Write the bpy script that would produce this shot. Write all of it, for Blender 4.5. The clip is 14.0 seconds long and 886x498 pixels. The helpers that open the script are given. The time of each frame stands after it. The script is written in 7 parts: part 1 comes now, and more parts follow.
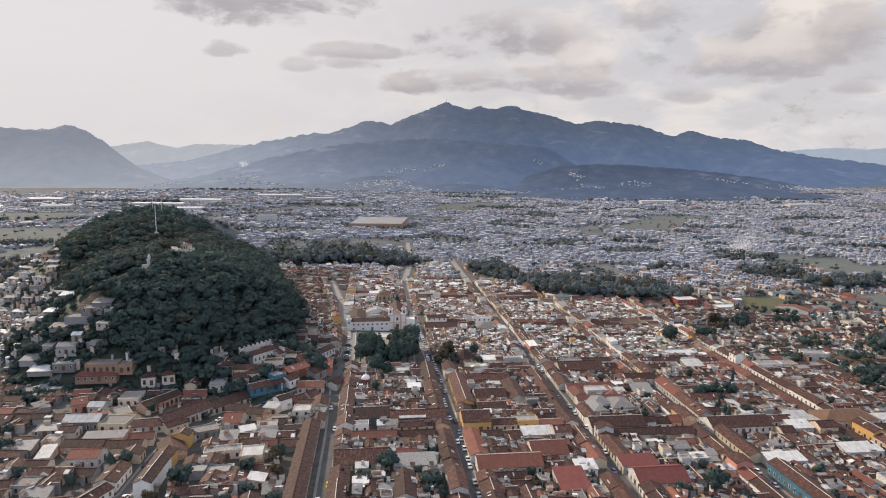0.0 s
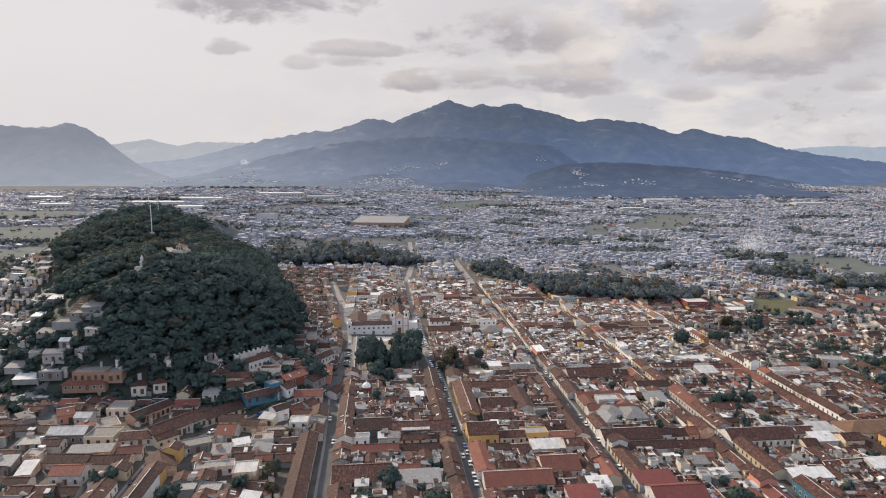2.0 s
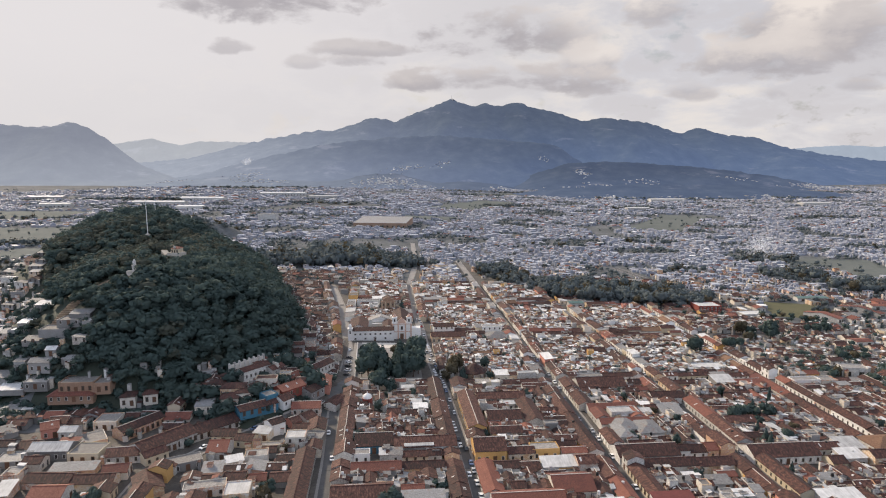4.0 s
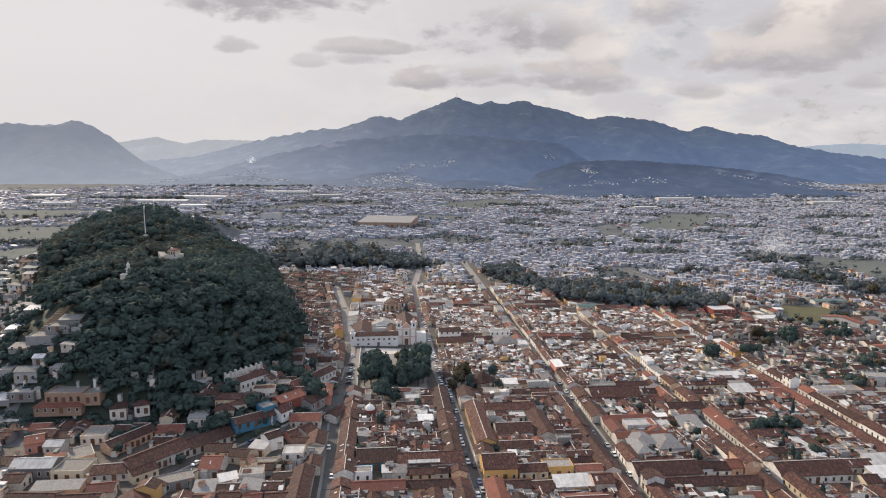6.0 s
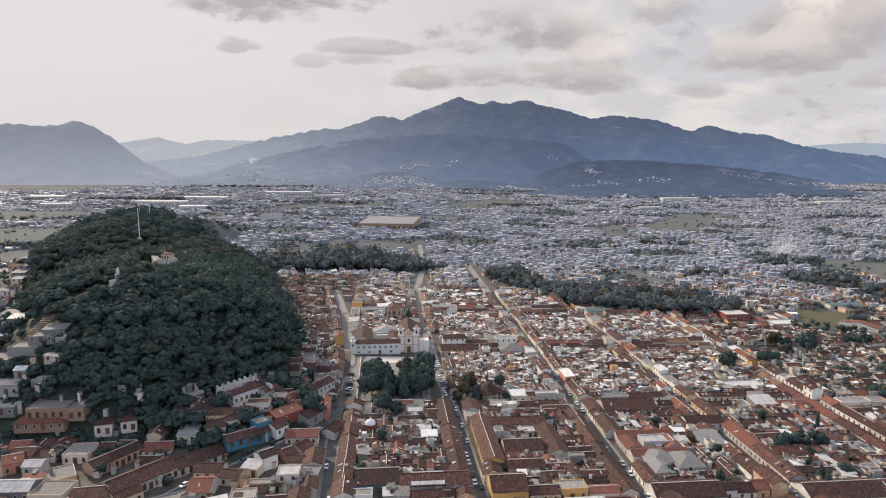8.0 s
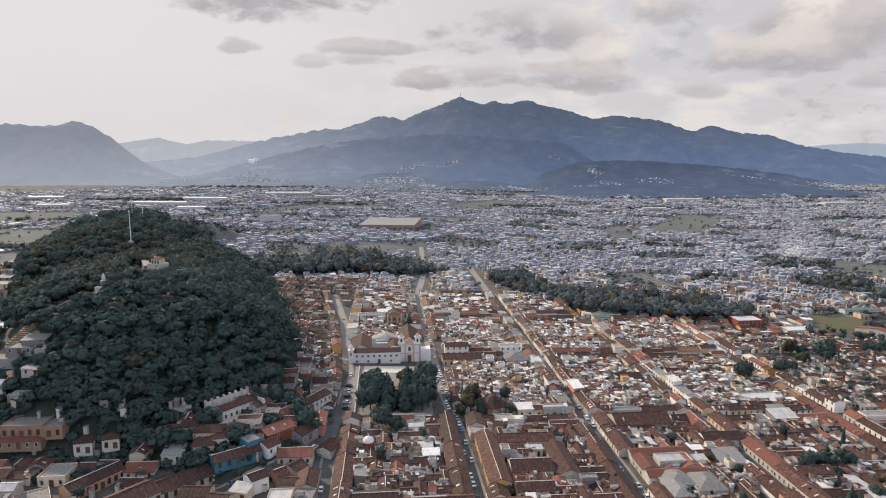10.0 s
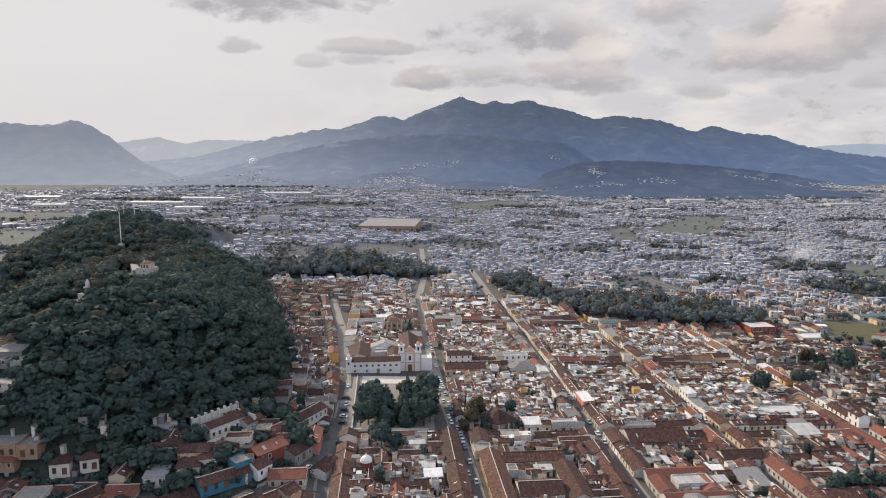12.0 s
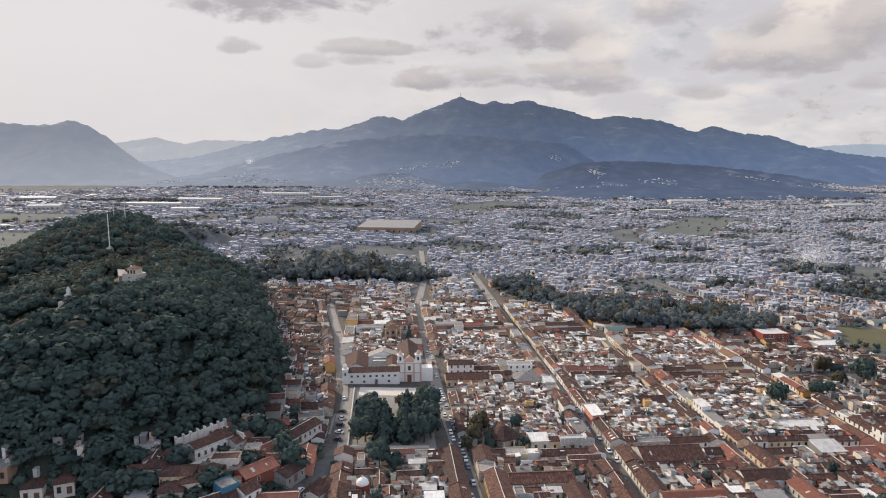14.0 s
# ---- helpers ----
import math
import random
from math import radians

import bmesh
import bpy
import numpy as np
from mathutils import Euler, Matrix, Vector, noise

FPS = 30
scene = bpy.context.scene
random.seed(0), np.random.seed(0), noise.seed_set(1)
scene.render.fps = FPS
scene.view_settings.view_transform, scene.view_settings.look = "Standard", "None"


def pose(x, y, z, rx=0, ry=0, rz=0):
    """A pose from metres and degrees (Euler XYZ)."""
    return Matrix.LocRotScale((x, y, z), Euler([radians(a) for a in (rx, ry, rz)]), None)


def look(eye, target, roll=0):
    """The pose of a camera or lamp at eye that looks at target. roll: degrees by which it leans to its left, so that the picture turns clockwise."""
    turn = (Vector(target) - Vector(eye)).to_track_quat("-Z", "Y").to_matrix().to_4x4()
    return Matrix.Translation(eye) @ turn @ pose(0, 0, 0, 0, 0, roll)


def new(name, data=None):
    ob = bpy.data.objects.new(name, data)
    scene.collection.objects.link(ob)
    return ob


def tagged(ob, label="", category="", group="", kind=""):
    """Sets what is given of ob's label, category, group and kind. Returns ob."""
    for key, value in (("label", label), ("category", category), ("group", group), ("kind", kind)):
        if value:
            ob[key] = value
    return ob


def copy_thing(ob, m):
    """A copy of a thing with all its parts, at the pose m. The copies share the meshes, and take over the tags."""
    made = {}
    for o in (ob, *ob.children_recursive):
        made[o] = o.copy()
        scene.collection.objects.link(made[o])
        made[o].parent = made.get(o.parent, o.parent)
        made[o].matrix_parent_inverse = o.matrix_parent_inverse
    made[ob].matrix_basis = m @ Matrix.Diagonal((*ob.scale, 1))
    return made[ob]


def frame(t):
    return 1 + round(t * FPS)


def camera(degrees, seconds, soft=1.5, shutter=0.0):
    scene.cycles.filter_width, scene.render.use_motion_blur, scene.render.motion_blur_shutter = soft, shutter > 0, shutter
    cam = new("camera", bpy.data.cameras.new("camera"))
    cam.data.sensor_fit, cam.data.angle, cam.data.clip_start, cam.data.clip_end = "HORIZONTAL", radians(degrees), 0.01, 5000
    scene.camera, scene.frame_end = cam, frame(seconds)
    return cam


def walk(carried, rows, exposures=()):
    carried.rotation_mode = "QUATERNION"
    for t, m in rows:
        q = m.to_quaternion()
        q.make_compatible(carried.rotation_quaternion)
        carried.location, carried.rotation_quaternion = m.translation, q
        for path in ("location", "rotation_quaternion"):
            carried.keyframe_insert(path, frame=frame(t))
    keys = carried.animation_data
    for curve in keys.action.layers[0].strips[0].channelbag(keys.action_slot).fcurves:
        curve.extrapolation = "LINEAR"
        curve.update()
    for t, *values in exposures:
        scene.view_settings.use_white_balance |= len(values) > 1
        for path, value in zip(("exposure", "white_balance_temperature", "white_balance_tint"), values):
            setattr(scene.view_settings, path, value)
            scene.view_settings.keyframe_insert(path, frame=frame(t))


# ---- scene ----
from mathutils.bvhtree import BVHTree

cam = camera(69.1, 14.0, soft=1.1)
PATH = [
    (0, (0.316, 0.062, 129.508), (0.349, 2.042, 129.231), 0.1),
    (0.5, (0.006, 4.057, 129.51), (0.038, 6.037, 129.231), 0.1),
    (1, (-0.268, 8.106, 129.519), (-0.239, 10.086, 129.239), 0.2),
    (1.5, (-0.485, 12.224, 129.561), (-0.457, 14.204, 129.279), 0.2),
    (2, (-0.674, 16.365, 129.594), (-0.647, 18.344, 129.311), 0.1),
    (2.5, (-0.904, 20.553, 129.641), (-0.881, 22.533, 129.357), 0.1),
    (3, (-1.152, 24.722, 129.67), (-1.131, 26.701, 129.385), 0.1),
    (3.2, (-1.24, 26.403, 129.677), (-1.217, 28.383, 129.393), 0.1),
    (5.5, (-2.091, 45.843, 129.932), (-2.085, 47.822, 129.643), 0.1),
    (6, (-2.253, 50.119, 129.945), (-2.249, 52.098, 129.655), 0.1),
    (6.5, (-2.432, 54.412, 129.937), (-2.431, 56.391, 129.648), 0.1),
    (7, (-2.698, 58.769, 129.932), (-2.699, 60.748, 129.642), 0.0),
    (7.5, (-2.993, 63.234, 129.939), (-2.995, 65.213, 129.648), 0.0),
    (8, (-3.248, 67.765, 129.949), (-3.251, 69.744, 129.659), 0.0),
    (10.5, (-4.37, 90.537, 129.936), (-4.376, 92.516, 129.647), 0.0),
    (11, (-4.708, 95.1, 129.936), (-4.714, 97.079, 129.647), 0.0),
    (11.5, (-5.104, 99.699, 129.933), (-5.11, 101.678, 129.643), 0.1),
    (12, (-5.465, 104.362, 129.935), (-5.471, 106.34, 129.646), 0.1),
    (12.5, (-5.785, 108.911, 129.93), (-5.79, 110.89, 129.64), 0.2),
    (13, (-6.034, 113.374, 129.923), (-6.038, 115.353, 129.634), 0.1),
    (13.5, (-6.264, 117.794, 129.914), (-6.269, 119.773, 129.624), 0.1),
    (14, (-6.497, 122.234, 129.915), (-6.501, 124.213, 129.627), 0.1),
]
walk(cam, [(t, look(eye, target, roll)) for t, eye, target, roll in PATH])

# ---- world, sun, exposure ----
SUN_FROM = Vector((-0.62, 0.62, 0.48)).normalized()
scene.view_settings.exposure = 0.0


def node_kit(tree):
    """Short-hand for building node trees: add(kind, inputs, settings) gives the node."""
    def add(kind, inputs=None, **settings):
        n = tree.nodes.new(kind)
        for key, value in settings.items():
            setattr(n, key, value)
        for key, value in (inputs or {}).items():
            if isinstance(value, bpy.types.NodeSocket):
                tree.links.new(value, n.inputs[key])
            else:
                n.inputs[key].default_value = value
        return n

    def math_(op, a, b=0.0, clamp=False):
        n = add("ShaderNodeMath", {0: a, 1: b}, operation=op, use_clamp=clamp)
        return n.outputs[0]

    def mix(fac, a, b, blend="MIX"):
        n = add("ShaderNodeMix", data_type="RGBA", blend_type=blend)
        for key, value in ((0, fac), (6, a), (7, b)):
            if isinstance(value, bpy.types.NodeSocket):
                tree.links.new(value, n.inputs[key])
            else:
                n.inputs[key].default_value = value if key == 0 else (*value, 1.0)[:4]
        return n.outputs[2]

    def ramp(fac, stops):
        n = add("ShaderNodeValToRGB", {0: fac})
        el = n.color_ramp.elements
        while len(el) < len(stops):
            el.new(0.5)
        for e, (p, c) in zip(el, stops):
            e.position, e.color = p, (*c, 1.0) if not isinstance(c, float) else (c, c, c, 1.0)
        return n.outputs[0]

    return add, math_, mix, ramp


def build_world():
    w = bpy.data.worlds.new("sky")
    scene.world = w
    w.use_nodes = True
    t = w.node_tree
    t.nodes.clear()
    add, math_, mix, ramp = node_kit(t)
    way = add("ShaderNodeTexCoord").outputs["Generated"]
    sep = add("ShaderNodeSeparateXYZ", {0: way})
    vx, vy, vz = sep.outputs
    sky = add("ShaderNodeTexSky", sky_type="NISHITA", sun_disc=False, sun_elevation=math.asin(SUN_FROM.z),
              sun_rotation=math.atan2(SUN_FROM.x, SUN_FROM.y), dust_density=3.0, air_density=1.2).outputs[0]
    blue = add("ShaderNodeVectorMath", {0: sky, 3: 0.09}, operation="SCALE").outputs[0]
    # cloud layer seen in perspective: the way is laid on a level sheet
    lift = math_("MAXIMUM", math_("ADD", vz, 0.16), 0.05)
    sheet = add("ShaderNodeCombineXYZ", {0: math_("DIVIDE", vx, lift), 1: math_("DIVIDE", vy, lift), 2: 0.0}).outputs[0]
    big = add("ShaderNodeTexNoise", {"Vector": sheet, "Scale": 1.1, "Detail": 7.0, "Roughness": 0.55, "Distortion": 0.25}).outputs[0]
    # billows stretched along the horizon
    flat = add("ShaderNodeMapping", {0: way, 3: (5.0, 5.0, 13.0)}).outputs[0]
    curl = add("ShaderNodeTexNoise", {"Vector": flat, "Scale": 1.5, "Detail": 8.0, "Roughness": 0.58, "Distortion": 0.2}).outputs[0]
    curl_c = math_("SUBTRACT", curl, 0.5)
    flat2 = add("ShaderNodeMapping", {0: way, 3: (20.0, 20.0, 38.0)}).outputs[0]
    fine = add("ShaderNodeTexNoise", {"Vector": flat2, "Scale": 1.0, "Detail": 7.0, "Roughness": 0.6}).outputs[0]
    # veil of thin cloud that is brightest round the sun
    dot = add("ShaderNodeVectorMath", {0: way, 1: SUN_FROM}, operation="DOT_PRODUCT").outputs[1]
    glow = add("ShaderNodeMapRange", {0: dot, 1: 0.35, 2: 0.95, 3: 0.0, 4: 1.0}, interpolation_type="SMOOTHSTEP").outputs[0]
    veil = ramp(glow, [(0.0, (0.63, 0.625, 0.67)), (0.4, (0.68, 0.66, 0.68)), (0.75, (0.735, 0.705, 0.722)), (1.0, (0.785, 0.75, 0.757))])
    rim = add("ShaderNodeMapRange", {0: vz, 1: 0.02, 2: 0.16, 3: 0.75, 4: 0.0}, interpolation_type="SMOOTHSTEP").outputs[0]
    veil = mix(rim, veil, (0.73, 0.702, 0.708))
    away = math_("SUBTRACT", 1.0, glow)
    mott = add("ShaderNodeMapRange", {0: curl, 1: 0.46, 2: 0.62, 3: 0.0, 4: 0.8}, interpolation_type="SMOOTHSTEP").outputs[0]
    veil = mix(math_("MULTIPLY", mott, away), veil, (0.83, 0.77, 0.725))
    soft_grey = add("ShaderNodeMapRange", {0: curl, 1: 0.40, 2: 0.52, 3: 0.55, 4: 0.0}, interpolation_type="SMOOTHSTEP").outputs[0]
    veil = mix(math_("MULTIPLY", soft_grey, away), veil, (0.61, 0.58, 0.595))
    gap = add("ShaderNodeMapRange", {0: fine, 1: 0.30, 2: 0.42, 3: 0.4, 4: 0.0}).outputs[0]
    veil = mix(math_("MULTIPLY", gap, away), veil, blue)
    wide = add("ShaderNodeMapRange", {0: big, 1: 0.5, 2: 0.75, 3: 0.0, 4: 0.55}, interpolation_type="SMOOTHSTEP").outputs[0]
    high = add("ShaderNodeMapRange", {0: vz, 1: 0.3, 2: 0.45, 3: 0.0, 4: 1.0}).outputs[0]
    colour = mix(math_("MULTIPLY", wide, high), veil, (0.42, 0.41, 0.43))
    # clouds by bearing and height (tangents seen from the town), with half widths and depth
    az = math_("DIVIDE", vx, math_("MAXIMUM", vy, 0.05))
    el = math_("DIVIDE", vz, math_("MAXIMUM", vy, 0.05))
    ahead = math_("GREATER_THAN", vy, 0.1)
    lumps = math_("ADD", math_("MULTIPLY", curl_c, 5.6), math_("MULTIPLY", math_("SUBTRACT", fine, 0.5), 2.0))
    for a, e, wa, we, depth, lit in CLOUDS:
        da = math_("DIVIDE", math_("SUBTRACT", az, a), wa * 1.25)
        de = math_("DIVIDE", math_("SUBTRACT", el, e), we * 1.25)
        low_side = math_("ADD", 1.0, math_("MULTIPLY", math_("LESS_THAN", de, 0.0), 0.9))
        db = math_("MULTIPLY", de, low_side)
        r2 = math_("ADD", math_("MULTIPLY", da, da), math_("MULTIPLY", db, db))
        body = math_("ADD", math_("SUBTRACT", 0.9, r2), lumps)
        fac = add("ShaderNodeMapRange", {0: body, 1: -0.1, 2: 0.9, 3: 0.0, 4: depth}, interpolation_type="SMOOTHSTEP").outputs[0]
        top = math_("ADD", de, math_("MULTIPLY", lumps, 0.45))
        top = add("ShaderNodeMapRange", {0: top, 1: -0.1, 2: 0.9, 3: 0.0, 4: lit}, interpolation_type="SMOOTHSTEP").outputs[0]
        tone = mix(top, mix(fine, (0.345, 0.325, 0.36), (0.54, 0.505, 0.515)), (0.87, 0.79, 0.735))
        colour = mix(math_("MULTIPLY", fac, ahead), colour, tone)
    over = add("ShaderNodeMapRange", {0: vz, 1: 0.30, 2: 0.6, 3: 0.0, 4: 0.75}, interpolation_type="SMOOTHSTEP").outputs[0]
    colour = mix(over, colour, mix(big, (0.50, 0.60, 0.85), (0.76, 0.79, 0.92)))
    behind = add("ShaderNodeMapRange", {0: vy, 1: -0.5, 2: 0.45, 3: 1.0, 4: 0.0}, interpolation_type="SMOOTHSTEP").outputs[0]
    colour = mix(behind, colour, mix(big, (0.62, 0.73, 0.99), (0.90, 0.97, 1.13)))
    low = add("ShaderNodeMapRange", {0: vz, 1: -0.02, 2: 0.0, 3: 0.0, 4: 1.0}).outputs[0]
    colour = mix(low, (0.10, 0.10, 0.10), colour)
    bg = add("ShaderNodeBackground", {0: colour, 1: SKY_POWER})
    t.links.new(bg.outputs[0], add("ShaderNodeOutputWorld").inputs[0])


SKY_POWER = 1.0
CLOUDS = [   # bearing, height, half width, half height, depth, sunlit top
    (-0.255, 0.223, 0.150, 0.042, 0.92, 0.1), (-0.315, 0.158, 0.027, 0.013, 0.6, 0.1), (-0.197, 0.135, 0.029, 0.012, 0.5, 0.2),
    (-0.121, 0.140, 0.041, 0.013, 0.65, 0.3), (-0.099, 0.156, 0.062, 0.014, 0.7, 0.3), (0.337, 0.212, 0.057, 0.035, 0.7, 0.95),
    (0.182, 0.179, 0.053, 0.044, 0.55, 0.9), (0.066, 0.180, 0.112, 0.050, 0.97, 0.45), (-0.038, 0.107, 0.042, 0.011, 0.5, 0.4),
]
CLOUDS += [
    (0.234, 0.138, 0.042, 0.030, 0.6, 0.9), (0.120, 0.110, 0.150, 0.022, 0.88, 0.35), (0.244, 0.105, 0.049, 0.026, 0.75, 0.5),
    (0.575, 0.190, 0.125, 0.062, 0.95, 0.95), (0.524, 0.138, 0.146, 0.041, 0.85, 0.7), (0.646, 0.151, 0.053, 0.071, 0.8, 0.3),
    (0.387, 0.097, 0.037, 0.018, 0.6, 0.8), (0.553, 0.095, 0.053, 0.018, 0.65, 0.7), (0.642, 0.107, 0.040, 0.016, 0.6, 0.5),
]
build_world()

sun = new("sun", bpy.data.lights.new("sun", "SUN"))
sun.matrix_world = look((0, 0, 900), Vector((0, 0, 900)) - SUN_FROM)
sun.data.energy, sun.data.angle, sun.data.color = 4.9, radians(3), (1.0, 0.83, 0.63)

# ---- materials ----


def material(name, stops, rough=0.85, metal=0.0, scale=0.35, fine=3.0, bump=0.2, by_piece=1.0, spots=None, glow=None, streak=None, gloss=0.5, grit=0.8, leafy=0.0):
    """A surface whose colour runs over the stops by piece, stain and grain."""
    m = bpy.data.materials.new(name)
    m.use_nodes = True
    t = m.node_tree
    t.nodes.clear()
    add, math_, mix, ramp = node_kit(t)
    where = add("ShaderNodeTexCoord").outputs["Object"]
    stain = add("ShaderNodeTexNoise", {"Vector": where, "Scale": scale, "Detail": 5.0, "Roughness": 0.6}).outputs[0]
    lay = add("ShaderNodeMapping", {0: where, 3: streak}).outputs[0] if streak else where
    grain = add("ShaderNodeTexNoise", {"Vector": lay, "Scale": fine, "Detail": 3.0, "Roughness": 0.6}).outputs[0]
    piece = math_("FRACT", math_("ADD", add("ShaderNodeObjectInfo").outputs["Random"],
                                 add("ShaderNodeNewGeometry").outputs["Random Per Island"]))
    pos = math_("ADD", math_("MULTIPLY", piece, by_piece * 0.75), math_("MULTIPLY", stain, 0.55 + (1 - by_piece) * 0.5))
    pos = math_("ADD", pos, math_("SUBTRACT", math_("MULTIPLY", grain, grit), 0.5 * grit + 0.13), clamp=True)
    colour = ramp(pos, stops)
    if spots:
        lo, hi, tone = spots
        s = add("ShaderNodeMapRange", {0: stain, 1: lo, 2: hi, 3: 0.0, 4: 0.8}).outputs[0]
        colour = mix(s, colour, tone)
    b = add("ShaderNodeBsdfPrincipled", {"Base Color": colour, "Roughness": rough, "Metallic": metal, "Specular IOR Level": gloss})
    if bump:
        t.links.new(add("ShaderNodeBump", {"Height": grain, "Strength": bump, "Distance": 0.12}).outputs[0], b.inputs["Normal"])
    if glow:
        b.inputs["Emission Color"].default_value, b.inputs["Emission Strength"].default_value = (*glow, 1), 1.0
    shader = b.outputs[0]
    if leafy:
        # thin leaves let part of the light through
        through_leaf = add("ShaderNodeBsdfTranslucent", {0: colour})
        shader = add("ShaderNodeMixShader", {0: leafy, 1: shader, 2: through_leaf.outputs[0]}).outputs[0]
    t.links.new(shader, add("ShaderNodeOutputMaterial").inputs[0])
    return m


TILE = material("clay_tile", [(0.0, (0.0144, 0.0067, 0.0054)), (0.25, (0.0306, 0.0121, 0.0090)), (0.5, (0.0558, 0.0212, 0.0153)), (0.75, (0.0882, 0.0342, 0.0243)), (1.0, (0.1485, 0.0702, 0.0495))],
                scale=0.5, fine=1.7, bump=1.0, by_piece=0.62, streak=(1.0, 0.4, 0.4), grit=2.3)
TILE_RED = material("red_tile", [(0.0, (0.0817, 0.0299, 0.0225)), (0.5, (0.1634, 0.0546, 0.0360)), (1.0, (0.2666, 0.1100, 0.0720))], scale=0.3, fine=2.5, bump=0.5, by_piece=0.7, grit=1.8)
TILE_OCHRE = material("ochre_tile", [(0.0, (0.0928, 0.0464, 0.0272)), (0.5, (0.1591, 0.0862, 0.0510)), (1.0, (0.2519, 0.1525, 0.0884))], scale=0.3, fine=2.5, bump=0.5, by_piece=0.5, grit=1.8)
RED_PAINT = material("red_sheet", [(0.0, (0.085, 0.022, 0.018)), (0.5, (0.145, 0.034, 0.027)), (1.0, (0.23, 0.07, 0.055))], rough=0.7, scale=0.35, fine=1.5, by_piece=0.4)
SHEET = material("white_sheet", [(0.0, (0.27, 0.265, 0.258)), (0.4, (0.47, 0.463, 0.45)), (0.75, (0.66, 0.65, 0.635)), (1.0, (0.83, 0.82, 0.80))], rough=0.7, gloss=0.25, scale=0.3, fine=1.3, by_piece=0.75,
                 streak=(1.0, 0.2, 0.2), spots=(0.62, 0.8, (0.26, 0.20, 0.165)))
ZINC = material("grey_sheet", [(0.0, (0.1128, 0.1072, 0.1032)), (0.5, (0.2040, 0.2008, 0.1968)), (1.0, (0.3024, 0.3024, 0.3024))], rough=0.75, gloss=0.25, scale=0.3, fine=1.5,
                by_piece=0.8, spots=(0.55, 0.75, (0.20, 0.11, 0.07)), grit=1.5)
SLAB = material("roof_concrete", [(0.0, (0.0967, 0.0911, 0.0837)), (0.5, (0.1934, 0.1804, 0.1674)), (1.0, (0.3422, 0.3274, 0.3050))], scale=0.3, fine=1.5,
                by_piece=0.9, spots=(0.58, 0.78, (0.12, 0.105, 0.095)), grit=1.7)
WALL_WHITE = material("white_plaster", [(0.0, (0.26, 0.245, 0.225)), (0.5, (0.48, 0.46, 0.43)), (1.0, (0.72, 0.70, 0.67))], scale=0.4, fine=1.5, bump=0.1, by_piece=0.6, grit=1.4)
LIMEWASH = material("bright_limewash", [(0.0, (0.62, 0.60, 0.57)), (1.0, (0.84, 0.82, 0.79))], scale=0.5, fine=1.5, bump=0.1, by_piece=0.2)
# paler road colour that stands in for sun on the street
ROAD_PALE = material("sunlit_pale_road", [(0.0, (0.16, 0.15, 0.14)), (1.0, (0.32, 0.30, 0.28))], scale=0.1, fine=1.2, by_piece=0.0)
WALL_MIX = material("painted_plaster", [(0.0, (0.30, 0.26, 0.24)), (0.2, (0.52, 0.46, 0.38)), (0.4, (0.62, 0.58, 0.52)), (0.58, (0.56, 0.40, 0.24)),
                                        (0.72, (0.42, 0.22, 0.16)), (0.86, (0.60, 0.54, 0.46)), (1.0, (0.44, 0.42, 0.42))], scale=0.3, fine=1.5, bump=0.1)
WALL_OCHRE = material("ochre_plaster", [(0.0, (0.48, 0.27, 0.09)), (1.0, (0.66, 0.42, 0.17))], bump=0.1, by_piece=0.4)
CREAM = material("cream_plaster", [(0.0, (0.42, 0.35, 0.25)), (1.0, (0.60, 0.52, 0.39))], bump=0.1, by_piece=0.4)
WALL_BLUE = material("blue_plaster", [(0.0, (0.03, 0.11, 0.175)), (1.0, (0.065, 0.21, 0.30))], bump=0.1, by_piece=0.4)
WALL_PINK = material("pink_plaster", [(0.0, (0.42, 0.17, 0.13)), (1.0, (0.58, 0.27, 0.20))], bump=0.1, by_piece=0.4)
PINK_PALE = material("faded_pink_plaster", [(0.0, (0.46, 0.30, 0.23)), (1.0, (0.64, 0.45, 0.35))], bump=0.1, by_piece=0.4)
WALL_RED = material("red_plaster", [(0.0, (0.17, 0.035, 0.03)), (1.0, (0.30, 0.075, 0.05))], bump=0.1, by_piece=0.4)
WALL_GREY = material("bare_block", [(0.0, (0.150, 0.143, 0.135)), (0.5, (0.240, 0.232, 0.225)), (1.0, (0.345, 0.338, 0.323))], bump=0.3)
# blue-grey wall and roof tones carry the far haze in their colour
FAR_WALL = material("hazed_far_plaster", [(0.0, (0.1848, 0.1991, 0.2397)), (0.35, (0.2497, 0.2684, 0.3147)), (0.65, (0.3047, 0.3190, 0.3674)), (0.82, (0.3047, 0.2772, 0.2778)), (1.0, (0.3971, 0.4114, 0.4659))], bump=0.0)
FAR_ROOF = material("hazed_far_roofs", [(0.0, (0.17, 0.186, 0.225)), (0.22, (0.235, 0.252, 0.296)), (0.42, (0.295, 0.312, 0.358)), (0.52, (0.235, 0.208, 0.208)), (0.62, (0.33, 0.348, 0.394)), (0.8, (0.385, 0.402, 0.446)),
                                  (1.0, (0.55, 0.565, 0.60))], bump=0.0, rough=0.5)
BRICK_TAN = material("tan_brick", [(0.0, (0.20, 0.125, 0.085)), (0.5, (0.30, 0.195, 0.135)), (1.0, (0.40, 0.28, 0.20))], bump=0.2, by_piece=0.4)
DARK = material("dark_opening", [(0.0, (0.018, 0.016, 0.015)), (1.0, (0.06, 0.045, 0.035))], rough=0.4, bump=0.0)
WOOD = material("brown_door", [(0.0, (0.07, 0.035, 0.02)), (1.0, (0.16, 0.08, 0.045))], rough=0.6, bump=0.1)
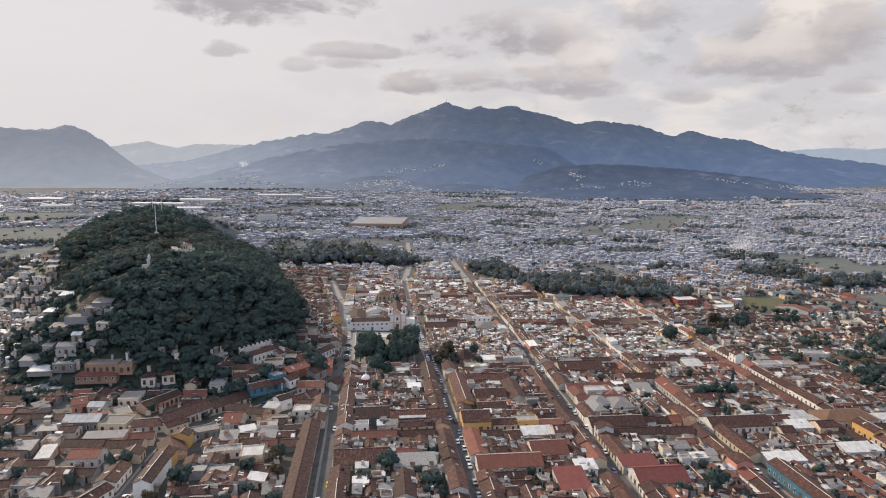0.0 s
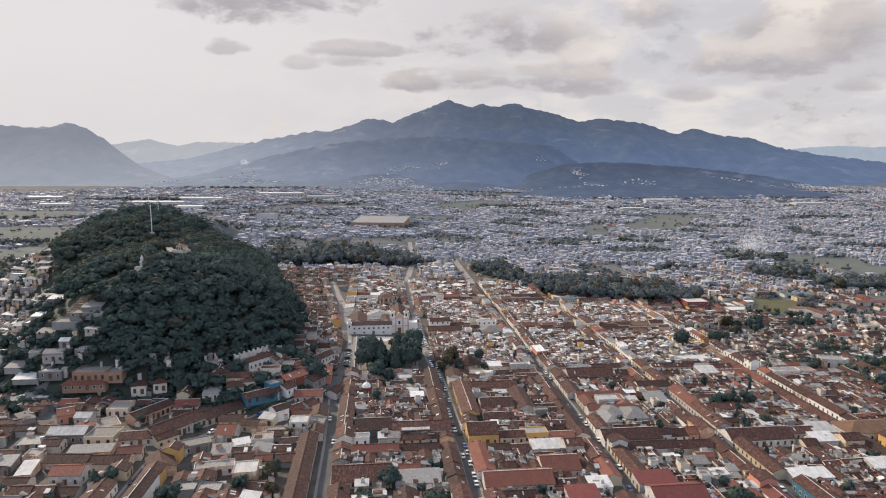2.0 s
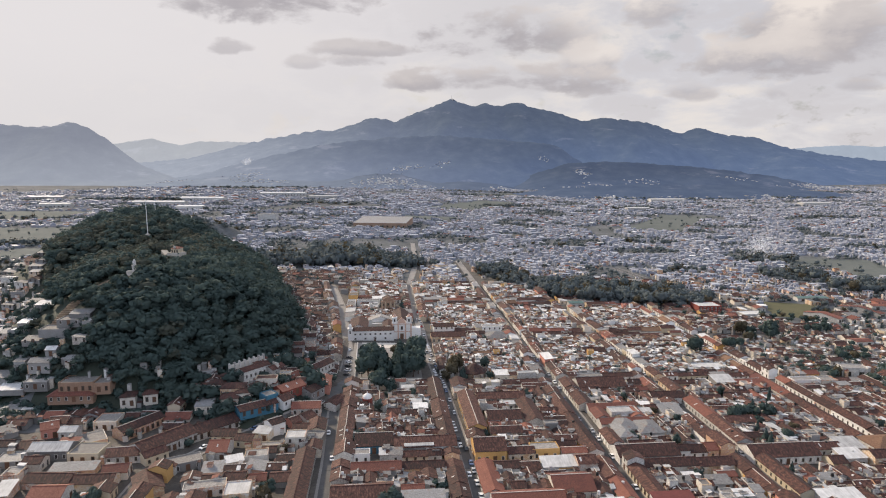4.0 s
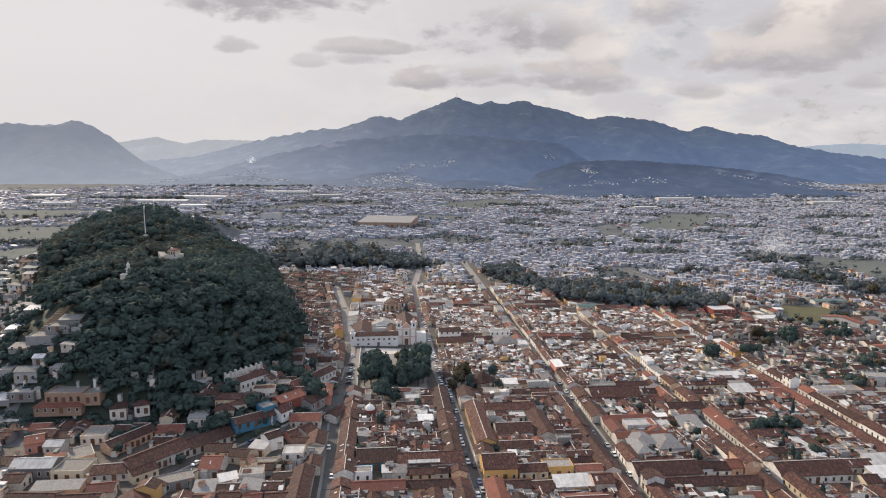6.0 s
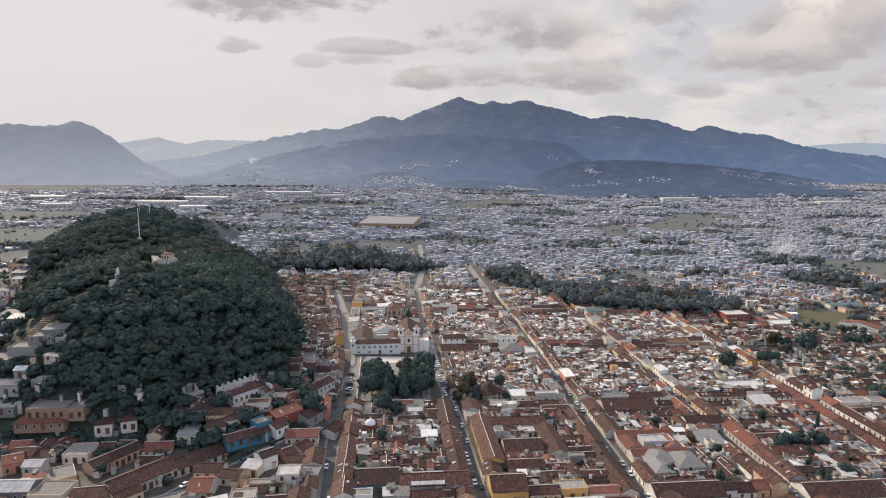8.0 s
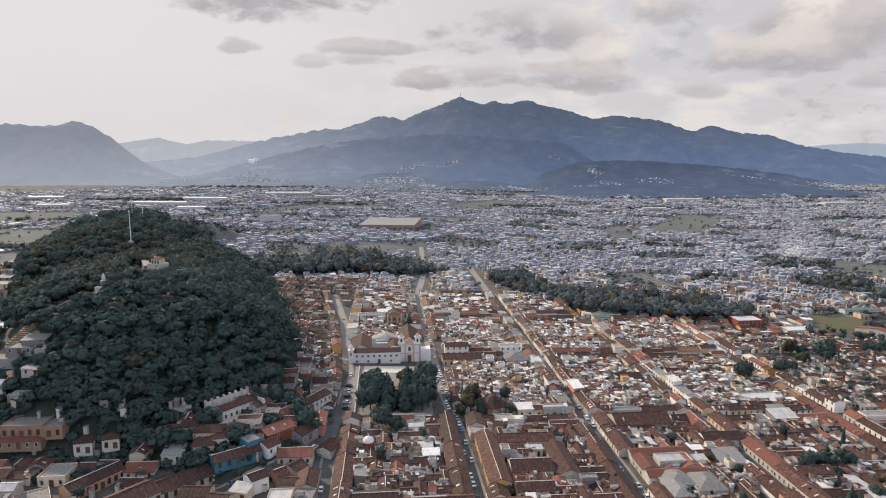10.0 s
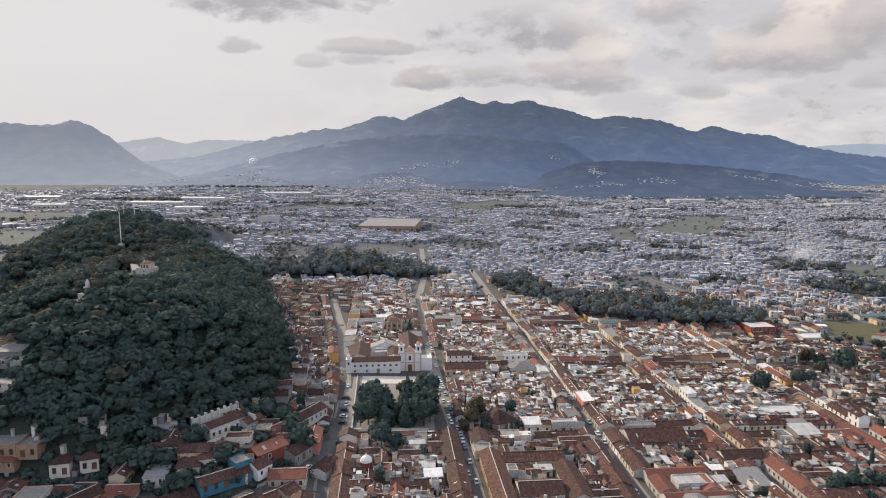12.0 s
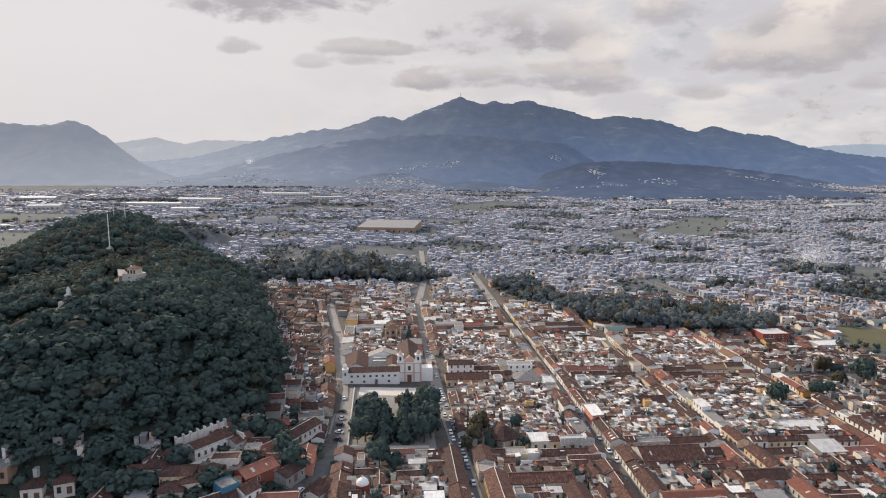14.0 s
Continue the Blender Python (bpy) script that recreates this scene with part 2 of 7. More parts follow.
STONE = material("pale_stone", [(0.0, (0.42, 0.38, 0.33)), (1.0, (0.66, 0.62, 0.56))], scale=0.5, fine=3.0, by_piece=0.3)
ASPHALT = material("asphalt", [(0.0, (0.055, 0.055, 0.057)), (1.0, (0.13, 0.125, 0.12))], scale=0.12, fine=1.5, by_piece=0.0, spots=(0.6, 0.72, (0.07, 0.068, 0.066)))
PAVING = material("paving", [(0.0, (0.16, 0.15, 0.14)), (1.0, (0.30, 0.28, 0.26))], scale=0.3, fine=2.0, by_piece=0.1)
DIRT = material("bare_soil", [(0.0, (0.14, 0.095, 0.06)), (1.0, (0.30, 0.22, 0.15))], scale=0.1, fine=0.8, by_piece=0.1)
# pale and slightly blue: far haze put into the field colour
FIELD = material("field_grass", [(0.0, (0.1012, 0.1122, 0.1050)), (0.5, (0.1357, 0.1464, 0.1357)), (1.0, (0.1782, 0.1854, 0.1715))], scale=0.015, fine=0.2, by_piece=0.3, gloss=0.03)
LAWN = material("lawn", [(0.0, (0.095, 0.094, 0.058)), (1.0, (0.150, 0.140, 0.086))], scale=0.1, fine=1.0, by_piece=0.2, gloss=0.03)
LEAF = material("leaves", [(0.0, (0.0594, 0.0851, 0.0810)), (0.4, (0.0726, 0.1030, 0.0945)), (0.7, (0.0880, 0.1168, 0.1007)), (1.0, (0.1144, 0.1327, 0.1038))], scale=0.05, fine=0.5, bump=0.0, by_piece=0.16, gloss=0.05, leafy=0.3)
LEAF_OLIVE = material("olive_brown_leaves", [(0.0, (0.060, 0.070, 0.060)), (0.5, (0.080, 0.088, 0.070)), (1.0, (0.102, 0.106, 0.080))], scale=0.06, fine=0.5, bump=0.0, by_piece=0.3, gloss=0.05, leafy=0.25)
# lighter, bluer leaves for far trees: haze put into the colour
LEAF_HAZED = material("hazed_blue_green_leaves", [(0.0, (0.0989, 0.1219, 0.1296)), (0.5, (0.1219, 0.1437, 0.1464)), (1.0, (0.1449, 0.1610, 0.1536))], scale=0.08, fine=0.6, bump=0.0, by_piece=0.3, gloss=0.1, leafy=0.25)
LEAF_DRY = material("dry_leaves", [(0.0, (0.070, 0.062, 0.046)), (0.5, (0.100, 0.086, 0.056)), (1.0, (0.135, 0.112, 0.066))], scale=0.2, fine=0.8, bump=0.0, by_piece=0.4, gloss=0.1, leafy=0.25)
BARK = material("bark", [(0.0, (0.05, 0.035, 0.025)), (1.0, (0.13, 0.09, 0.065))], bump=0.4)
RUBBER = material("rubber", [(0.0, (0.012, 0.012, 0.012)), (1.0, (0.03, 0.03, 0.03))], bump=0.0)
GLASS = material("dark_glass", [(0.0, (0.012, 0.014, 0.017)), (1.0, (0.03, 0.035, 0.04))], rough=0.12, bump=0.0)
STEEL = material("painted_steel", [(0.0, (0.55, 0.55, 0.55)), (1.0, (0.75, 0.75, 0.75))], rough=0.4, bump=0.0)
CAR_PAINT = [material("car_paint", [(0.0, c), (1.0, tuple(min(1, 1.12 * v) for v in c))], rough=0.25, bump=0.0)
             for c in ((0.72, 0.72, 0.72), (0.42, 0.43, 0.45), (0.05, 0.05, 0.055), (0.30, 0.02, 0.02), (0.72, 0.58, 0.02), (0.12, 0.16, 0.26))]


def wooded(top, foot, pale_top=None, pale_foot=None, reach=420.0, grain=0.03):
    """Far forest with the valley's haze put in as emission, thicker towards the floor and, on the -x side, under the
    sun.
    """
    m = bpy.data.materials.new("hazed_wooded_slope")
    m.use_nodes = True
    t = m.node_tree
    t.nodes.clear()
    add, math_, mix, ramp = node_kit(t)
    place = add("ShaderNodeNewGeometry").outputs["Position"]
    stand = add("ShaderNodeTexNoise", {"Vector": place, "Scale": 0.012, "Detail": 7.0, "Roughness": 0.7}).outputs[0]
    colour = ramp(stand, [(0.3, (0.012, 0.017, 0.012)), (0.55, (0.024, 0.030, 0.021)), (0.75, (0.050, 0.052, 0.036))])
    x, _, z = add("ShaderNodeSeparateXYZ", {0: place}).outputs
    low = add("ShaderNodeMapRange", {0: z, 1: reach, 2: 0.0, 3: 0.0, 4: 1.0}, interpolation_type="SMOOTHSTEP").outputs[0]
    # haze colour that the slope gives off as glow
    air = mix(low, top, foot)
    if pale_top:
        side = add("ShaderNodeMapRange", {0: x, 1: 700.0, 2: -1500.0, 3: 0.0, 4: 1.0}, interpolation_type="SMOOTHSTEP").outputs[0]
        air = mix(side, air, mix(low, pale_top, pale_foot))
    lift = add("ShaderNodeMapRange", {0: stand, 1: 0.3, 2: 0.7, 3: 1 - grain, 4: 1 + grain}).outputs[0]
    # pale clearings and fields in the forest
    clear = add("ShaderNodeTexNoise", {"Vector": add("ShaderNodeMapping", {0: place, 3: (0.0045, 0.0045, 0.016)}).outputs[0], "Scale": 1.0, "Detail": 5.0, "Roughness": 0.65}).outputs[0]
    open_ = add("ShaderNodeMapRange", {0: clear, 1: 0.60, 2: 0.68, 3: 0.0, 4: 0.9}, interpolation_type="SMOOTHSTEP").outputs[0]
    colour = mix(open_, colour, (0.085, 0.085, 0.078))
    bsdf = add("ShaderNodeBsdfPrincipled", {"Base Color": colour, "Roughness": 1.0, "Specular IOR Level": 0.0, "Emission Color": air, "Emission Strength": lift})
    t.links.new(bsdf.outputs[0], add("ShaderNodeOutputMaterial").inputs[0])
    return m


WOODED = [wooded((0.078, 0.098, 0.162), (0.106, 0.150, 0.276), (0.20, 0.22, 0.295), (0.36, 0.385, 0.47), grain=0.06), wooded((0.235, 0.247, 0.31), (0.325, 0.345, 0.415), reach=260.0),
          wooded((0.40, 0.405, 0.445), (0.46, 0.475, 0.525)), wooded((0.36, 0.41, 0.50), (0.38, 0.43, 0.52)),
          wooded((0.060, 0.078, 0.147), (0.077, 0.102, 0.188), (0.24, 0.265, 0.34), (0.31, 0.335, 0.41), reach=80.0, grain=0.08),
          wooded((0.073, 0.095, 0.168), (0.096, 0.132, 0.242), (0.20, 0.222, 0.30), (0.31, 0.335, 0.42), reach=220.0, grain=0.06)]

# ---- lie of the land ----


def base_z(x):
    return -10.0 * math.tanh(0.0034 * x)


def bump_z(x, y, ax, ay, bx, by, reach, top, top_end, round_=2.3):
    """A long round-backed hill along the line a to b."""
    t = max(0.0, min(1.0, ((x - ax) * (bx - ax) + (y - ay) * (by - ay)) / ((bx - ax) ** 2 + (by - ay) ** 2)))
    u = math.hypot(x - ax - t * (bx - ax), y - ay - t * (by - ay)) / reach
    if u >= 1:
        return 0.0
    return (top + (top_end - top) * t) * (1 - u ** round_) * min(1.0, (1 - u) * 12 + 0.2)


def hill_z(x, y):
    return max(bump_z(x, y, -177.5, 432, -246.8, 620.1, 102, 51.6, 43.9, 2.5), bump_z(x, y, -272.5, 582.3, -301.6, 690.3, 112.1, 55.5, 61.8, 1.9), bump_z(x, y, -130, 390, -100, 364, 46, 16, 13, 1.6))


def knoll_z(x, y):
    return bump_z(x, y, -368, 1000, -340, 1012, 46, 27, 20, 1.8)


def land(x, y):
    return base_z(x) + hill_z(x, y) + knoll_z(x, y)


# ---- mesh helpers ----


def part(name, bm, mat, parent=None, label=""):
    """One mesh object from verts and faces (or a bmesh) under a thing."""
    me = bpy.data.meshes.new(name)
    if isinstance(bm, bmesh.types.BMesh):
        bm.to_mesh(me)
        bm.free()
    else:
        me.from_pydata([tuple(v) for v in bm[0]], [], bm[1])
    me.materials.append(mat)
    ob = new(name, me)
    ob.parent = parent
    if label:
        ob["label"] = label
    return ob


def join(*shapes):
    vs, fs = [], []
    for v, f in shapes:
        n = len(vs)
        vs.extend(v)
        fs.extend([tuple(i + n for i in q) for q in f])
    return vs, fs


OPEN_F = [(4, 5, 6, 7), (0, 1, 5, 4), (1, 2, 6, 5), (2, 3, 7, 6), (3, 0, 4, 7)]
BOX_F = [(0, 3, 2, 1), (4, 5, 6, 7), (0, 1, 5, 4), (1, 2, 6, 5), (2, 3, 7, 6), (3, 0, 4, 7)]


def box(x0, y0, z0, x1, y1, z1):
    return [(x0, y0, z0), (x1, y0, z0), (x1, y1, z0), (x0, y1, z0), (x0, y0, z1), (x1, y0, z1), (x1, y1, z1), (x0, y1, z1)], BOX_F


def prism(ring, z0, z1, top=1.0):
    """A ring of (x, y) drawn up from z0 to z1, shrunk to top about its middle."""
    n = len(ring)
    cx, cy = sum(p[0] for p in ring) / n, sum(p[1] for p in ring) / n
    vs = [(x, y, z0) for x, y in ring] + [(cx + (x - cx) * top, cy + (y - cy) * top, z1) for x, y in ring]
    return vs, [tuple(range(n))[::-1], tuple(range(n, 2 * n))] + [(i, (i + 1) % n, n + (i + 1) % n, n + i) for i in range(n)]


def circle(r, n=10, x=0, y=0, turn=0.0):
    return [(x + r * math.cos(turn + 2 * math.pi * i / n), y + r * math.sin(turn + 2 * math.pi * i / n)) for i in range(n)]


def slab(a, b, c, d, thick):
    """A plate under the four corners, thick downwards."""
    lo = [(p[0], p[1], p[2] - thick) for p in (a, b, c, d)]
    return lo + [a, b, c, d], BOX_F


def gable(w, d, h, pitch, over=0.45, thick=0.18):
    """Roof with the ridge along x over walls w by d, eaves at h; and the wall with its gable ends."""
    rise = pitch * d / 2
    x, y, ez = w / 2 + over * 0.6, d / 2 + over, h - pitch * over
    z = h + rise
    t = thick
    roof = join(slab((-x, -y, ez + t), (x, -y, ez + t), (x, 0, z + t), (-x, 0, z + t), t),
                slab((-x, 0, z + t), (x, 0, z + t), (x, y, ez + t), (-x, y, ez + t), t))
    a, b = w / 2, d / 2
    wall = ([(-a, -b, -1.2), (a, -b, -1.2), (a, b, -1.2), (-a, b, -1.2), (-a, -b, h), (a, -b, h), (a, b, h), (-a, b, h), (-a, 0, z), (a, 0, z)],
            [(0, 1, 5, 4), (1, 2, 6, 9, 5), (2, 3, 7, 6), (3, 0, 4, 8, 7), (0, 3, 2, 1), (4, 5, 9, 8), (6, 7, 8, 9)])
    return wall, roof


def ridge_cap(w, d, h, pitch, over=0.45, thick=0.18):
    x, z = w / 2 + over * 0.6, h + pitch * d / 2 + thick
    return box(-x, -0.13, z - 0.06, x, 0.13, z + 0.1)


def skylight(u, v, run, deep, h, pitch, d, thick=0.18):
    """A strip of clear sheet lying on the front slope."""
    z = lambda y: h + pitch * (d / 2 - abs(y)) + thick + 0.05
    a, b = v - run / 2, v + run / 2
    return slab((u - deep / 2, a, z(a)), (u + deep / 2, a, z(a)), (u + deep / 2, b, z(b)), (u - deep / 2, b, z(b)), 0.04)


def hip(w, d, h, pitch, over=0.5, thick=0.18):
    x, y = w / 2 + over, d / 2 + over
    rise = pitch * min(x, y)
    ez = h - pitch * over * 0.5
    r = max(0.0, x - y)
    if r > 0:
        top = [(-r, 0, ez + rise), (r, 0, ez + rise)]
    else:
        top = [(0, -(y - x) - 0.01, ez + rise), (0, (y - x) + 0.01, ez + rise)]
    vs = [(-x, -y, ez), (x, -y, ez), (x, y, ez), (-x, y, ez), (-x, -y, ez + thick), (x, -y, ez + thick), (x, y, ez + thick), (-x, y, ez + thick)] + top
    fs = [(0, 3, 2, 1), (0, 1, 5, 4), (1, 2, 6, 5), (2, 3, 7, 6), (3, 0, 4, 7)]
    fs += [(4, 5, 9, 8), (5, 6, 9), (6, 7, 8, 9), (7, 4, 8)] if r > 0 else [(4, 5, 8), (5, 6, 9, 8), (6, 7, 9), (7, 4, 8, 9)]
    return box(-w / 2, -d / 2, -1.2, w / 2, d / 2, h - 0.02), (vs, fs)


def flat(w, d, h, rim=0.5):
    """Walls with a parapet round a sunk roof slab."""
    a, b, t = w / 2, d / 2, 0.2
    wall = join(box(-a, -b, -1.2, a, b, h), box(-a, -b, h, a, -b + t, h + rim), box(-a, b - t, h, a, b, h + rim),
                box(-a, -b + t, h, -a + t, b - t, h + rim), box(a - t, -b + t, h, a, b - t, h + rim))
    return wall, box(-a + t, -b + t, h + 0.004, a - t, b - t, h + 0.06)


def shed(w, d, h, pitch, over=0.3, thick=0.1):
    """Single pitch that falls towards -y."""
    a, b = w / 2, d / 2
    hi = h + pitch * d
    wall = ([(-a, -b, -1.2), (a, -b, -1.2), (a, b, -1.2), (-a, b, -1.2), (-a, -b, h), (a, -b, h), (a, b, hi), (-a, b, hi)], BOX_F)
    x, y = a + over, b + over
    lo, up = h - pitch * over + thick, hi + pitch * over + thick
    return wall, slab((-x, -y, lo), (x, -y, lo), (x, y, up), (-x, y, up), thick)


def turned(shape, x, y, z, deg):
    c, s = math.cos(radians(deg)), math.sin(radians(deg))
    return [(x + c * a - s * b, y + s * a + c * b, z + k) for a, b, k in shape[0]], shape[1]


class Heap:
    """Collects shapes by material, to become one joined object."""

    def __init__(self):
        self.by = {}

    def put(self, mat, shape):
        vs, fs = self.by.setdefault(mat.name, (mat, [], []))[1:]
        n = len(vs)
        vs.extend(shape[0])
        fs.extend([tuple(i + n for i in q) for q in shape[1]])

    def build(self, name, label, category, kind="stuff"):
        vs, fs, mi, mats = [], [], [], []
        for k, (mat, v, f) in enumerate(self.by.values()):
            n = len(vs)
            vs.extend(v)
            fs.extend([tuple(i + n for i in q) for q in f])
            mi.extend([k] * len(f))
            mats.append(mat)
        me = bpy.data.meshes.new(name)
        me.from_pydata(vs, [], fs)
        for m in mats:
            me.materials.append(m)
        me.polygons.foreach_set("material_index", mi)
        return tagged(new(name, me), label, category, kind=kind)


# ---- the ground: one sheet to the horizon ----


def build_ground():
    xs = [-5200, -4200, -3400, -2800, -2300, -1900, -1500, -1200, -1000, -850, -700, -600, -520] + list(range(-460, 41, 10)) + \
         [70, 110, 150, 200, 260, 330, 420, 540, 700, 900, 1150, 1450, 1800, 2200, 2700, 3400, 4200, 5200]
    ys = [-400, -250, -100, 0, 80, 140, 200, 240, 280] + list(range(300, 851, 10)) + list(range(870, 1100, 20)) + [1150, 1250, 1400, 1600, 1850, 2150, 2500, 2900, 3400, 3900, 4400, 4890]
    vs = [(x, y, land(x, y)) for y in ys for x in xs]
    n = len(xs)
    fs = [(j * n + i, j * n + i + 1, (j + 1) * n + i + 1, (j + 1) * n + i) for j in range(len(ys) - 1) for i in range(n - 1)]
    soil = material("valley_ground", [(0.0, (0.075, 0.082, 0.080)), (0.4, (0.125, 0.130, 0.132)), (0.7, (0.175, 0.176, 0.180)), (1.0, (0.24, 0.238, 0.24))],
                    scale=0.02, fine=0.25, by_piece=0.0, bump=0.3, gloss=0.03)
    ob = part("ground", (vs, fs), soil)
    for p in ob.data.polygons:
        p.use_smooth = True
    tagged(ob, "valley floor of dry grass and bare soil under the town", "ground", kind="structure")


build_ground()


def hill_floor():
    """Leaf litter under the forest."""
    xs, ys = list(range(-460, 41, 10)), list(range(300, 851, 10))
    vs = [(x, y, land(x, y) + 0.12) for y in ys for x in xs]
    n = len(xs)
    fs = [(j * n + i, j * n + i + 1, (j + 1) * n + i + 1, (j + 1) * n + i) for j in range(len(ys) - 1) for i in range(n - 1) if hill_z(xs[i] + 5, ys[j] + 5) > 1.0]
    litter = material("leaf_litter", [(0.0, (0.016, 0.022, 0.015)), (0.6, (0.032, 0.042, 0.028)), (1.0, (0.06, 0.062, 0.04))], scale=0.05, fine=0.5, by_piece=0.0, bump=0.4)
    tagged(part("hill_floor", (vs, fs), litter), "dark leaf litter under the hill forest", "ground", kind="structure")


hill_floor()

# ---- the mountains behind, a distant backdrop ----


def ridge(name, mat, y, half, crest, label, lumps=26.0, seed=0.0):
    """A wooded range along x with its crest at y; crest: (x, height) from end to end."""
    xs = np.arange(crest[0][0], crest[-1][0] + 1, 16.0)
    hs = np.interp(xs, [c[0] for c in crest], [c[1] for c in crest])
    k = np.array([0.0, 0.2, 0.6, 0.2, 0.0])
    hs = np.convolve(np.pad(hs, 2, mode="edge"), k, mode="valid")
    rows = [-1.0, -0.95, -0.9, -0.85, -0.8, -0.75, -0.7, -0.65, -0.6, -0.55, -0.5, -0.45, -0.4, -0.35, -0.3, -0.25, -0.2, -0.15, -0.1, -0.06, -0.03, 0.0, 0.06, 0.12]
    vs = []
    for v in rows:
        for x, h in zip(xs, hs):
            s = (1 - abs(v)) ** 1.3
            fy = y + half * v * (1 + 0.3 * noise.noise(Vector((x * 0.0016, seed, 0.0))))
            here = Vector((x * 0.0022 + seed, fy * 0.0022, 7.1))
            spur = noise.fractal(here, 1.0, 2.0, 3) * 0.30 * (1 - abs(2 * abs(v) - 1)) * h
            rough = noise.fractal(Vector((x * 0.022, fy * 0.022, 3.3 + seed)), 0.7, 2.0, 3) * lumps * (0.14 + 0.2 * max(0.0, 1 - 8 * abs(v))) * min(1.0, 6 * (1 - abs(v)))
            rough += lumps * 0.12 * (2 * noise.noise(Vector((x * 0.31, fy * 0.31, seed)))) * (1.0 if abs(v) < 0.08 else 0.3)
            vs.append((float(x), float(fy), float(base_z(x) - 6 + (h + 6) * s + max(spur, -0.5 * h * s) + rough)))
    n = len(xs)
    fs = [(j * n + i, j * n + i + 1, (j + 1) * n + i + 1, (j + 1) * n + i) for j in range(len(rows) - 1) for i in range(n - 1)]
    ob = part(name, (vs, fs), mat)
    for p in ob.data.polygons:
        p.use_smooth = True
    return tagged(ob, label, "mountain", kind="structure")


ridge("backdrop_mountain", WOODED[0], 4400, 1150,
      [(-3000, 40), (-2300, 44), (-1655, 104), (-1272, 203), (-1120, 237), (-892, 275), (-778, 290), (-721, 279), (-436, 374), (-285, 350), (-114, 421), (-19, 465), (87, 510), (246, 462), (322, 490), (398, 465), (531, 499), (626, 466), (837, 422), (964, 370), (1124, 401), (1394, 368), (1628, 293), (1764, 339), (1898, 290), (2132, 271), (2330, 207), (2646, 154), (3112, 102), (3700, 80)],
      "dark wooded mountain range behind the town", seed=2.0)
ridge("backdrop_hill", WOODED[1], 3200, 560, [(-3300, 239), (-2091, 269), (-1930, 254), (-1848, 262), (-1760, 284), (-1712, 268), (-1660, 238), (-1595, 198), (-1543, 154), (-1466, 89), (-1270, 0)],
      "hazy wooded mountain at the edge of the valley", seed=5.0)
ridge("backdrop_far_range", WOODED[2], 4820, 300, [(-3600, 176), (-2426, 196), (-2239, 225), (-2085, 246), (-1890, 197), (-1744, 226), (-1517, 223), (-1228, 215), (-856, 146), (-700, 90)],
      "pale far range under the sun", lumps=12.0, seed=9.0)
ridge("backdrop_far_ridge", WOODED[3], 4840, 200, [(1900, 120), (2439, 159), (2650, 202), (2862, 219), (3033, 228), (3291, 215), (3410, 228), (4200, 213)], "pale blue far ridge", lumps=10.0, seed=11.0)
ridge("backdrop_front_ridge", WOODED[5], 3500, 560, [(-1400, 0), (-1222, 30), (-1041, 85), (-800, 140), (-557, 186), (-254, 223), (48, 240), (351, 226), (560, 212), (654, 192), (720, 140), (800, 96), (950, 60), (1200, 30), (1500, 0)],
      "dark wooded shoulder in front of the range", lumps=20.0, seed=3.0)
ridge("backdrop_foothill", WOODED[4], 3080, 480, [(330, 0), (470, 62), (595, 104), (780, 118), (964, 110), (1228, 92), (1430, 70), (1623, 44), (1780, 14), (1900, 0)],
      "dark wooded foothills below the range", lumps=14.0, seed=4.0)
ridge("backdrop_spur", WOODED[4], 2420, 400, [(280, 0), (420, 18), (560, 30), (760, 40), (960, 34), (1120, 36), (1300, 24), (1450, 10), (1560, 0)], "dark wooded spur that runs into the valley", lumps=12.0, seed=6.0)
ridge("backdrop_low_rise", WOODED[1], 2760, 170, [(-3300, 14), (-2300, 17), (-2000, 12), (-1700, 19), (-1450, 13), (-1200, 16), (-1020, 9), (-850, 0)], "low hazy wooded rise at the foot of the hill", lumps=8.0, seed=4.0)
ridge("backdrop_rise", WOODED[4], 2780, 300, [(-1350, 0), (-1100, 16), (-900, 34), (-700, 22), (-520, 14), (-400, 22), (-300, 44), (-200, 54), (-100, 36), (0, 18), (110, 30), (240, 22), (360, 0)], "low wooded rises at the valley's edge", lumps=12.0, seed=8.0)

# ---- town plan: p runs across the streets, q along them ----
TURN = math.degrees(math.atan(0.088))
CP, SP = math.cos(radians(TURN)), math.sin(radians(TURN))


def at(p, q):
    return 18.5 + p * CP - q * SP, 233.0 + p * SP + q * CP


def pq(x, y):
    return (x - 18.5) * CP + (y - 233.0) * SP, -(x - 18.5) * SP + (y - 233.0) * CP


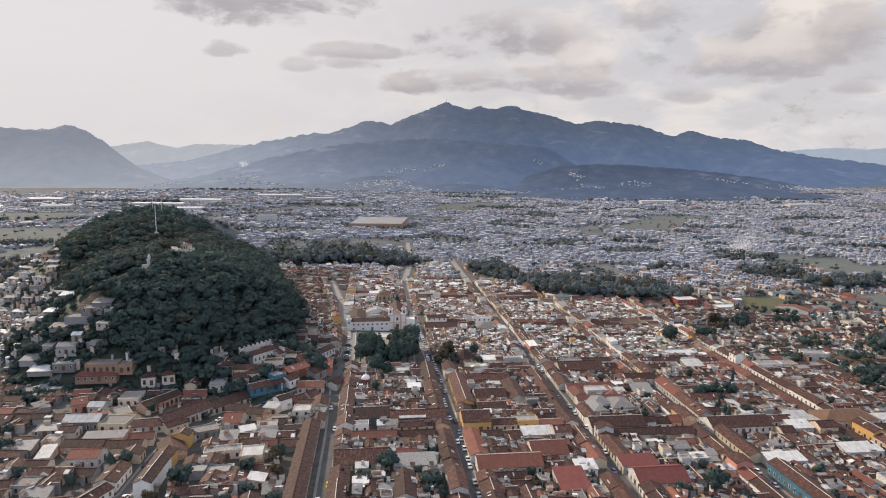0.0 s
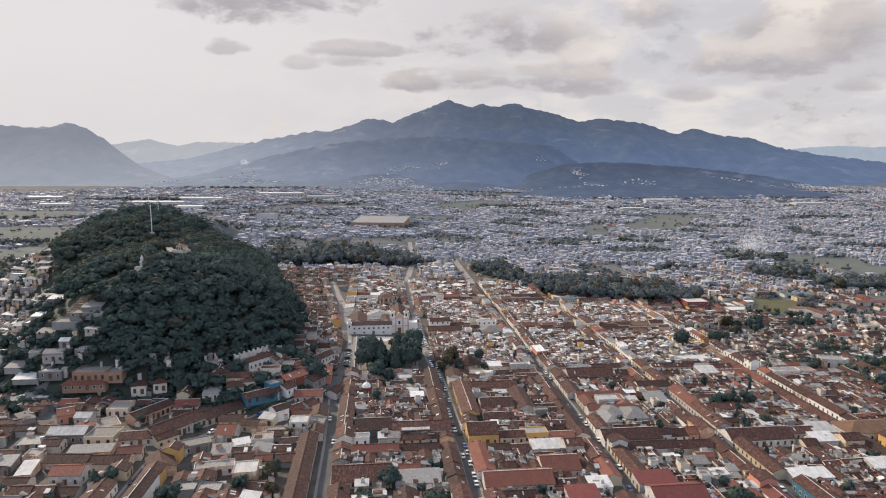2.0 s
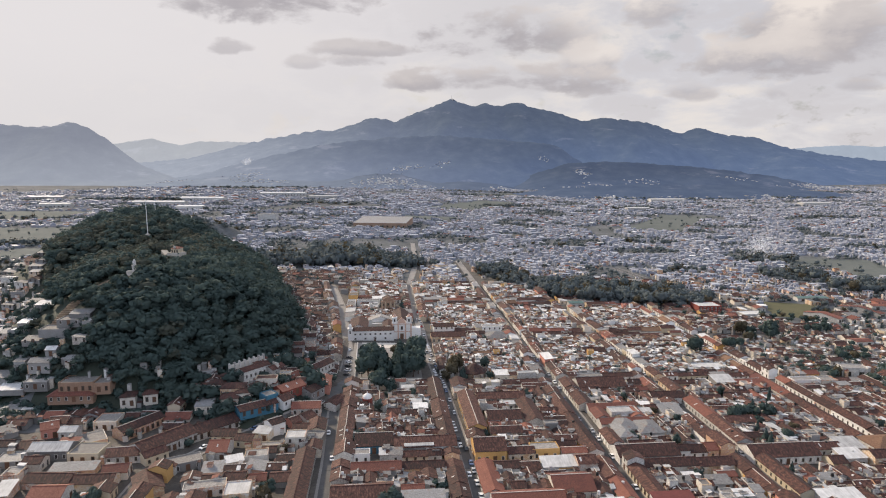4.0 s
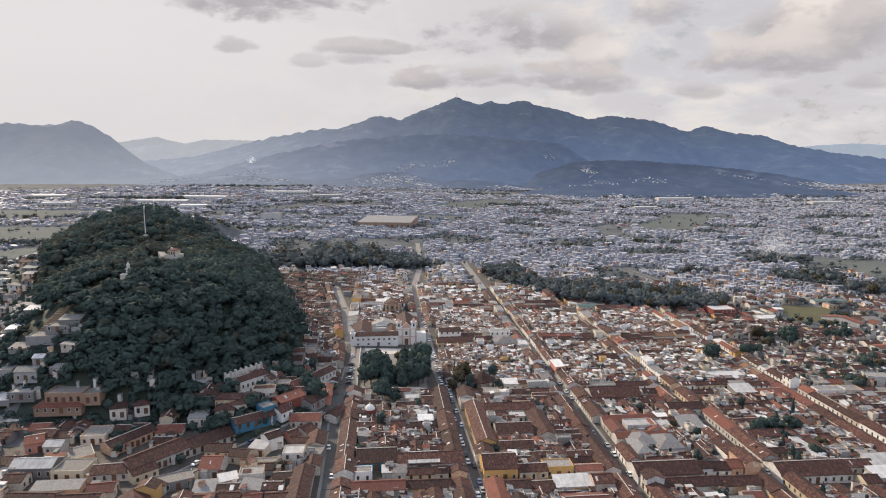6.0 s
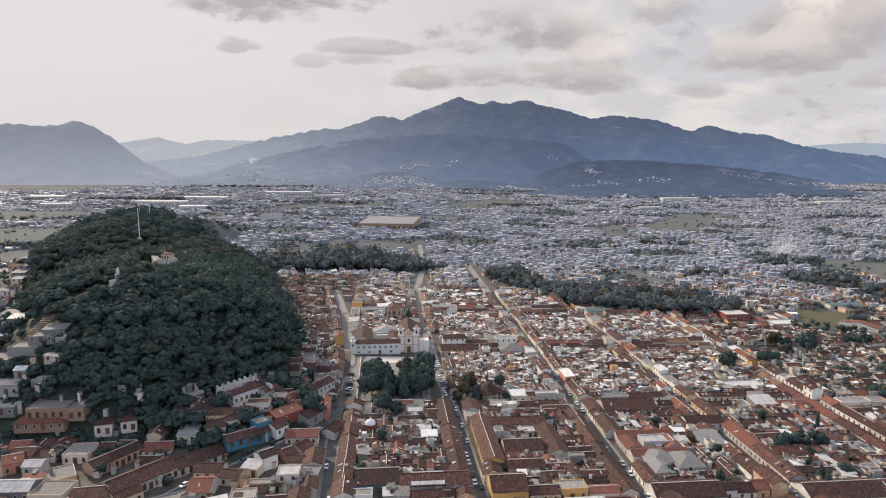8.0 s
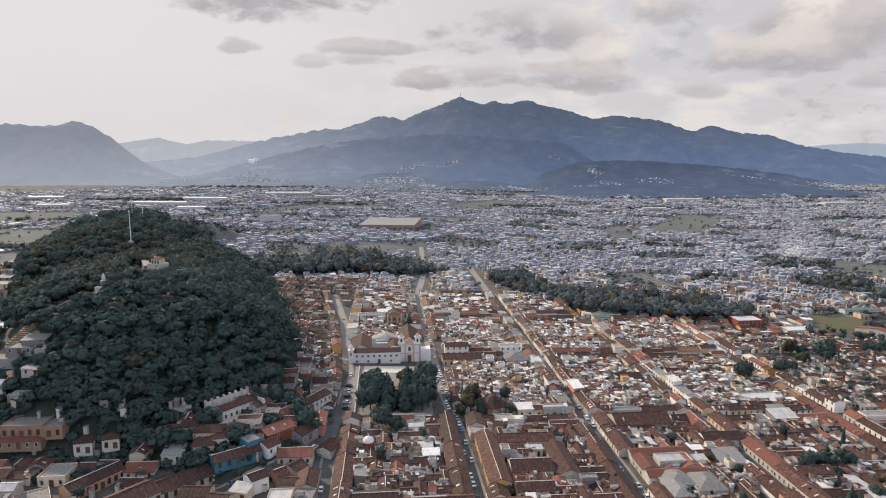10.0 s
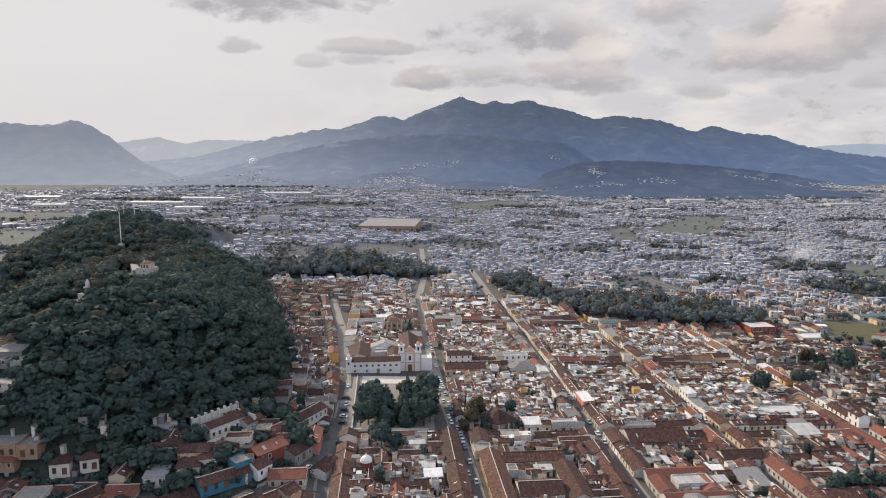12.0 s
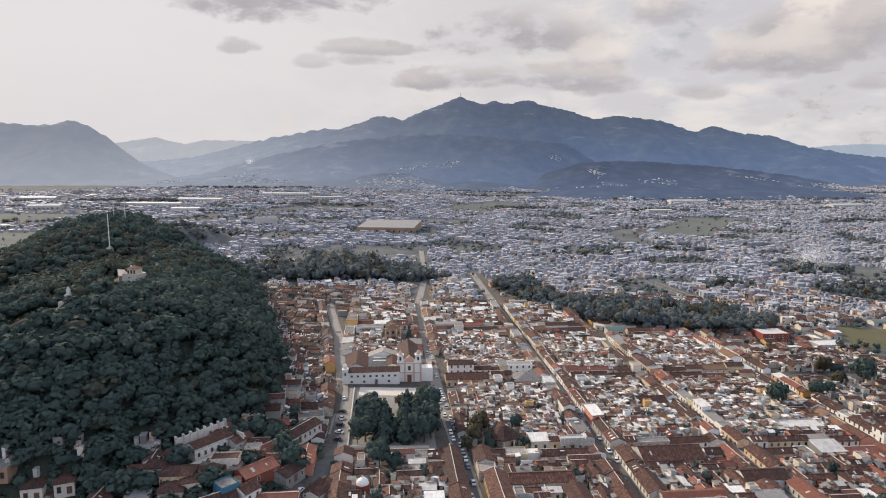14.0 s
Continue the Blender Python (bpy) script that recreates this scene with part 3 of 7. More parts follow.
# streets as lines of (p, q), with their width
STREETS = [
    ("street_1", [(-60.5, -260), (-60.5, 60), (-62.3, 122), (-60.5, 162), (-59.1, 206), (-62.3, 255), (-67.5, 305), (-71, 345), (-86, 440)], 6.6),
    ("street_2", [(-1, -260), (-1.2, 60), (-3, 140), (-5.5, 187), (-8, 240), (-8.5, 300), (-10, 435), (4, 565), (10, 760)], 6.2),
    ("street_3", [(62.3, -260), (62.3, 150), (61, 235), (60, 285), (59.5, 350), (59, 600)], 6.6),
    ("street_4", [(123, -260), (122.8, 140), (121.6, 256), (120.5, 310), (120.5, 420), (120, 470)], 6.6),
    ("street_5", [(196, -260), (196.5, 160), (196, 330), (196, 420)], 6.6),
    ("street_6", [(262, -260), (262, 100), (262, 180)], 7.0),
    ("lane_1", [(-150, -30), (-134, 6), (-133, 40), (-131.6, 58), (-119.5, 69), (-110.5, 82), (-98, 94), (-82.5, 106.5), (-71, 121), (-66, 132)], 6.2),
    ("avenue", [(300, 300), (290, 345), (278, 400), (262, 470), (250, 560)], 9.0),
    ("cross_street_1", [(-62, 58), (0, 58), (63, 59), (124, 60), (196, 60), (262, 60)], 7.0),
    ("cross_street_2", [(-62, 157), (-4, 158), (63, 158), (124, 158), (196, 158), (262, 158)], 7.0),
    ("cross_street_3", [(-8, 258), (62, 258), (122, 258), (196, 258), (262, 258)], 7.0),
    ("cross_street_4", [(-73, 350), (-9, 358), (61, 358), (121, 358), (196, 358)], 7.0),
]


def along(line, step):
    """Points (p, q, direction) every step metres along a line."""
    out, left = [], 0.0
    for (a, b), (c, d) in zip(line, line[1:]):
        n = math.hypot(c - a, d - b)
        s = left
        while s < n:
            out.append((a + (c - a) * s / n, b + (d - b) * s / n, math.atan2(d - b, c - a)))
            s += step
        left = s - n
    return out


def strip(line, lo, hi, z0, z1, step=6.0):
    """A sheet between the offsets lo and hi to the right of a line, z1 above the land, with sides down to z0."""
    pts = along(line, step)
    vs, fs = [], []
    for p, q, a in pts:
        nx, ny = math.sin(a), -math.cos(a)
        for off, z in ((lo, z0), (lo, z1), (hi, z1), (hi, z0)):
            x, y = at(p + nx * off, q + ny * off)
            vs.append((x, y, land(x, y) + z))
    for i in range(len(pts) - 1):
        for k in range(3):
            fs.append((4 * i + k, 4 * i + k + 1, 4 * i + k + 5, 4 * i + k + 4))
    return vs, fs


def street_gap(p, q):
    """Distance from (p, q) to the nearest street's edge."""
    best = 99.0
    for _, line, wide in STREETS:
        for (a, b), (c, d) in zip(line, line[1:]):
            n2 = (c - a) ** 2 + (d - b) ** 2
            t = max(0.0, min(1.0, ((p - a) * (c - a) + (q - b) * (d - b)) / n2))
            best = min(best, math.hypot(p - a - t * (c - a), q - b - t * (d - b)) - wide / 2)
    return best


def cut(line, q_cut, upper):
    """The part of a line below or above q_cut."""
    out = []
    for (a, b), (c, d) in zip(line, line[1:]):
        for p, q in ((a, b), (c, d)):
            if (q >= q_cut) == upper and (p, q) not in out:
                out.append((p, q))
        if (b - q_cut) * (d - q_cut) < 0:
            s = (q_cut - b) / (d - b)
            out.append((a + (c - a) * s, q_cut))
    return sorted(out, key=lambda o: o[1])


for k, (name, line, wide) in enumerate(STREETS):
    lift = 0.05 + 0.012 * k
    pieces = [(name, line, ASPHALT, "narrow grey asphalt street between house rows")]
    # past q 192 the sunlight on these streets is put into a paler road
    if name in ("street_1", "street_2", "street_3", "street_4"):
        pieces = [(name, cut(line, 192, False), ASPHALT, "narrow grey asphalt street between house rows"), (name + "_upper", cut(line, 192, True), ROAD_PALE, "pale worn concrete street between house rows")]
    for nm, run, mat, label in pieces:
        tagged(part(nm, strip(run, -wide / 2 + 1.1, wide / 2 - 1.1, -0.3, lift), mat), label, "street", kind="structure")
    if not name.startswith("cross"):
        for side in (-1, 1):
            lo, hi = sorted((side * wide / 2, side * (wide / 2 - 1.1)))
            tagged(part("pavement", strip(line, lo, hi, -0.3, lift + 0.14), PAVING), "raised concrete pavement along the street", "pavement", kind="structure")

def yards():
    for k, (p, q0, q1, a, b) in enumerate(((-31, -60, 470, -29, 30), (31, -60, 600, -31, 31), (93, -60, 600, -30, 30), (160, -60, 480, -36, 36), (229, -60, 330, -33, 33),
                                           (-85, -60, 118, -21, 24), (-71, 118, 300, -9, 11), (-84, 300, 460, -9, 20), (-125, -60, 120, -19, 19), (-163, -60, 110, -19, 19), (-205, -60, 100, -23, 23), (-255, -60, 90, -27, 27))):
        tagged(part("yard_ground", strip([(p, q0), (p, q1)], a, b, -0.5, 0.02 + 0.001 * k, 12.0), YARD), "worn concrete and earth of the yards", "yard", kind="structure")


YARD = material("yard_ground", [(0.0, (0.035, 0.031, 0.027)), (0.4, (0.07, 0.062, 0.054)), (0.7, (0.12, 0.108, 0.094)), (1.0, (0.22, 0.20, 0.18))], scale=0.15, fine=0.9, by_piece=0.0)
yards()
TAKEN = []   # footprints already built on: p, q, half width, half depth


def taken(p, q, a, b):
    return any(abs(p - t[0]) < a + t[2] and abs(q - t[1]) < b + t[3] for t in TAKEN)


def take(p, q, a, b):
    TAKEN.append((p, q, a, b))


# ---- houses ----
TOWN = Heap()
COUNT = {"house": 0}
COUNT_DICE = random.Random(77)


def window_mesh(w, h, frame_mat):
    me = bpy.data.meshes.new("window")
    f = 0.14
    a = join(box(-w / 2 - f, -0.10, -f, w / 2 + f, 0.02, 0), box(-w / 2 - f, -0.10, h, w / 2 + f, 0.02, h + f), box(-w / 2 - f, -0.10, 0, -w / 2, 0.02, h), box(w / 2, -0.10, 0, w / 2 + f, 0.02, h))
    b = box(-w / 2, -0.04, 0, w / 2, 0.02, h)
    vs, fs = join(a, b)
    me.from_pydata(vs, [], fs)
    me.materials.append(frame_mat)
    me.materials.append(DARK)
    me.polygons.foreach_set("material_index", [0] * len(a[1]) + [1] * 6)
    return me


WIN = window_mesh(1.05, 1.7, WALL_WHITE)
WIN_SMALL = window_mesh(1.2, 1.1, WALL_WHITE)
WIN_BROWN = window_mesh(1.1, 2.1, WOOD)
DOOR = bpy.data.meshes.new("door")
_v, _f = join(box(-0.85, -0.08, 0, -0.7, 0.02, 2.6), box(0.7, -0.08, 0, 0.85, 0.02, 2.6), box(-0.85, -0.08, 2.6, 0.85, 0.02, 2.75), box(-0.7, -0.03, 0, 0.7, 0.02, 2.6))
DOOR.from_pydata(_v, [], _f)
DOOR.materials.append(WOOD)
WORDS = {TILE.name: "brown clay-tile roof", TILE_RED.name: "red clay-tile roof", TILE_OCHRE.name: "ochre clay-tile roof", SHEET.name: "white sheet-metal roof", ZINC.name: "grey corrugated roof",
         SLAB.name: "flat concrete roof", RED_PAINT.name: "red sheet-metal roof", WALL_WHITE.name: "white walls", WALL_MIX.name: "painted walls", WALL_OCHRE.name: "ochre walls",
         WALL_BLUE.name: "blue walls", WALL_PINK.name: "pink walls", WALL_RED.name: "dark red walls", CREAM.name: "cream walls", LIMEWASH.name: "bright white walls", WALL_GREY.name: "bare block walls", BRICK_TAN.name: "tan brick walls"}


def child(name, me, parent, m):
    ob = new(name, me)
    ob.parent = parent
    ob.matrix_basis = m
    return ob


def house(p, q, w, d, h, rot=0.0, roof="gable", wall=None, cover=None, pitch=0.42, thing=True, sides="f", win=None, every=3.2, label="", category="house", up=0.0, group="houses of the town"):
    """A house with its middle at (p, q), w along its front, d deep, eaves at h; rot turns its front from -q. sides: which of
    front, back, left and right carry windows."""
    wall, cover, win = wall or WALL_WHITE, cover or TILE, win or WIN
    x, y = at(p, q)
    z = land(x, y) + up
    shapes = {"gable": lambda: gable(w, d, h, pitch), "hip": lambda: hip(w, d, h, pitch), "flat": lambda: flat(w, d, h), "shed": lambda: shed(w, d, h, pitch * 0.35)}[roof]()
    spots = []
    storeys = 2 if h > 5.8 else 1
    if h > 8.6:
        storeys = 3
    for s in sides:
        run, deep, face = {"f": (w, d, 0), "b": (w, d, 180), "l": (d, w, -90), "r": (d, w, 90)}[s]
        n = max(1, int(run / every))
        for k in range(n):
            u = (k + 0.5) / n * run - run / 2
            for fl in range(storeys):
                spots.append((face, u, -deep / 2, fl * 3.1, fl == 0 and k == n // 2))
    extra = []
    if roof == "gable":
        pale = COUNT_DICE.random() < 0.34
        extra.append(("ridge_cap", ridge_cap(w, d, h, pitch), STONE if pale else cover))
        if COUNT_DICE.random() < 0.3 and cover in (TILE, TILE_RED):
            for k in range(COUNT_DICE.choice([1, 1, 2, 3])):
                u = COUNT_DICE.uniform(-.4, .4) * w
                run = min(d * .3, COUNT_DICE.uniform(.8, 2.2))
                extra.append(("skylight", skylight(u, COUNT_DICE.choice([-1, 1, -1]) * d * .25, run, COUNT_DICE.uniform(.35, .9), h, pitch, d), SHEET))
    if not thing:
        for _, shape, mat in extra:
            TOWN.put(mat, turned(shape, x, y, z, rot + TURN))
        TOWN.put(wall, turned(shapes[0], x, y, z, rot + TURN))
        TOWN.put(cover, turned(shapes[1], x, y, z, rot + TURN))
        for face, u, v, fz, is_door in spots:
            o = turned(box(u - 0.5, v - 0.05, fz + (0 if is_door else 0.9), u + 0.5, v + 0.02, fz + 2.4), 0, 0, 0, face)
            TOWN.put(DARK, turned(o, x, y, z, rot + TURN))
        return None
    COUNT["house"] += 1
    root = new("house")
    root.matrix_basis = pose(x, y, z, 0, 0, rot + TURN)
    part("wall", shapes[0], wall, root)
    part("roof", shapes[1], cover, root)
    for nm, shape, mat in extra:
        part(nm, shape, mat, root)
    for face, u, v, fz, is_door in spots:
        m = pose(0, 0, 0, 0, 0, face) @ pose(u, v, fz + (0.02 if is_door else 0.85))
        child("door" if is_door else "window", DOOR if is_door else win, root, m)
    kind = {1: "single-storey", 2: "two-storey", 3: "three-storey"}[storeys]
    tagged(root, label or f"{kind} house with {WORDS[cover.name]} and {WORDS[wall.name]}", category, group)
    return root


def court(p, q, w, d, h, wing, wall, cover, label):
    """Four tiled wings round a patio, one building."""
    x, y = at(p, q)
    root = new("courtyard_house")
    root.matrix_basis = pose(x, y, land(x, y), 0, 0, TURN)
    for cx, cy, run, deg in ((0, -d / 2 + wing / 2, w, 0), (0, d / 2 - wing / 2, w, 180), (-w / 2 + wing / 2, 0, d - 2 * wing, -90), (w / 2 - wing / 2, 0, d - 2 * wing, 90)):
        a, b = gable(run, wing, h, 0.4)
        m = pose(cx, cy, 0.02 * (deg // 90), 0, 0, deg)
        part("wing_wall", a, wall, root).matrix_basis = m
        part("wing_roof", b, cover, root).matrix_basis = m
        if deg <= 0:
            n = max(2, int(run / 3.4))
            for k in range(n):
                child("window", WIN, root, m @ pose((k + .5) / n * run - run / 2, -wing / 2, 0.85))
    part("patio", box(-w / 2 + wing, -d / 2 + wing, -.3, w / 2 - wing, d / 2 - wing, .2), PAVING, root)
    COUNT["house"] += 1
    TAKEN.append((p, q, w / 2, d / 2))
    return tagged(root, label, "house", "houses of the town")


# ---- trees ----


def ball_quads(r, rings=2):
    """A rough ball of separate facets, each face of a cube cut in four."""
    out = []
    g = np.linspace(-1, 1, rings + 1)
    for ax in range(3):
        for s in (-1, 1):
            for i in range(rings):
                for j in range(rings):
                    ring = ((g[i], g[j]), (g[i + 1], g[j]), (g[i + 1], g[j + 1]), (g[i], g[j + 1]))
                    for a, b in ring if s > 0 else ring[::-1]:
                        v = np.zeros(3)
                        v[ax], v[(ax + 1) % 3], v[(ax + 2) % 3] = s, a, b
                        out.append(v / np.linalg.norm(v))
    return np.array(out)


BALL = ball_quads(0)


CUBE = ball_quads(0, 1)


def crown(seed, kind="broad", n=240, big=9, ball=BALL):
    """Rough lobes with leaf clumps over them, as arrays of corners and their normals: about 1 wide and 1 high, standing on 0."""
    r = np.random.RandomState(seed)
    if kind == "broad":
        lobes = [(r.uniform(-.28, .28), r.uniform(-.28, .28), r.uniform(.40, .80), r.uniform(.16, .27)) for _ in range(big - 1)] + [(0, 0, .58, .34)]
    elif kind == "pine":
        lobes = [(r.uniform(-.08, .08) * (1.2 - k), r.uniform(-.08, .08) * (1.2 - k), .2 + .75 * k, .32 * (1.1 - k) + .02) for k in np.linspace(0, 1, max(3, big - 2))]
    elif kind == "cypress":
        lobes = [(0, 0, .12 + .8 * k, .2 * (1.25 - k) ** .6) for k in np.linspace(0, 1, 8)]
    if big == 1:
        lobes = [(0, 0, .52, .44)]
    core, out = [], []
    for x, y, z, s in lobes:
        q = ball * (s * (.76 if n > 199 or big == 1 else .72) * (1 + .2 * np.sin(ball @ r.normal(size=(3, 1)) * 5 + r.uniform(0, 6))))
        core.append(q * (1, 1, .9) + (x, y, z))
        out.append(ball + r.normal(scale=.12, size=ball.shape))
    w = np.array([l[3] ** 2 for l in lobes])
    pick = r.choice(len(lobes), n, p=w / w.sum())
    c = np.array(lobes)[pick]
    v = r.normal(size=(n, 3))
    v[:, 2] = v[:, 2] * .8 + .25
    v /= np.linalg.norm(v, axis=1)[:, None]
    mid = c[:, :3] + v * (c[:, 3] * r.uniform(.8, 1.08, n))[:, None]
    mid[:, 2] = np.maximum(mid[:, 2], .08)
    nrm = v + r.normal(scale=.3, size=(n, 3))
    nrm /= np.linalg.norm(nrm, axis=1)[:, None]
    a = np.cross(nrm, r.normal(size=(n, 3)))
    a /= np.linalg.norm(a, axis=1)[:, None]
    b = np.cross(nrm, a)
    s = r.uniform(.03, .07, n)[:, None] * (1.25 if n > 199 else (1.45 if n > 45 else 2.1))
    q = r.uniform(.55, 1.25, (4, n, 1))
    quads = np.stack([mid + a * s * q[0], mid + b * s * q[1], mid - a * s * q[2], mid - b * s * q[3]], axis=1)
    out.append(np.repeat(v + r.normal(scale=.2, size=(n, 3)), 4, axis=0))
    out = np.concatenate(out)
    return np.concatenate(core + [quads.reshape(-1, 3)]), out / np.linalg.norm(out, axis=1)[:, None]


CROWNS = {k: [crown(31 * i + j, k, n) for i in range(5)] for j, (k, n) in enumerate((("broad", 520), ("pine", 380), ("cypress", 220)))}
THIN = {k: [crown(17 * i + 7, k, n, 4 if k == "broad" else 5) for i in range(8)] for k, n in (("broad", 136), ("pine", 90))}
MIDDLE = {k: [crown(19 * i + 3, k, n, 2 if k == "broad" else 4) for i in range(8)] for k, n in (("broad", 62), ("pine", 46))}
SPARSE = {k: [crown(13 * i + 5, k, 11, 1 if k == "broad" else 3, CUBE) for i in range(6)] for k in ("broad", "pine")}


def quad_mesh(name, corners, mat, normals=None):
    n = len(corners) // 4
    me = bpy.data.meshes.new(name)
    me.vertices.add(4 * n)
    me.vertices.foreach_set("co", corners.astype(np.float32).ravel())
    me.loops.add(4 * n)
    me.loops.foreach_set("vertex_index", np.arange(4 * n, dtype=np.int32))
    me.polygons.add(n)
    me.polygons.foreach_set("loop_start", np.arange(0, 4 * n, 4, dtype=np.int32))
    me.polygons.foreach_set("use_smooth", np.ones(n, dtype=bool))
    me.update(calc_edges=True)
    if normals is not None:
        me.normals_split_custom_set_from_vertices(normals.tolist())
    me.materials.append(mat)
    return me


def trunk_shape(h, r):
    """A tapered, slightly bent trunk with three limbs, up into the crown."""
    out = []
    for (x0, y0, z0, r0), (x1, y1, z1, r1) in (((0, 0, -.04, r), (.01, .01, .45, r * .6)), ((.01, .01, .4, r * .5), (.16, .05, .68, r * .2)),
                                             ((.01, .01, .42, r * .5), (-.14, .1, .7, r * .2)), ((.01, .01, .44, r * .5), (.0, -.15, .72, r * .2))):
        a, b = circle(r0, 6, x0, y0), circle(r1, 6, x1, y1)
        out.append(([(x, y, z0 * h) for x, y in a] + [(x, y, z1 * h) for x, y in b], [(i, (i + 1) % 6, 6 + (i + 1) % 6, 6 + i) for i in range(6)]))
    return join(*out)


TREE = {}
TREE_WORDS = {"broad": "dark green broadleaf tree", "pine": "dark green conifer", "cypress": "slim dark cypress", "dry": "yellowing broadleaf tree"}
TRUNK = part("trunk", trunk_shape(1.0, 0.035), BARK).data
bpy.data.objects.remove(bpy.data.objects["trunk"])
for _k in ("broad", "pine", "cypress", "dry"):
    TREE[_k] = [quad_mesh("crown", c[0], LEAF_DRY if _k == "dry" else LEAF, c[1]) for c in CROWNS["broad" if _k == "dry" else _k]]


def tree(x, y, tall, wide, kind="broad", where="in a courtyard between the houses", group="town trees"):
    root = new("tree")
    root.matrix_basis = pose(x, y, land(x, y), 0, 0, random.uniform(0, 360)) @ Matrix.Diagonal((wide, wide, tall, 1))
    child("trunk", TRUNK, root, Matrix())
    child("crown", random.choice(TREE[kind]), root, Matrix())
    return tagged(root, f"{TREE_WORDS[kind]} {where}", "tree", group)


def woods(name, spots, mat, label, kinds=("broad", "broad", "broad", "pine"), near_to=380, mid_to=740):
    """Many trees at (x, y, z, height, width) in one object."""
    r = np.random.RandomState(len(spots))
    out, way = [], []
    for x, y, z, h, w in spots:
        k = kinds[r.randint(len(kinds))]
        c, o = (SPARSE[k][r.randint(6)] if y > mid_to else (MIDDLE[k][r.randint(8)] if y > near_to else THIN[k][r.randint(8)]))
        a = r.uniform(0, 6.28)
        ca, sa = math.cos(a) * w, math.sin(a) * w
        out.append(np.stack([x + c[:, 0] * ca - c[:, 1] * sa, y + c[:, 0] * sa + c[:, 1] * ca, z - .04 * h + c[:, 2] * h], axis=1))
        ca, sa = math.cos(a), math.sin(a)
        way.append(np.stack([o[:, 0] * ca - o[:, 1] * sa, o[:, 0] * sa + o[:, 1] * ca, o[:, 2]], axis=1))
    return tagged(new(name, quad_mesh(name, np.concatenate(out), mat, np.concatenate(way))), label, "woods", kind="stuff")

# ---- landmarks: church and old convent on the square ----


def stage(parent, name, p, q, w, d, z0, z1, mat, label=""):
    return part(name, box(p - w / 2, q - d / 2, z0, p + w / 2, q + d / 2, z1), mat, parent, label)


TEMPLE = (-42, 557)


def church():
    x, y = -26.5, 479
    root = new("church")
    root.matrix_basis = pose(x, y, land(x, y), 0, 0, TURN) @ Matrix.Diagonal((1.08, 1.0, 1.17, 1))
    v, f = gable(34, 11, 9.0, 0.62)[0]
    part("nave_wall", ([(-b, a, c) for a, b, c in v], f), LIMEWASH, root).matrix_basis = pose(0, 20, 0)
    v, f = gable(34, 11, 9.0, 0.62)[1]
    part("nave_roof", ([(-b, a, c) for a, b, c in v], f), TILE, root, "brown clay-tile nave roof").matrix_basis = pose(0, 20, 0)
    bm = join(box(-6.2, -1.2, -1, 6.2, 2.6, 9.6), box(-6.4, -1.35, 4.6, 6.4, -1.2, 5.1), box(-6.4, -1.35, 9.3, 6.4, 2.6, 9.8))
    part("facade", bm, LIMEWASH, root, "white plaster facade with red bands")
    for px in (-6.0, -2.4, 2.4, 6.0):
        part("pilaster", join(box(px - .45, -1.5, 0, px + .45, -1.2, 9.3), box(px - .6, -1.6, 9.3, px + .6, -1.2, 9.7)), PINK_PALE, root, "pink pilaster")
    part("band", join(box(-6.3, -1.42, 4.5, 6.3, -1.36, 5.0), box(-6.3, -1.42, 9.2, 6.3, -1.36, 9.6)), PINK_PALE, root, "pink cornice band")
    part("pediment", ([(-2.9, -1.2, 9.8), (2.9, -1.2, 9.8), (2.9, .4, 9.8), (-2.9, .4, 9.8), (-1.8, -1.2, 11.4), (1.8, -1.2, 11.4), (1.8, .4, 11.4), (-1.8, .4, 11.4), (0, -1.2, 13.4), (0, .4, 13.4)],
                      [(0, 1, 5, 8, 4), (3, 7, 9, 6, 2), (1, 2, 6, 5), (5, 6, 9, 8), (8, 9, 7, 4), (4, 7, 3, 0)]), PINK_PALE, root, "pink curved pediment")
    part("portal", join(box(-1.5, -1.5, 0, -1.1, -1.2, 3.6), box(1.1, -1.5, 0, 1.5, -1.2, 3.6), box(-1.6, -1.55, 3.6, 1.6, -1.2, 4.1)), STONE, root)
    part("door", box(-1.1, -1.3, 0, 1.1, -1.19, 3.6), WOOD, root, "dark wooden door")
    part("choir_window", prism([(-.7, -1.3), (.7, -1.3), (.7, -1.19), (-.7, -1.19)], 5.9, 8.0), DARK, root)
    for s in (-1, 1):
        t = part("bell_tower", join(box(s * 4.7 - 1.7, -1.2, 9.8, s * 4.7 + 1.7, 2.2, 10.3), box(s * 4.7 - 1.5, -1.0, 10.3, s * 4.7 + 1.5, 2.0, 13.2),
                                    box(s * 4.7 - 1.75, -1.25, 13.2, s * 4.7 + 1.75, 2.25, 13.6)), LIMEWASH, root, "white bell tower with pink cornice")
        for bx in (box(s * 4.7 - .5, -1.06, 10.8, s * 4.7 + .5, -.99, 12.6), box(s * 4.7 - 1.56, .0, 10.8, s * 4.7 - 1.49, 1.0, 12.6), box(s * 4.7 + 1.49, .0, 10.8, s * 4.7 + 1.56, 1.0, 12.6)):
            part("bell_arch", bx, DARK, t)
        part("tower_cap", join(([(a + s * 4.7, b + .5, c) for a, b, c in prism(circle(1.3, 8), 13.6, 14.6, .7)[0]], prism(circle(1.3, 8), 0, 1)[1]),
                               ([(a + s * 4.7, b + .5, c) for a, b, c in prism(circle(.9, 8), 14.6, 15.6, .15)[0]], prism(circle(.9, 8), 0, 1)[1])), PINK_PALE, t, "pink domed cap")
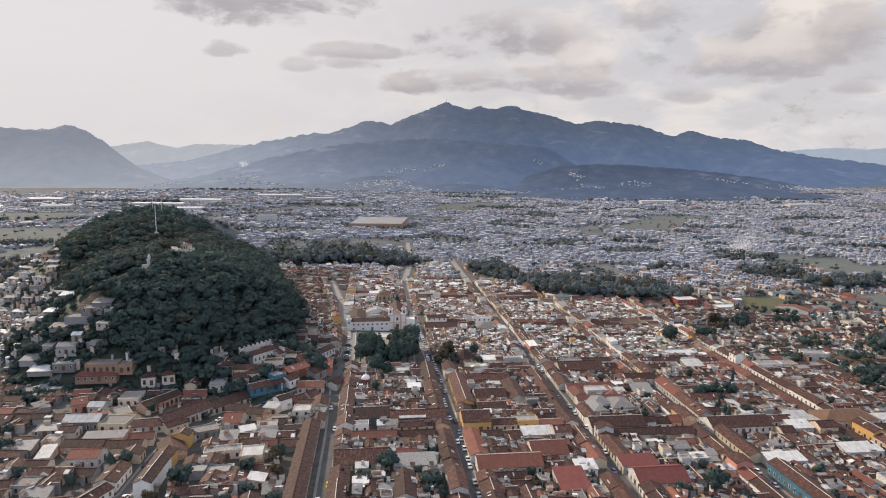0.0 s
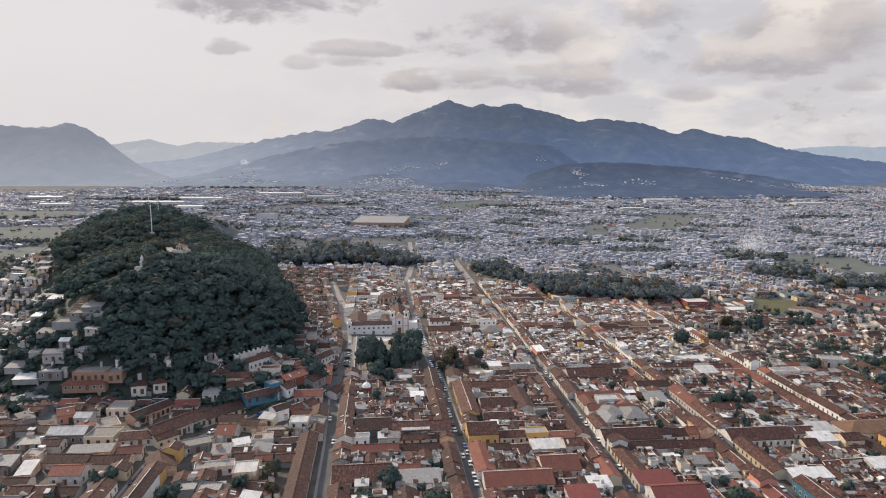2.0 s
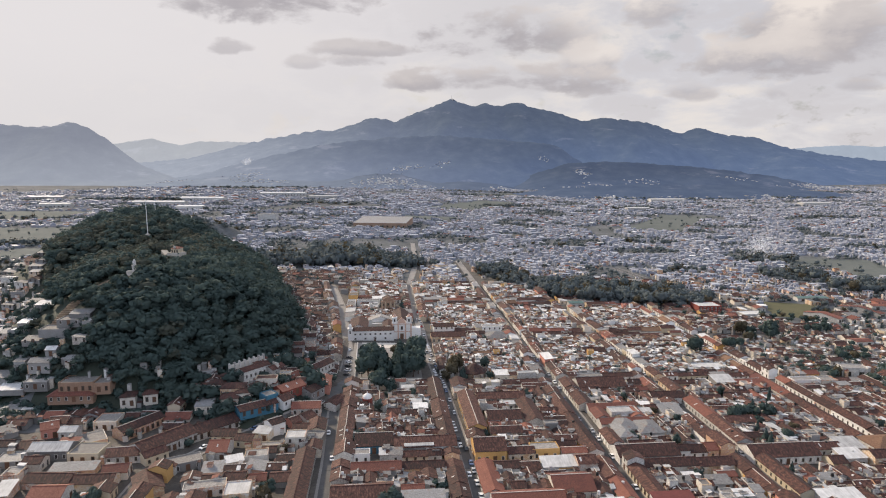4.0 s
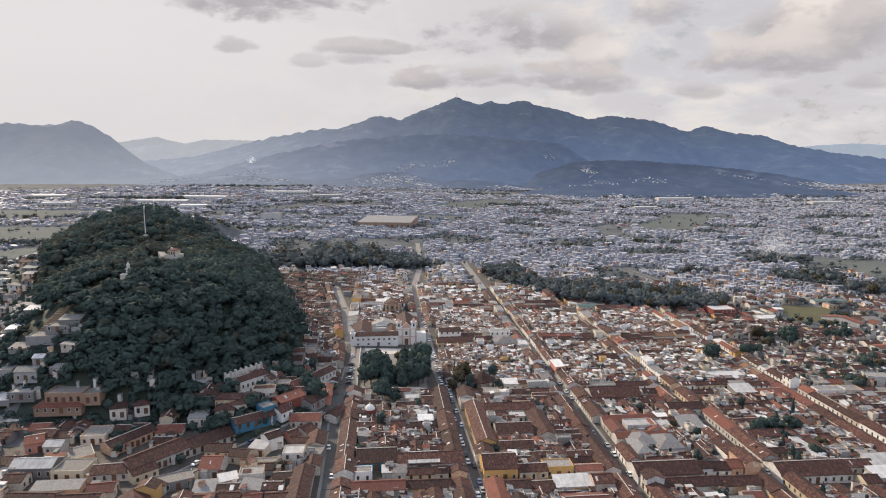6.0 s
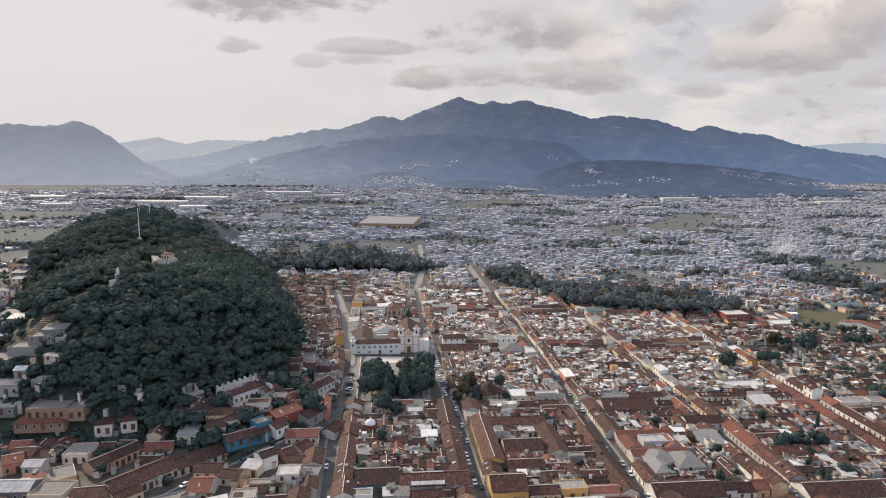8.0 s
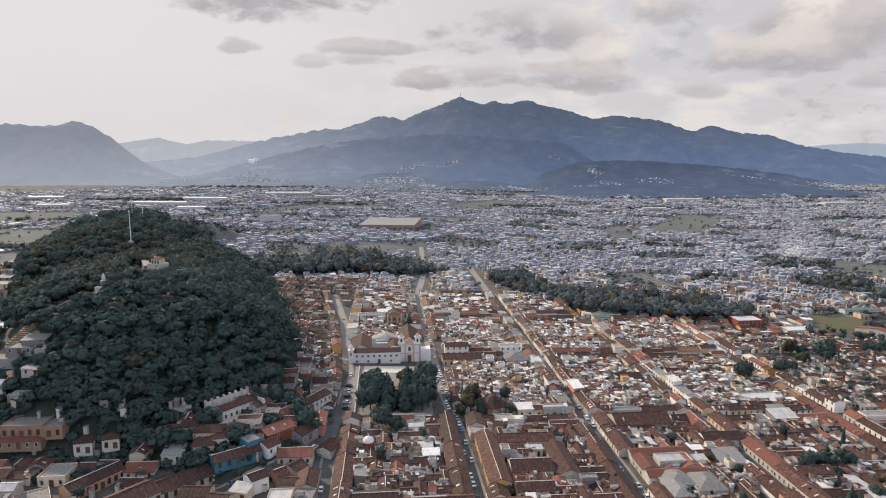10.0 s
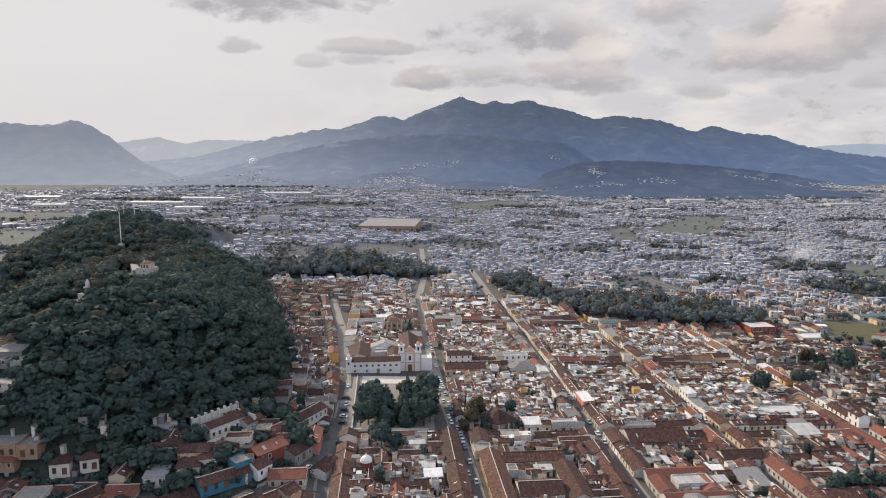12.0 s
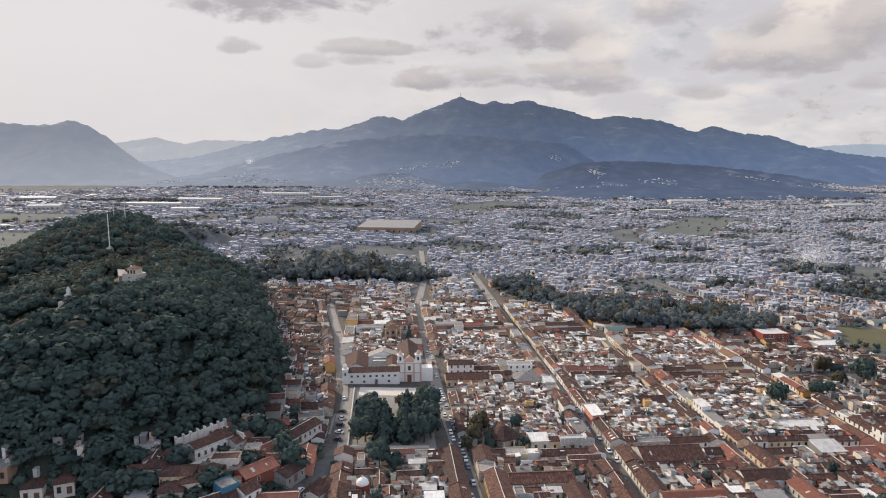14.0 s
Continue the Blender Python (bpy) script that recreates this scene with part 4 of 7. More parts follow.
    part("side_chapel", join(box(6.2, 0, -1, 12.5, 9, 5.8), box(6.2, 0, 5.8, 12.5, .3, 6.5)), LIMEWASH, root)
    tagged(root, "white and pink colonial church with two bell towers", "church")


def convent():
    x, y = -46.5, 476
    root = new("convent")
    root.matrix_basis = pose(x, y, land(x, y), 0, 0, TURN)
    wall, roof = gable(29, 8, 7.2, 0.4)
    part("front_wall", wall, LIMEWASH, root)
    part("front_roof", roof, TILE, root)
    for k in range(8):
        m = pose(-12.5 + 3.5 * k, -4.0, 4.2)
        child("window", WIN_SMALL, root, m)
        if k % 2 == 0:
            child("window", WIN_SMALL, root, pose(-12.5 + 3.5 * k, -4.0, 1.0))
    child("door", DOOR, root, pose(1.2, -4.0, 0.0))
    for nm, cx, cy, w, d, cov in (("side_wing", -10.5, 19, 13, 26, TILE), ("back_wing", 5, 30, 18, 9, SLAB), ("court_wing", 10.5, 17, 7, 18, TILE)):
        v, f = gable(d, w, 6.6, 0.36)[0]
        part(nm + "_wall", ([(cx - b, cy + a, c) for a, b, c in v], f), LIMEWASH, root)
        v, f = gable(d, w, 6.6, 0.36)[1]
        part(nm + "_roof", ([(cx - b, cy + a, c) for a, b, c in v], f), cov, root)
    for k in range(3):
        part("canopy", turned(box(-4.5, -1.2, 6.2, 4.5, 1.2, 6.4), 3.5, 19 + 4.6 * k, 0.5 * k, 0), SHEET, root, "white sheet canopy over the courtyard")
    for k in range(4):
        part("arch", join(box(-3.5 + 2.2 * k - .25, 9.5, 0, -3.5 + 2.2 * k + .25, 10.1, 5.2), box(-3.6 + 2.2 * k, 9.55, 4.6, -1.2 + 2.2 * k, 10.05, 5.4)), STONE, root)
    t = part("corner_tower", join(box(-17.6, -4.5, -1, -14.5, -1, 8.6), box(-17.9, -4.8, 8.6, -14.2, -.7, 9.0), box(-17.0, -4.0, 9.0, -15.1, -1.6, 11.0),
                                  ([(a - 16.05, b - 2.8, c) for a, b, c in prism(circle(1.2, 8), 11.0, 12.2, .2)[0]], prism(circle(1, 8), 0, 1)[1])), LIMEWASH, root, "white corner tower")
    part("tower_window", box(-16.5, -4.56, 5.4, -15.6, -4.49, 7.2), DARK, t)
    tagged(root, "white two-storey old convent with brown tile roof", "convent")


church()
convent()


def temple():
    """Older ochre church behind the convent."""
    x, y = TEMPLE
    root = new("temple")
    root.matrix_basis = pose(x, y, land(x, y), 0, 0, TURN)
    v, f = gable(24, 9, 7.0, 0.5)[0]
    part("nave_wall", ([(-b, a, c) for a, b, c in v], f), CREAM, root).matrix_basis = pose(0, 13, 0)
    v, f = gable(24, 9, 7.0, 0.5)[1]
    part("nave_roof", ([(-b, a, c) for a, b, c in v], f), TILE, root, "brown clay-tile nave roof").matrix_basis = pose(0, 13, 0)
    part("facade", join(box(-6, -.6, -1, 6, .8, 9), box(-6.3, -.8, 8.8, 6.3, .8, 9.3), box(-4, -.6, 9.3, 4, .8, 11.2), box(-2.2, -.6, 11.2, 2.2, .8, 12.6)), BRICK_TAN, root, "weathered ochre facade with a stepped gable")
    for k in (-5.2, -2.2, 2.2, 5.2):
        part("column", join(box(k - .35, -1.0, 0, k + .35, -.6, 8.8), box(k - .5, -1.05, 4.2, k + .5, -.6, 4.7)), CREAM, root)
    part("portal", join(box(-1.3, -.75, 0, 1.3, -.58, 3.6)), WOOD, root, "dark wooden portal")
    part("choir_window", box(-.8, -.7, 5.6, .8, -.58, 7.6), DARK, root)
    for k in (-3.7, 3.7):
        part("niche", box(k - .5, -.7, 1.6, k + .5, -.58, 3.4), DARK, root)
        part("niche", box(k - .5, -.7, 5.6, k + .5, -.58, 7.2), DARK, root)
    tagged(root, "old ochre church with a stepped baroque facade", "church")
    take(*pq(x, y + 12), 9, 15)
    tree(x + 11, y + 2, 10, 8, "pine", "beside the old church", "trees of the square")


temple()
take(*pq(-38, 492), 34, 32)


def square():
    """The square before the church: paving, a low wall, kiosk steps and the trees."""
    tagged(part("square_paving", strip([pq(-28.5, 389), pq(-34.5, 468)], -24, 19, -0.2, 0.16), PAVING), "pale paving of the church square", "square", kind="structure")
    tagged(part("forecourt", strip([pq(-33.5, 455), pq(-34.5, 470)], -19, 16, 0.1, 0.24), STONE), "pale stone forecourt before the convent", "square", kind="structure")
    v, f = strip([pq(-49, 391), pq(-56.5, 468)], -0.25, 0.25, -0.2, 1.5)
    tagged(part("low_wall", (v, f), WALL_WHITE), "low white wall round the square", "wall")
    v, f = strip([pq(-49, 391), pq(-12, 394)], -0.2, 0.2, -0.2, 1.1)
    tagged(part("low_wall", (v, f), STONE), "low stone wall round the square", "wall")
    left = [(-42, 398, 13, 11), (-34, 397, 12, 10), (-42.5, 408, 14, 11), (-34, 407, 14, 11), (-43, 418, 14, 11), (-35, 417, 14, 10), (-44, 428, 12, 10), (-38, 427, 10, 8), (-45.5, 396, 8, 6)]
    right = [(-23.5, 399, 14, 10), (-15.5, 399, 15, 11), (-24, 409, 17, 12), (-15, 409, 18, 12), (-24.5, 419, 18, 11), (-15.5, 420, 20.5, 12), (-25, 430, 14, 10), (-17, 432, 16, 10), (-27.5, 437, 9, 8), (-12.5, 404, 11, 7), (-29, 403, 10, 8)]
    for k, (x, y, h, w) in enumerate(left + right):
        tree(x, y, h, w * 1.28, "dry" if (x, y) == (-27.5, 437) else ("pine" if k % 2 else "broad"), "in the church square", "trees of the square")


square()
take(*pq(-34, 425), 28, 40)

# the wooded hill: flag pole, chapel, monument, stair


def hilltop():
    x, y = -252.0, 589.0
    root = new("flag_pole")
    root.matrix_basis = pose(x, y, land(x, y))
    top = 86.5 - land(x, y)
    part("pole", prism(circle(0.42, 10), -0.3, top, 0.6), STEEL, root)
    part("plinth", join(box(-1.8, -1.6, -1.5, 1.8, 1.6, 2.4), box(-1.0, -1.0, 2.4, 1.0, 1.0, 3.2)), STONE, root)
    part("finial", ([(a, b, c) for a, b, c in prism(circle(.5, 8), top, top + .6, .3)[0]], prism(circle(.5, 8), 0, 1)[1]), STEEL, root)
    tagged(root, "tall white steel flag pole on the hilltop", "flag pole")
    # small chapel with red roof on a terrace
    x, y = -191.5, 498
    z = 60.2
    root = new("chapel")
    root.matrix_basis = pose(x, y, z, 0, 0, -12) @ Matrix.Scale(0.66, 4)
    part("terrace", join(box(-7, -5.5, -12, 7, 9, -.1), box(-7, -5.5, -.1, -6.7, 9, .5), box(-6.7, -5.5, -.1, 7, -5.2, .5)), STONE, root, "pale stone terrace")
    part("wall", box(-4.5, -2, 0, 4.5, 7, 4.6), CREAM, root)
    part("roof", hip(9, 9, 4.6, .5)[1], TILE_RED, root, "orange-red tile roof").matrix_basis = pose(0, 2.5, 0)
    part("belfry", join(box(-1.2, -2.2, 4.6, 1.2, -1.2, 6.6), box(-.7, -2.2, 6.6, .7, -1.2, 7.6)), WALL_WHITE, root)
    for k in (-3, 0, 3):
        part("arch", box(k - .8, -2.08, 0, k + .8, -1.99, 3.2), DARK, root)
    tagged(root, "small hill chapel with red roof on a stone terrace", "chapel")
    # paved ramp from the terrace up to the flag pole
    run = [(-197, 497, 58.8), (-202, 506, 59.0), (-208, 517, 59.4)]
    out = []
    for (ax, ay, az), (bx, by, bz) in zip(run, run[1:]):
        out.append(([(ax - 2.4, ay, az - 9), (ax + 2.4, ay, az - 9), (bx + 2.4, by, bz - 9), (bx - 2.4, by, bz - 9), (ax - 2.4, ay, az), (ax + 2.4, ay, az), (bx + 2.4, by, bz), (bx - 2.4, by, bz)], BOX_F))
    tagged(part("hill_ramp", join(*out), PAVING), "pale paved ramp on the wooded hilltop", "path", kind="structure")
    x, y = -188.6, 427.3
    root = new("monument")
    root.matrix_basis = pose(x, y, land(x, y) - 0.8)
    part("base", join(box(-4.5, -3, -8, 4.5, 4, .8), box(-4, -2.5, .8, 2, 3.5, 3.4)), STONE, root)
    part("shaft", join(box(-1.1, -1.1, .8, 1.1, 1.1, 6.2), box(-1.4, -1.4, 6.2, 1.4, 1.4, 6.7), prism(circle(1.0, 8), 6.7, 8.8)), WALL_WHITE, root)
    part("cap", prism(circle(1.1, 8), 8.8, 10.6, .1), WALL_WHITE, root)
    tagged(root, "white monument tower on the wooded hill", "monument")
    # stair up the slope
    line = [(-206, 372), (-204, 385), (-200, 398), (-196, 410), (-192, 422)]
    out = []
    for i in range(40):
        t = i / 39 * 4
        k = min(3, int(t))
        a, b = line[k], line[k + 1]
        sx, sy = a[0] + (b[0] - a[0]) * (t - k), a[1] + (b[1] - a[1]) * (t - k)
        out.append(box(sx - 3, sy - .7, land(sx, sy) - 2, sx + 3, sy + .8, land(sx, sy) + .5))
    tagged(part("hill_stair", join(*out), DIRT), "long earth-coloured stair up the wooded hill", "stair", kind="structure")


hilltop()

# ---- buildings that stand out, each at its own place ----


HILL_TREES, HILL_DICE = [], random.Random(31)


def own(p, q, w, d, h, rot, roof, wall, cover, **more):
    if p < -140 and roof in ("flat", "shed"):
        d, h = d * 1.2, h * 0.76
    if p < -64 and wall is WALL_WHITE and roof != "gable":
        wall = WALL_MIX
    ob = house(p, q, w, d, h, rot, roof, wall, cover, **more)
    x, y = at(p, q)
    if hill_z(x, y) > 4 or q > 110 and p < -120:
        for k in range(7 if p < -189 else 4):
            u, v = at(p + (k % 4 - 1.5) * w * .45 + HILL_DICE.uniform(-2, 2), q - d / 2 - HILL_DICE.uniform(1.5, 5))
            HILL_TREES.append((u, v, land(u, v) - .5, HILL_DICE.uniform(3.5, 7), HILL_DICE.uniform(4, 7.5)))
    take(p, q, (d if abs(rot) == 90 else w) / 2, (w if abs(rot) == 90 else d) / 2)
    return ob


own(-19.0, 73.0, 27.2, 10.9, 4.4, 0, "gable", WALL_WHITE, TILE, sides="f")
house(-21.9, 71.3, 12.4, 7.5, 4.9, 0, "shed", WALL_WHITE, SHEET, sides="")
own(-41.4, 77.0, 16.6, 13.9, 3.7, 0, "gable", WALL_BLUE, TILE, sides="f")
own(8.8, 68.0, 13.8, 14.5, 5.2, 0, "gable", WALL_OCHRE, TILE, sides="fl")
own(-37.0, 64.8, 4.2, 4.9, 3.3, 0, "shed", WALL_WHITE, SHEET, sides="")
own(-45.6, 31.4, 23.3, 15.0, 3, 0, "gable", WALL_WHITE, TILE, sides="f")
own(-48.6, 32.2, 6.9, 5.4, 3.8, 0, "shed", WALL_WHITE, SHEET, sides="")
own(-22.7, 26.5, 16.2, 9.0, 3, 0, "shed", WALL_GREY, ZINC, sides="f")
own(16.3, 24.2, 27.5, 13.3, 3.7, 0, "gable", WALL_WHITE, TILE_RED, sides="f")
own(-28.8, 6.1, 20.6, 8.7, 3.3, 90, "gable", WALL_WHITE, TILE, sides="r")
own(36.2, 52.0, 15.3, 7.7, 4.1, 0, "shed", WALL_WHITE, SHEET, sides="f")
own(36.4, 36.3, 16.1, 15.0, 3.7, 0, "gable", WALL_MIX, TILE_RED, sides="f")
court(80.8, 104, 25, 26, 4.2, 7.0, WALL_WHITE, TILE_RED, "white courtyard house with orange-red tile roofs")
own(84.2, 104.9, 14.4, 7.4, 5.4, 0, "flat", WALL_WHITE, SHEET, sides="")
own(78.1, 63.0, 27.5, 13.0, 4.1, 0, "gable", WALL_WHITE, TILE, sides="f")
own(78.9, 90.3, 10.4, 12.9, 4.4, 0, "hip", WALL_WHITE, ZINC, sides="")
own(89.0, 86.7, 11.5, 15.0, 4.4, 0, "hip", WALL_WHITE, ZINC, sides="")
own(75.9, 83.1, 7.7, 14.6, 4.1, 0, "hip", WALL_WHITE, ZINC, sides="")
own(38.6, 6.5, 12.1, 15.0, 3.3, 0, "shed", WALL_WHITE, RED_PAINT, sides="f")
own(72.0, 20.7, 15.7, 8.3, 4.1, 0, "shed", WALL_WHITE, RED_PAINT, sides="l")
own(76.2, 9.6, 21.2, 15.0, 3.7, 0, "gable", WALL_WHITE, RED_PAINT, sides="fl")
own(48.1, 18.4, 8.8, 7.2, 3.7, 0, "shed", WALL_WHITE, SHEET, sides="f")
own(33.4, 66.5, 12.3, 7.0, 4.4, 0, "flat", WALL_OCHRE, SLAB, sides="f")
own(111.2, 108.9, 11.4, 11.7, 3.3, 0, "shed", WALL_GREY, ZINC, sides="")
own(98.1, 36.2, 9.2, 6.0, 3.3, 0, "shed", WALL_GREY, ZINC, sides="f")
own(176.0, 64.5, 11.4, 9.3, 4.4, 0, "shed", WALL_WHITE, SHEET, sides="")
own(169.4, 54.4, 11.1, 7.8, 4.4, 0, "shed", WALL_WHITE, SHEET, sides="f")
own(201.8, 66.1, 29.2, 15.0, 4.1, 0, "hip", WALL_WHITE, TILE_OCHRE, sides="fl")
own(182.4, 29.3, 17.9, 7.9, 3.7, 0, "shed", WALL_WHITE, SHEET, sides="f")
own(140.0, 21.8, 17.1, 7.2, 3.7, 0, "shed", WALL_WHITE, SHEET, sides="f")
own(140.7, 61.8, 31.1, 14.2, 3.7, 0, "gable", WALL_WHITE, TILE, sides="f")
own(48.1, 146.2, 14.2, 4.5, 3.7, 0, "gable", WALL_WHITE, TILE, sides="f")
own(-45.7, 125.4, 4.3, 3.5, 4.4, 0, "flat", WALL_WHITE, SLAB, sides="f")
own(87.6, 150.8, 27.6, 15.0, 3.3, 0, "gable", WALL_WHITE, TILE, sides="f")
own(9.5, 245.2, 24.3, 10.2, 4.4, 0, "gable", WALL_MIX, TILE, sides="f")
own(43.6, 245.0, 13.8, 15.0, 4.4, 0, "hip", WALL_MIX, ZINC, sides="f")
own(47.1, 161.6, 11.0, 3.8, 5.5, 0, "flat", WALL_WHITE, SHEET, sides="f")
own(167.9, 179.3, 20.0, 9.1, 3.7, 0, "flat", WALL_WHITE, SHEET, sides="f")
own(164.3, 153.4, 12.1, 9.5, 3.7, 0, "shed", WALL_GREY, SHEET, sides="f")
own(250.2, 337.7, 20.7, 15.9, 6.4, 0, "flat", WALL_RED, SHEET, sides="f")
own(280.4, 316.3, 20.7, 12.9, 3.7, 0, "flat", WALL_WHITE, SHEET, sides="f")
own(6.9, 109.5, 46, 8.5, 4.6, -90, "gable", WALL_OCHRE, TILE, sides="f", label="long ochre street wing with a dark brown tile roof")
own(25, 128, 26, 9, 4.4, 180, "gable", WALL_MIX, TILE, sides="f")
own(36.5, 108, 28, 8.5, 4.2, 90, "gable", WALL_MIX, TILE, sides="f")
own(22, 103, 17, 12, 4.0, 0, "gable", WALL_WHITE, TILE, sides="f")
own(20, 86, 15, 8, 3.8, 0, "gable", WALL_MIX, TILE, sides="f")
own(129.2, 84, 29, 8, 3.9, -90, "gable", WALL_WHITE, TILE, sides="f", label="white street wing of a courtyard house with tile roof")
own(141, 96, 15, 8, 3.7, 180, "gable", WALL_WHITE, TILE, sides="f")
own(153, 80, 20, 5, 3.7, 90, "shed", LIMEWASH, SHEET, sides="f")
own(118.4, 129.6, 18.9, 9.4, 3.7, 0, "gable", WALL_WHITE, TILE, sides="f")
own(104.7, 212.3, 15.6, 8.5, 3.7, 0, "gable", WALL_WHITE, TILE, sides="f")

# along the lane and up the foot of the hill
own(-132.5, 78.4, 25.3, 12.0, 4.3, 49, "gable", WALL_WHITE, TILE, sides="f", win=WIN_BROWN, every=2.4, label="long white house with brown window frames along the lane")
own(-144.8, 68.5, 13.9, 9.0, 3.3, 5, "gable", WALL_WHITE, TILE, sides="f")
own(-115.6, 95.0, 20.7, 11.0, 3.6, 42, "gable", WALL_WHITE, TILE, sides="f", win=WIN_BROWN)
own(-98.3, 107.0, 19.0, 8.0, 3.3, 33, "gable", WALL_BLUE, TILE, sides="f", win=WIN_BROWN, label="bright blue house with brown tile roof by the hill")
own(-93.3, 113.2, 6.5, 7.0, 5.0, 40, "flat", WALL_BLUE, SLAB, sides="f")
own(-148.9, 95.9, 21.4, 8.0, 4.2, 55, "gable", WALL_MIX, TILE, sides="f", win=WIN_BROWN, every=2.4)
own(-137.0, 113.8, 10.2, 6.1, 4.7, 87, "gable", CREAM, TILE, sides="fr")
own(-133.8, 105.3, 11.8, 9.0, 3.2, -1, "gable", WALL_MIX, TILE_RED, sides="f")
own(-107.7, 85.8, 10.9, 8.0, 3.4, -6, "gable", CREAM, TILE, sides="f")
own(-98.0, 80.2, 8.1, 7.0, 3.6, -13, "gable", CREAM, TILE, sides="f")
own(-91.5, 86.9, 7.2, 6.0, 3.6, -18, "shed", WALL_WHITE, SHEET, sides="f")
own(-75.7, 77.4, 8.6, 8.0, 6, 0, "flat", WALL_WHITE, SHEET, sides="f")
own(-85.7, 75.2, 12.4, 4.0, 2.6, 1, "flat", CREAM, SLAB, sides="f")
own(-68.3, 82.0, 8.3, 8.0, 3.4, -9, "flat", WALL_GREY, SLAB, sides="f")
own(-106.9, 71.2, 8.4, 12.0, 4, -2, "gable", WALL_WHITE, TILE_RED, sides="f")
own(-90.2, 63.4, 9.3, 7.0, 4.2, 4, "flat", WALL_WHITE, SLAB, sides="f")
own(-98.5, 59.8, 6.9, 5.0, 3.4, 20, "shed", WALL_WHITE, SHEET, sides="")
own(-119.6, 59.9, 15.4, 8.0, 3.2, 23, "flat", WALL_GREY, SLAB, sides="f")
own(-104.8, 38.7, 15.5, 6.0, 3.6, 9, "flat", WALL_WHITE, SLAB, sides="f")
own(-91.3, 32.0, 9.2, 10.0, 5.6, 4, "flat", WALL_WHITE, SHEET, sides="f")
own(-159.9, 70.1, 12.6, 9.0, 5.2, -4, "flat", CREAM, SLAB, sides="f", win=WIN_BROWN, label="cream two-storey house with brown shutters and flat roof")
own(-175.1, 72.4, 16.2, 9.0, 4.2, -2, "gable", WALL_GREY, SHEET, sides="f")
own(-172.3, 79.0, 7.9, 6.0, 3.2, -2, "shed", WALL_MIX, TILE_RED, sides="f")
own(-176.6, 90.6, 7.4, 6.0, 3.8, -2, "gable", WALL_WHITE, SHEET, sides="f")
own(-186.4, 93.5, 7.1, 9.0, 4.4, 24, "gable", WALL_PINK, TILE_RED, sides="f")
own(-164.6, 102.3, 10.1, 9.0, 5, 0, "flat", WALL_WHITE, SLAB, sides="f")
own(-165.0, 84.4, 11.2, 10.0, 3, 30, "flat", WALL_WHITE, SLAB, sides="")
own(-187.3, 120.0, 20.7, 10.0, 3.2, 0, "hip", BRICK_TAN, TILE_RED, sides="f")
own(-185.4, 122.9, 16.3, 9.0, 5.9, 0, "flat", BRICK_TAN, SLAB, sides="f", win=WIN_BROWN, label="two-storey tan brick house with balconies")
own(-174.9, 122.5, 10.6, 8.0, 5.6, 0, "flat", BRICK_TAN, SLAB, sides="f", win=WIN_BROWN)
own(-206.4, 127.0, 11.1, 8.0, 4.6, 0, "flat", WALL_GREY, SLAB, sides="f")
own(-161.7, 119.4, 6.9, 8.0, 4.6, 10, "hip", WALL_MIX, TILE, sides="f", win=WIN_BROWN)
own(-152.3, 121.8, 6.5, 7.0, 4.3, 17, "hip", WALL_MIX, TILE, sides="f", win=WIN_BROWN)
own(-127.3, 123.3, 7.2, 6.0, 4.4, 0, "hip", WALL_PINK, TILE, sides="f")
own(-120.2, 123.3, 7.8, 7.0, 4.6, 0, "hip", WALL_WHITE, TILE, sides="f")
own(-111.2, 118.8, 11.5, 8.0, 4.4, 0, "hip", WALL_WHITE, TILE, sides="fr")
own(-111.6, 112.0, 8.1, 8.0, 4, 6, "hip", WALL_MIX, TILE, sides="f")
own(-106.0, 115.4, 6.8, 7.0, 4, 12, "hip", WALL_MIX, TILE, sides="f")
own(-117.3, 130.5, 5.2, 5.0, 3.7, 0, "hip", WALL_WHITE, TILE, sides="f")
own(-96.4, 126.6, 10.5, 6.0, 4.4, 0, "flat", WALL_WHITE, TILE, sides="f")
own(-85.0, 124.3, 14.4, 9.0, 3.6, 44, "gable", WALL_RED, TILE_RED, sides="f")
own(-79.8, 133.2, 5.6, 5.0, 4.2, 0, "gable", WALL_WHITE, TILE, sides="f")
own(-88.3, 136.6, 6.0, 5.0, 4, 0, "flat", WALL_WHITE, SLAB, sides="f")
own(-158.4, 34.9, 12.0, 9.0, 4.4, -3, "gable", WALL_WHITE, TILE_RED, sides="fr", label="white house with a bright orange-red tile roof")
own(-164.2, 47.5, 17.6, 8.0, 3.2, -6, "gable", WALL_MIX, TILE, sides="")
own(-147.7, 46.0, 15.9, 8.0, 3.2, -0, "gable", WALL_MIX, TILE, sides="")
own(-142.6, 53.8, 9.4, 8.0, 3.2, 7, "gable", WALL_MIX, TILE_RED, sides="r")
own(-160.0, 57.1, 17.4, 5.0, 3, 1, "shed", WALL_WHITE, ZINC, sides="")
own(-180.4, 52.6, 6.2, 6.0, 4.2, 3, "flat", WALL_WHITE, SLAB, sides="f")
own(-176.5, 39.5, 5.4, 8.0, 3.6, 5, "shed", WALL_WHITE, SHEET, sides="f")
own(-188.3, 66.6, 10.7, 8.0, 3, 5, "flat", WALL_GREY, SLAB, sides="f")
own(-126.8, 42.1, 14.0, 10.0, 3.4, 114, "gable", WALL_MIX, TILE, sides="")
own(-208.4, 151.5, 14.1, 8.0, 3.9, 0, "flat", WALL_GREY, SLAB, sides="")
own(-202.1, 155.8, 11.9, 8.0, 3.3, 0, "flat", WALL_GREY, SLAB, sides="f")
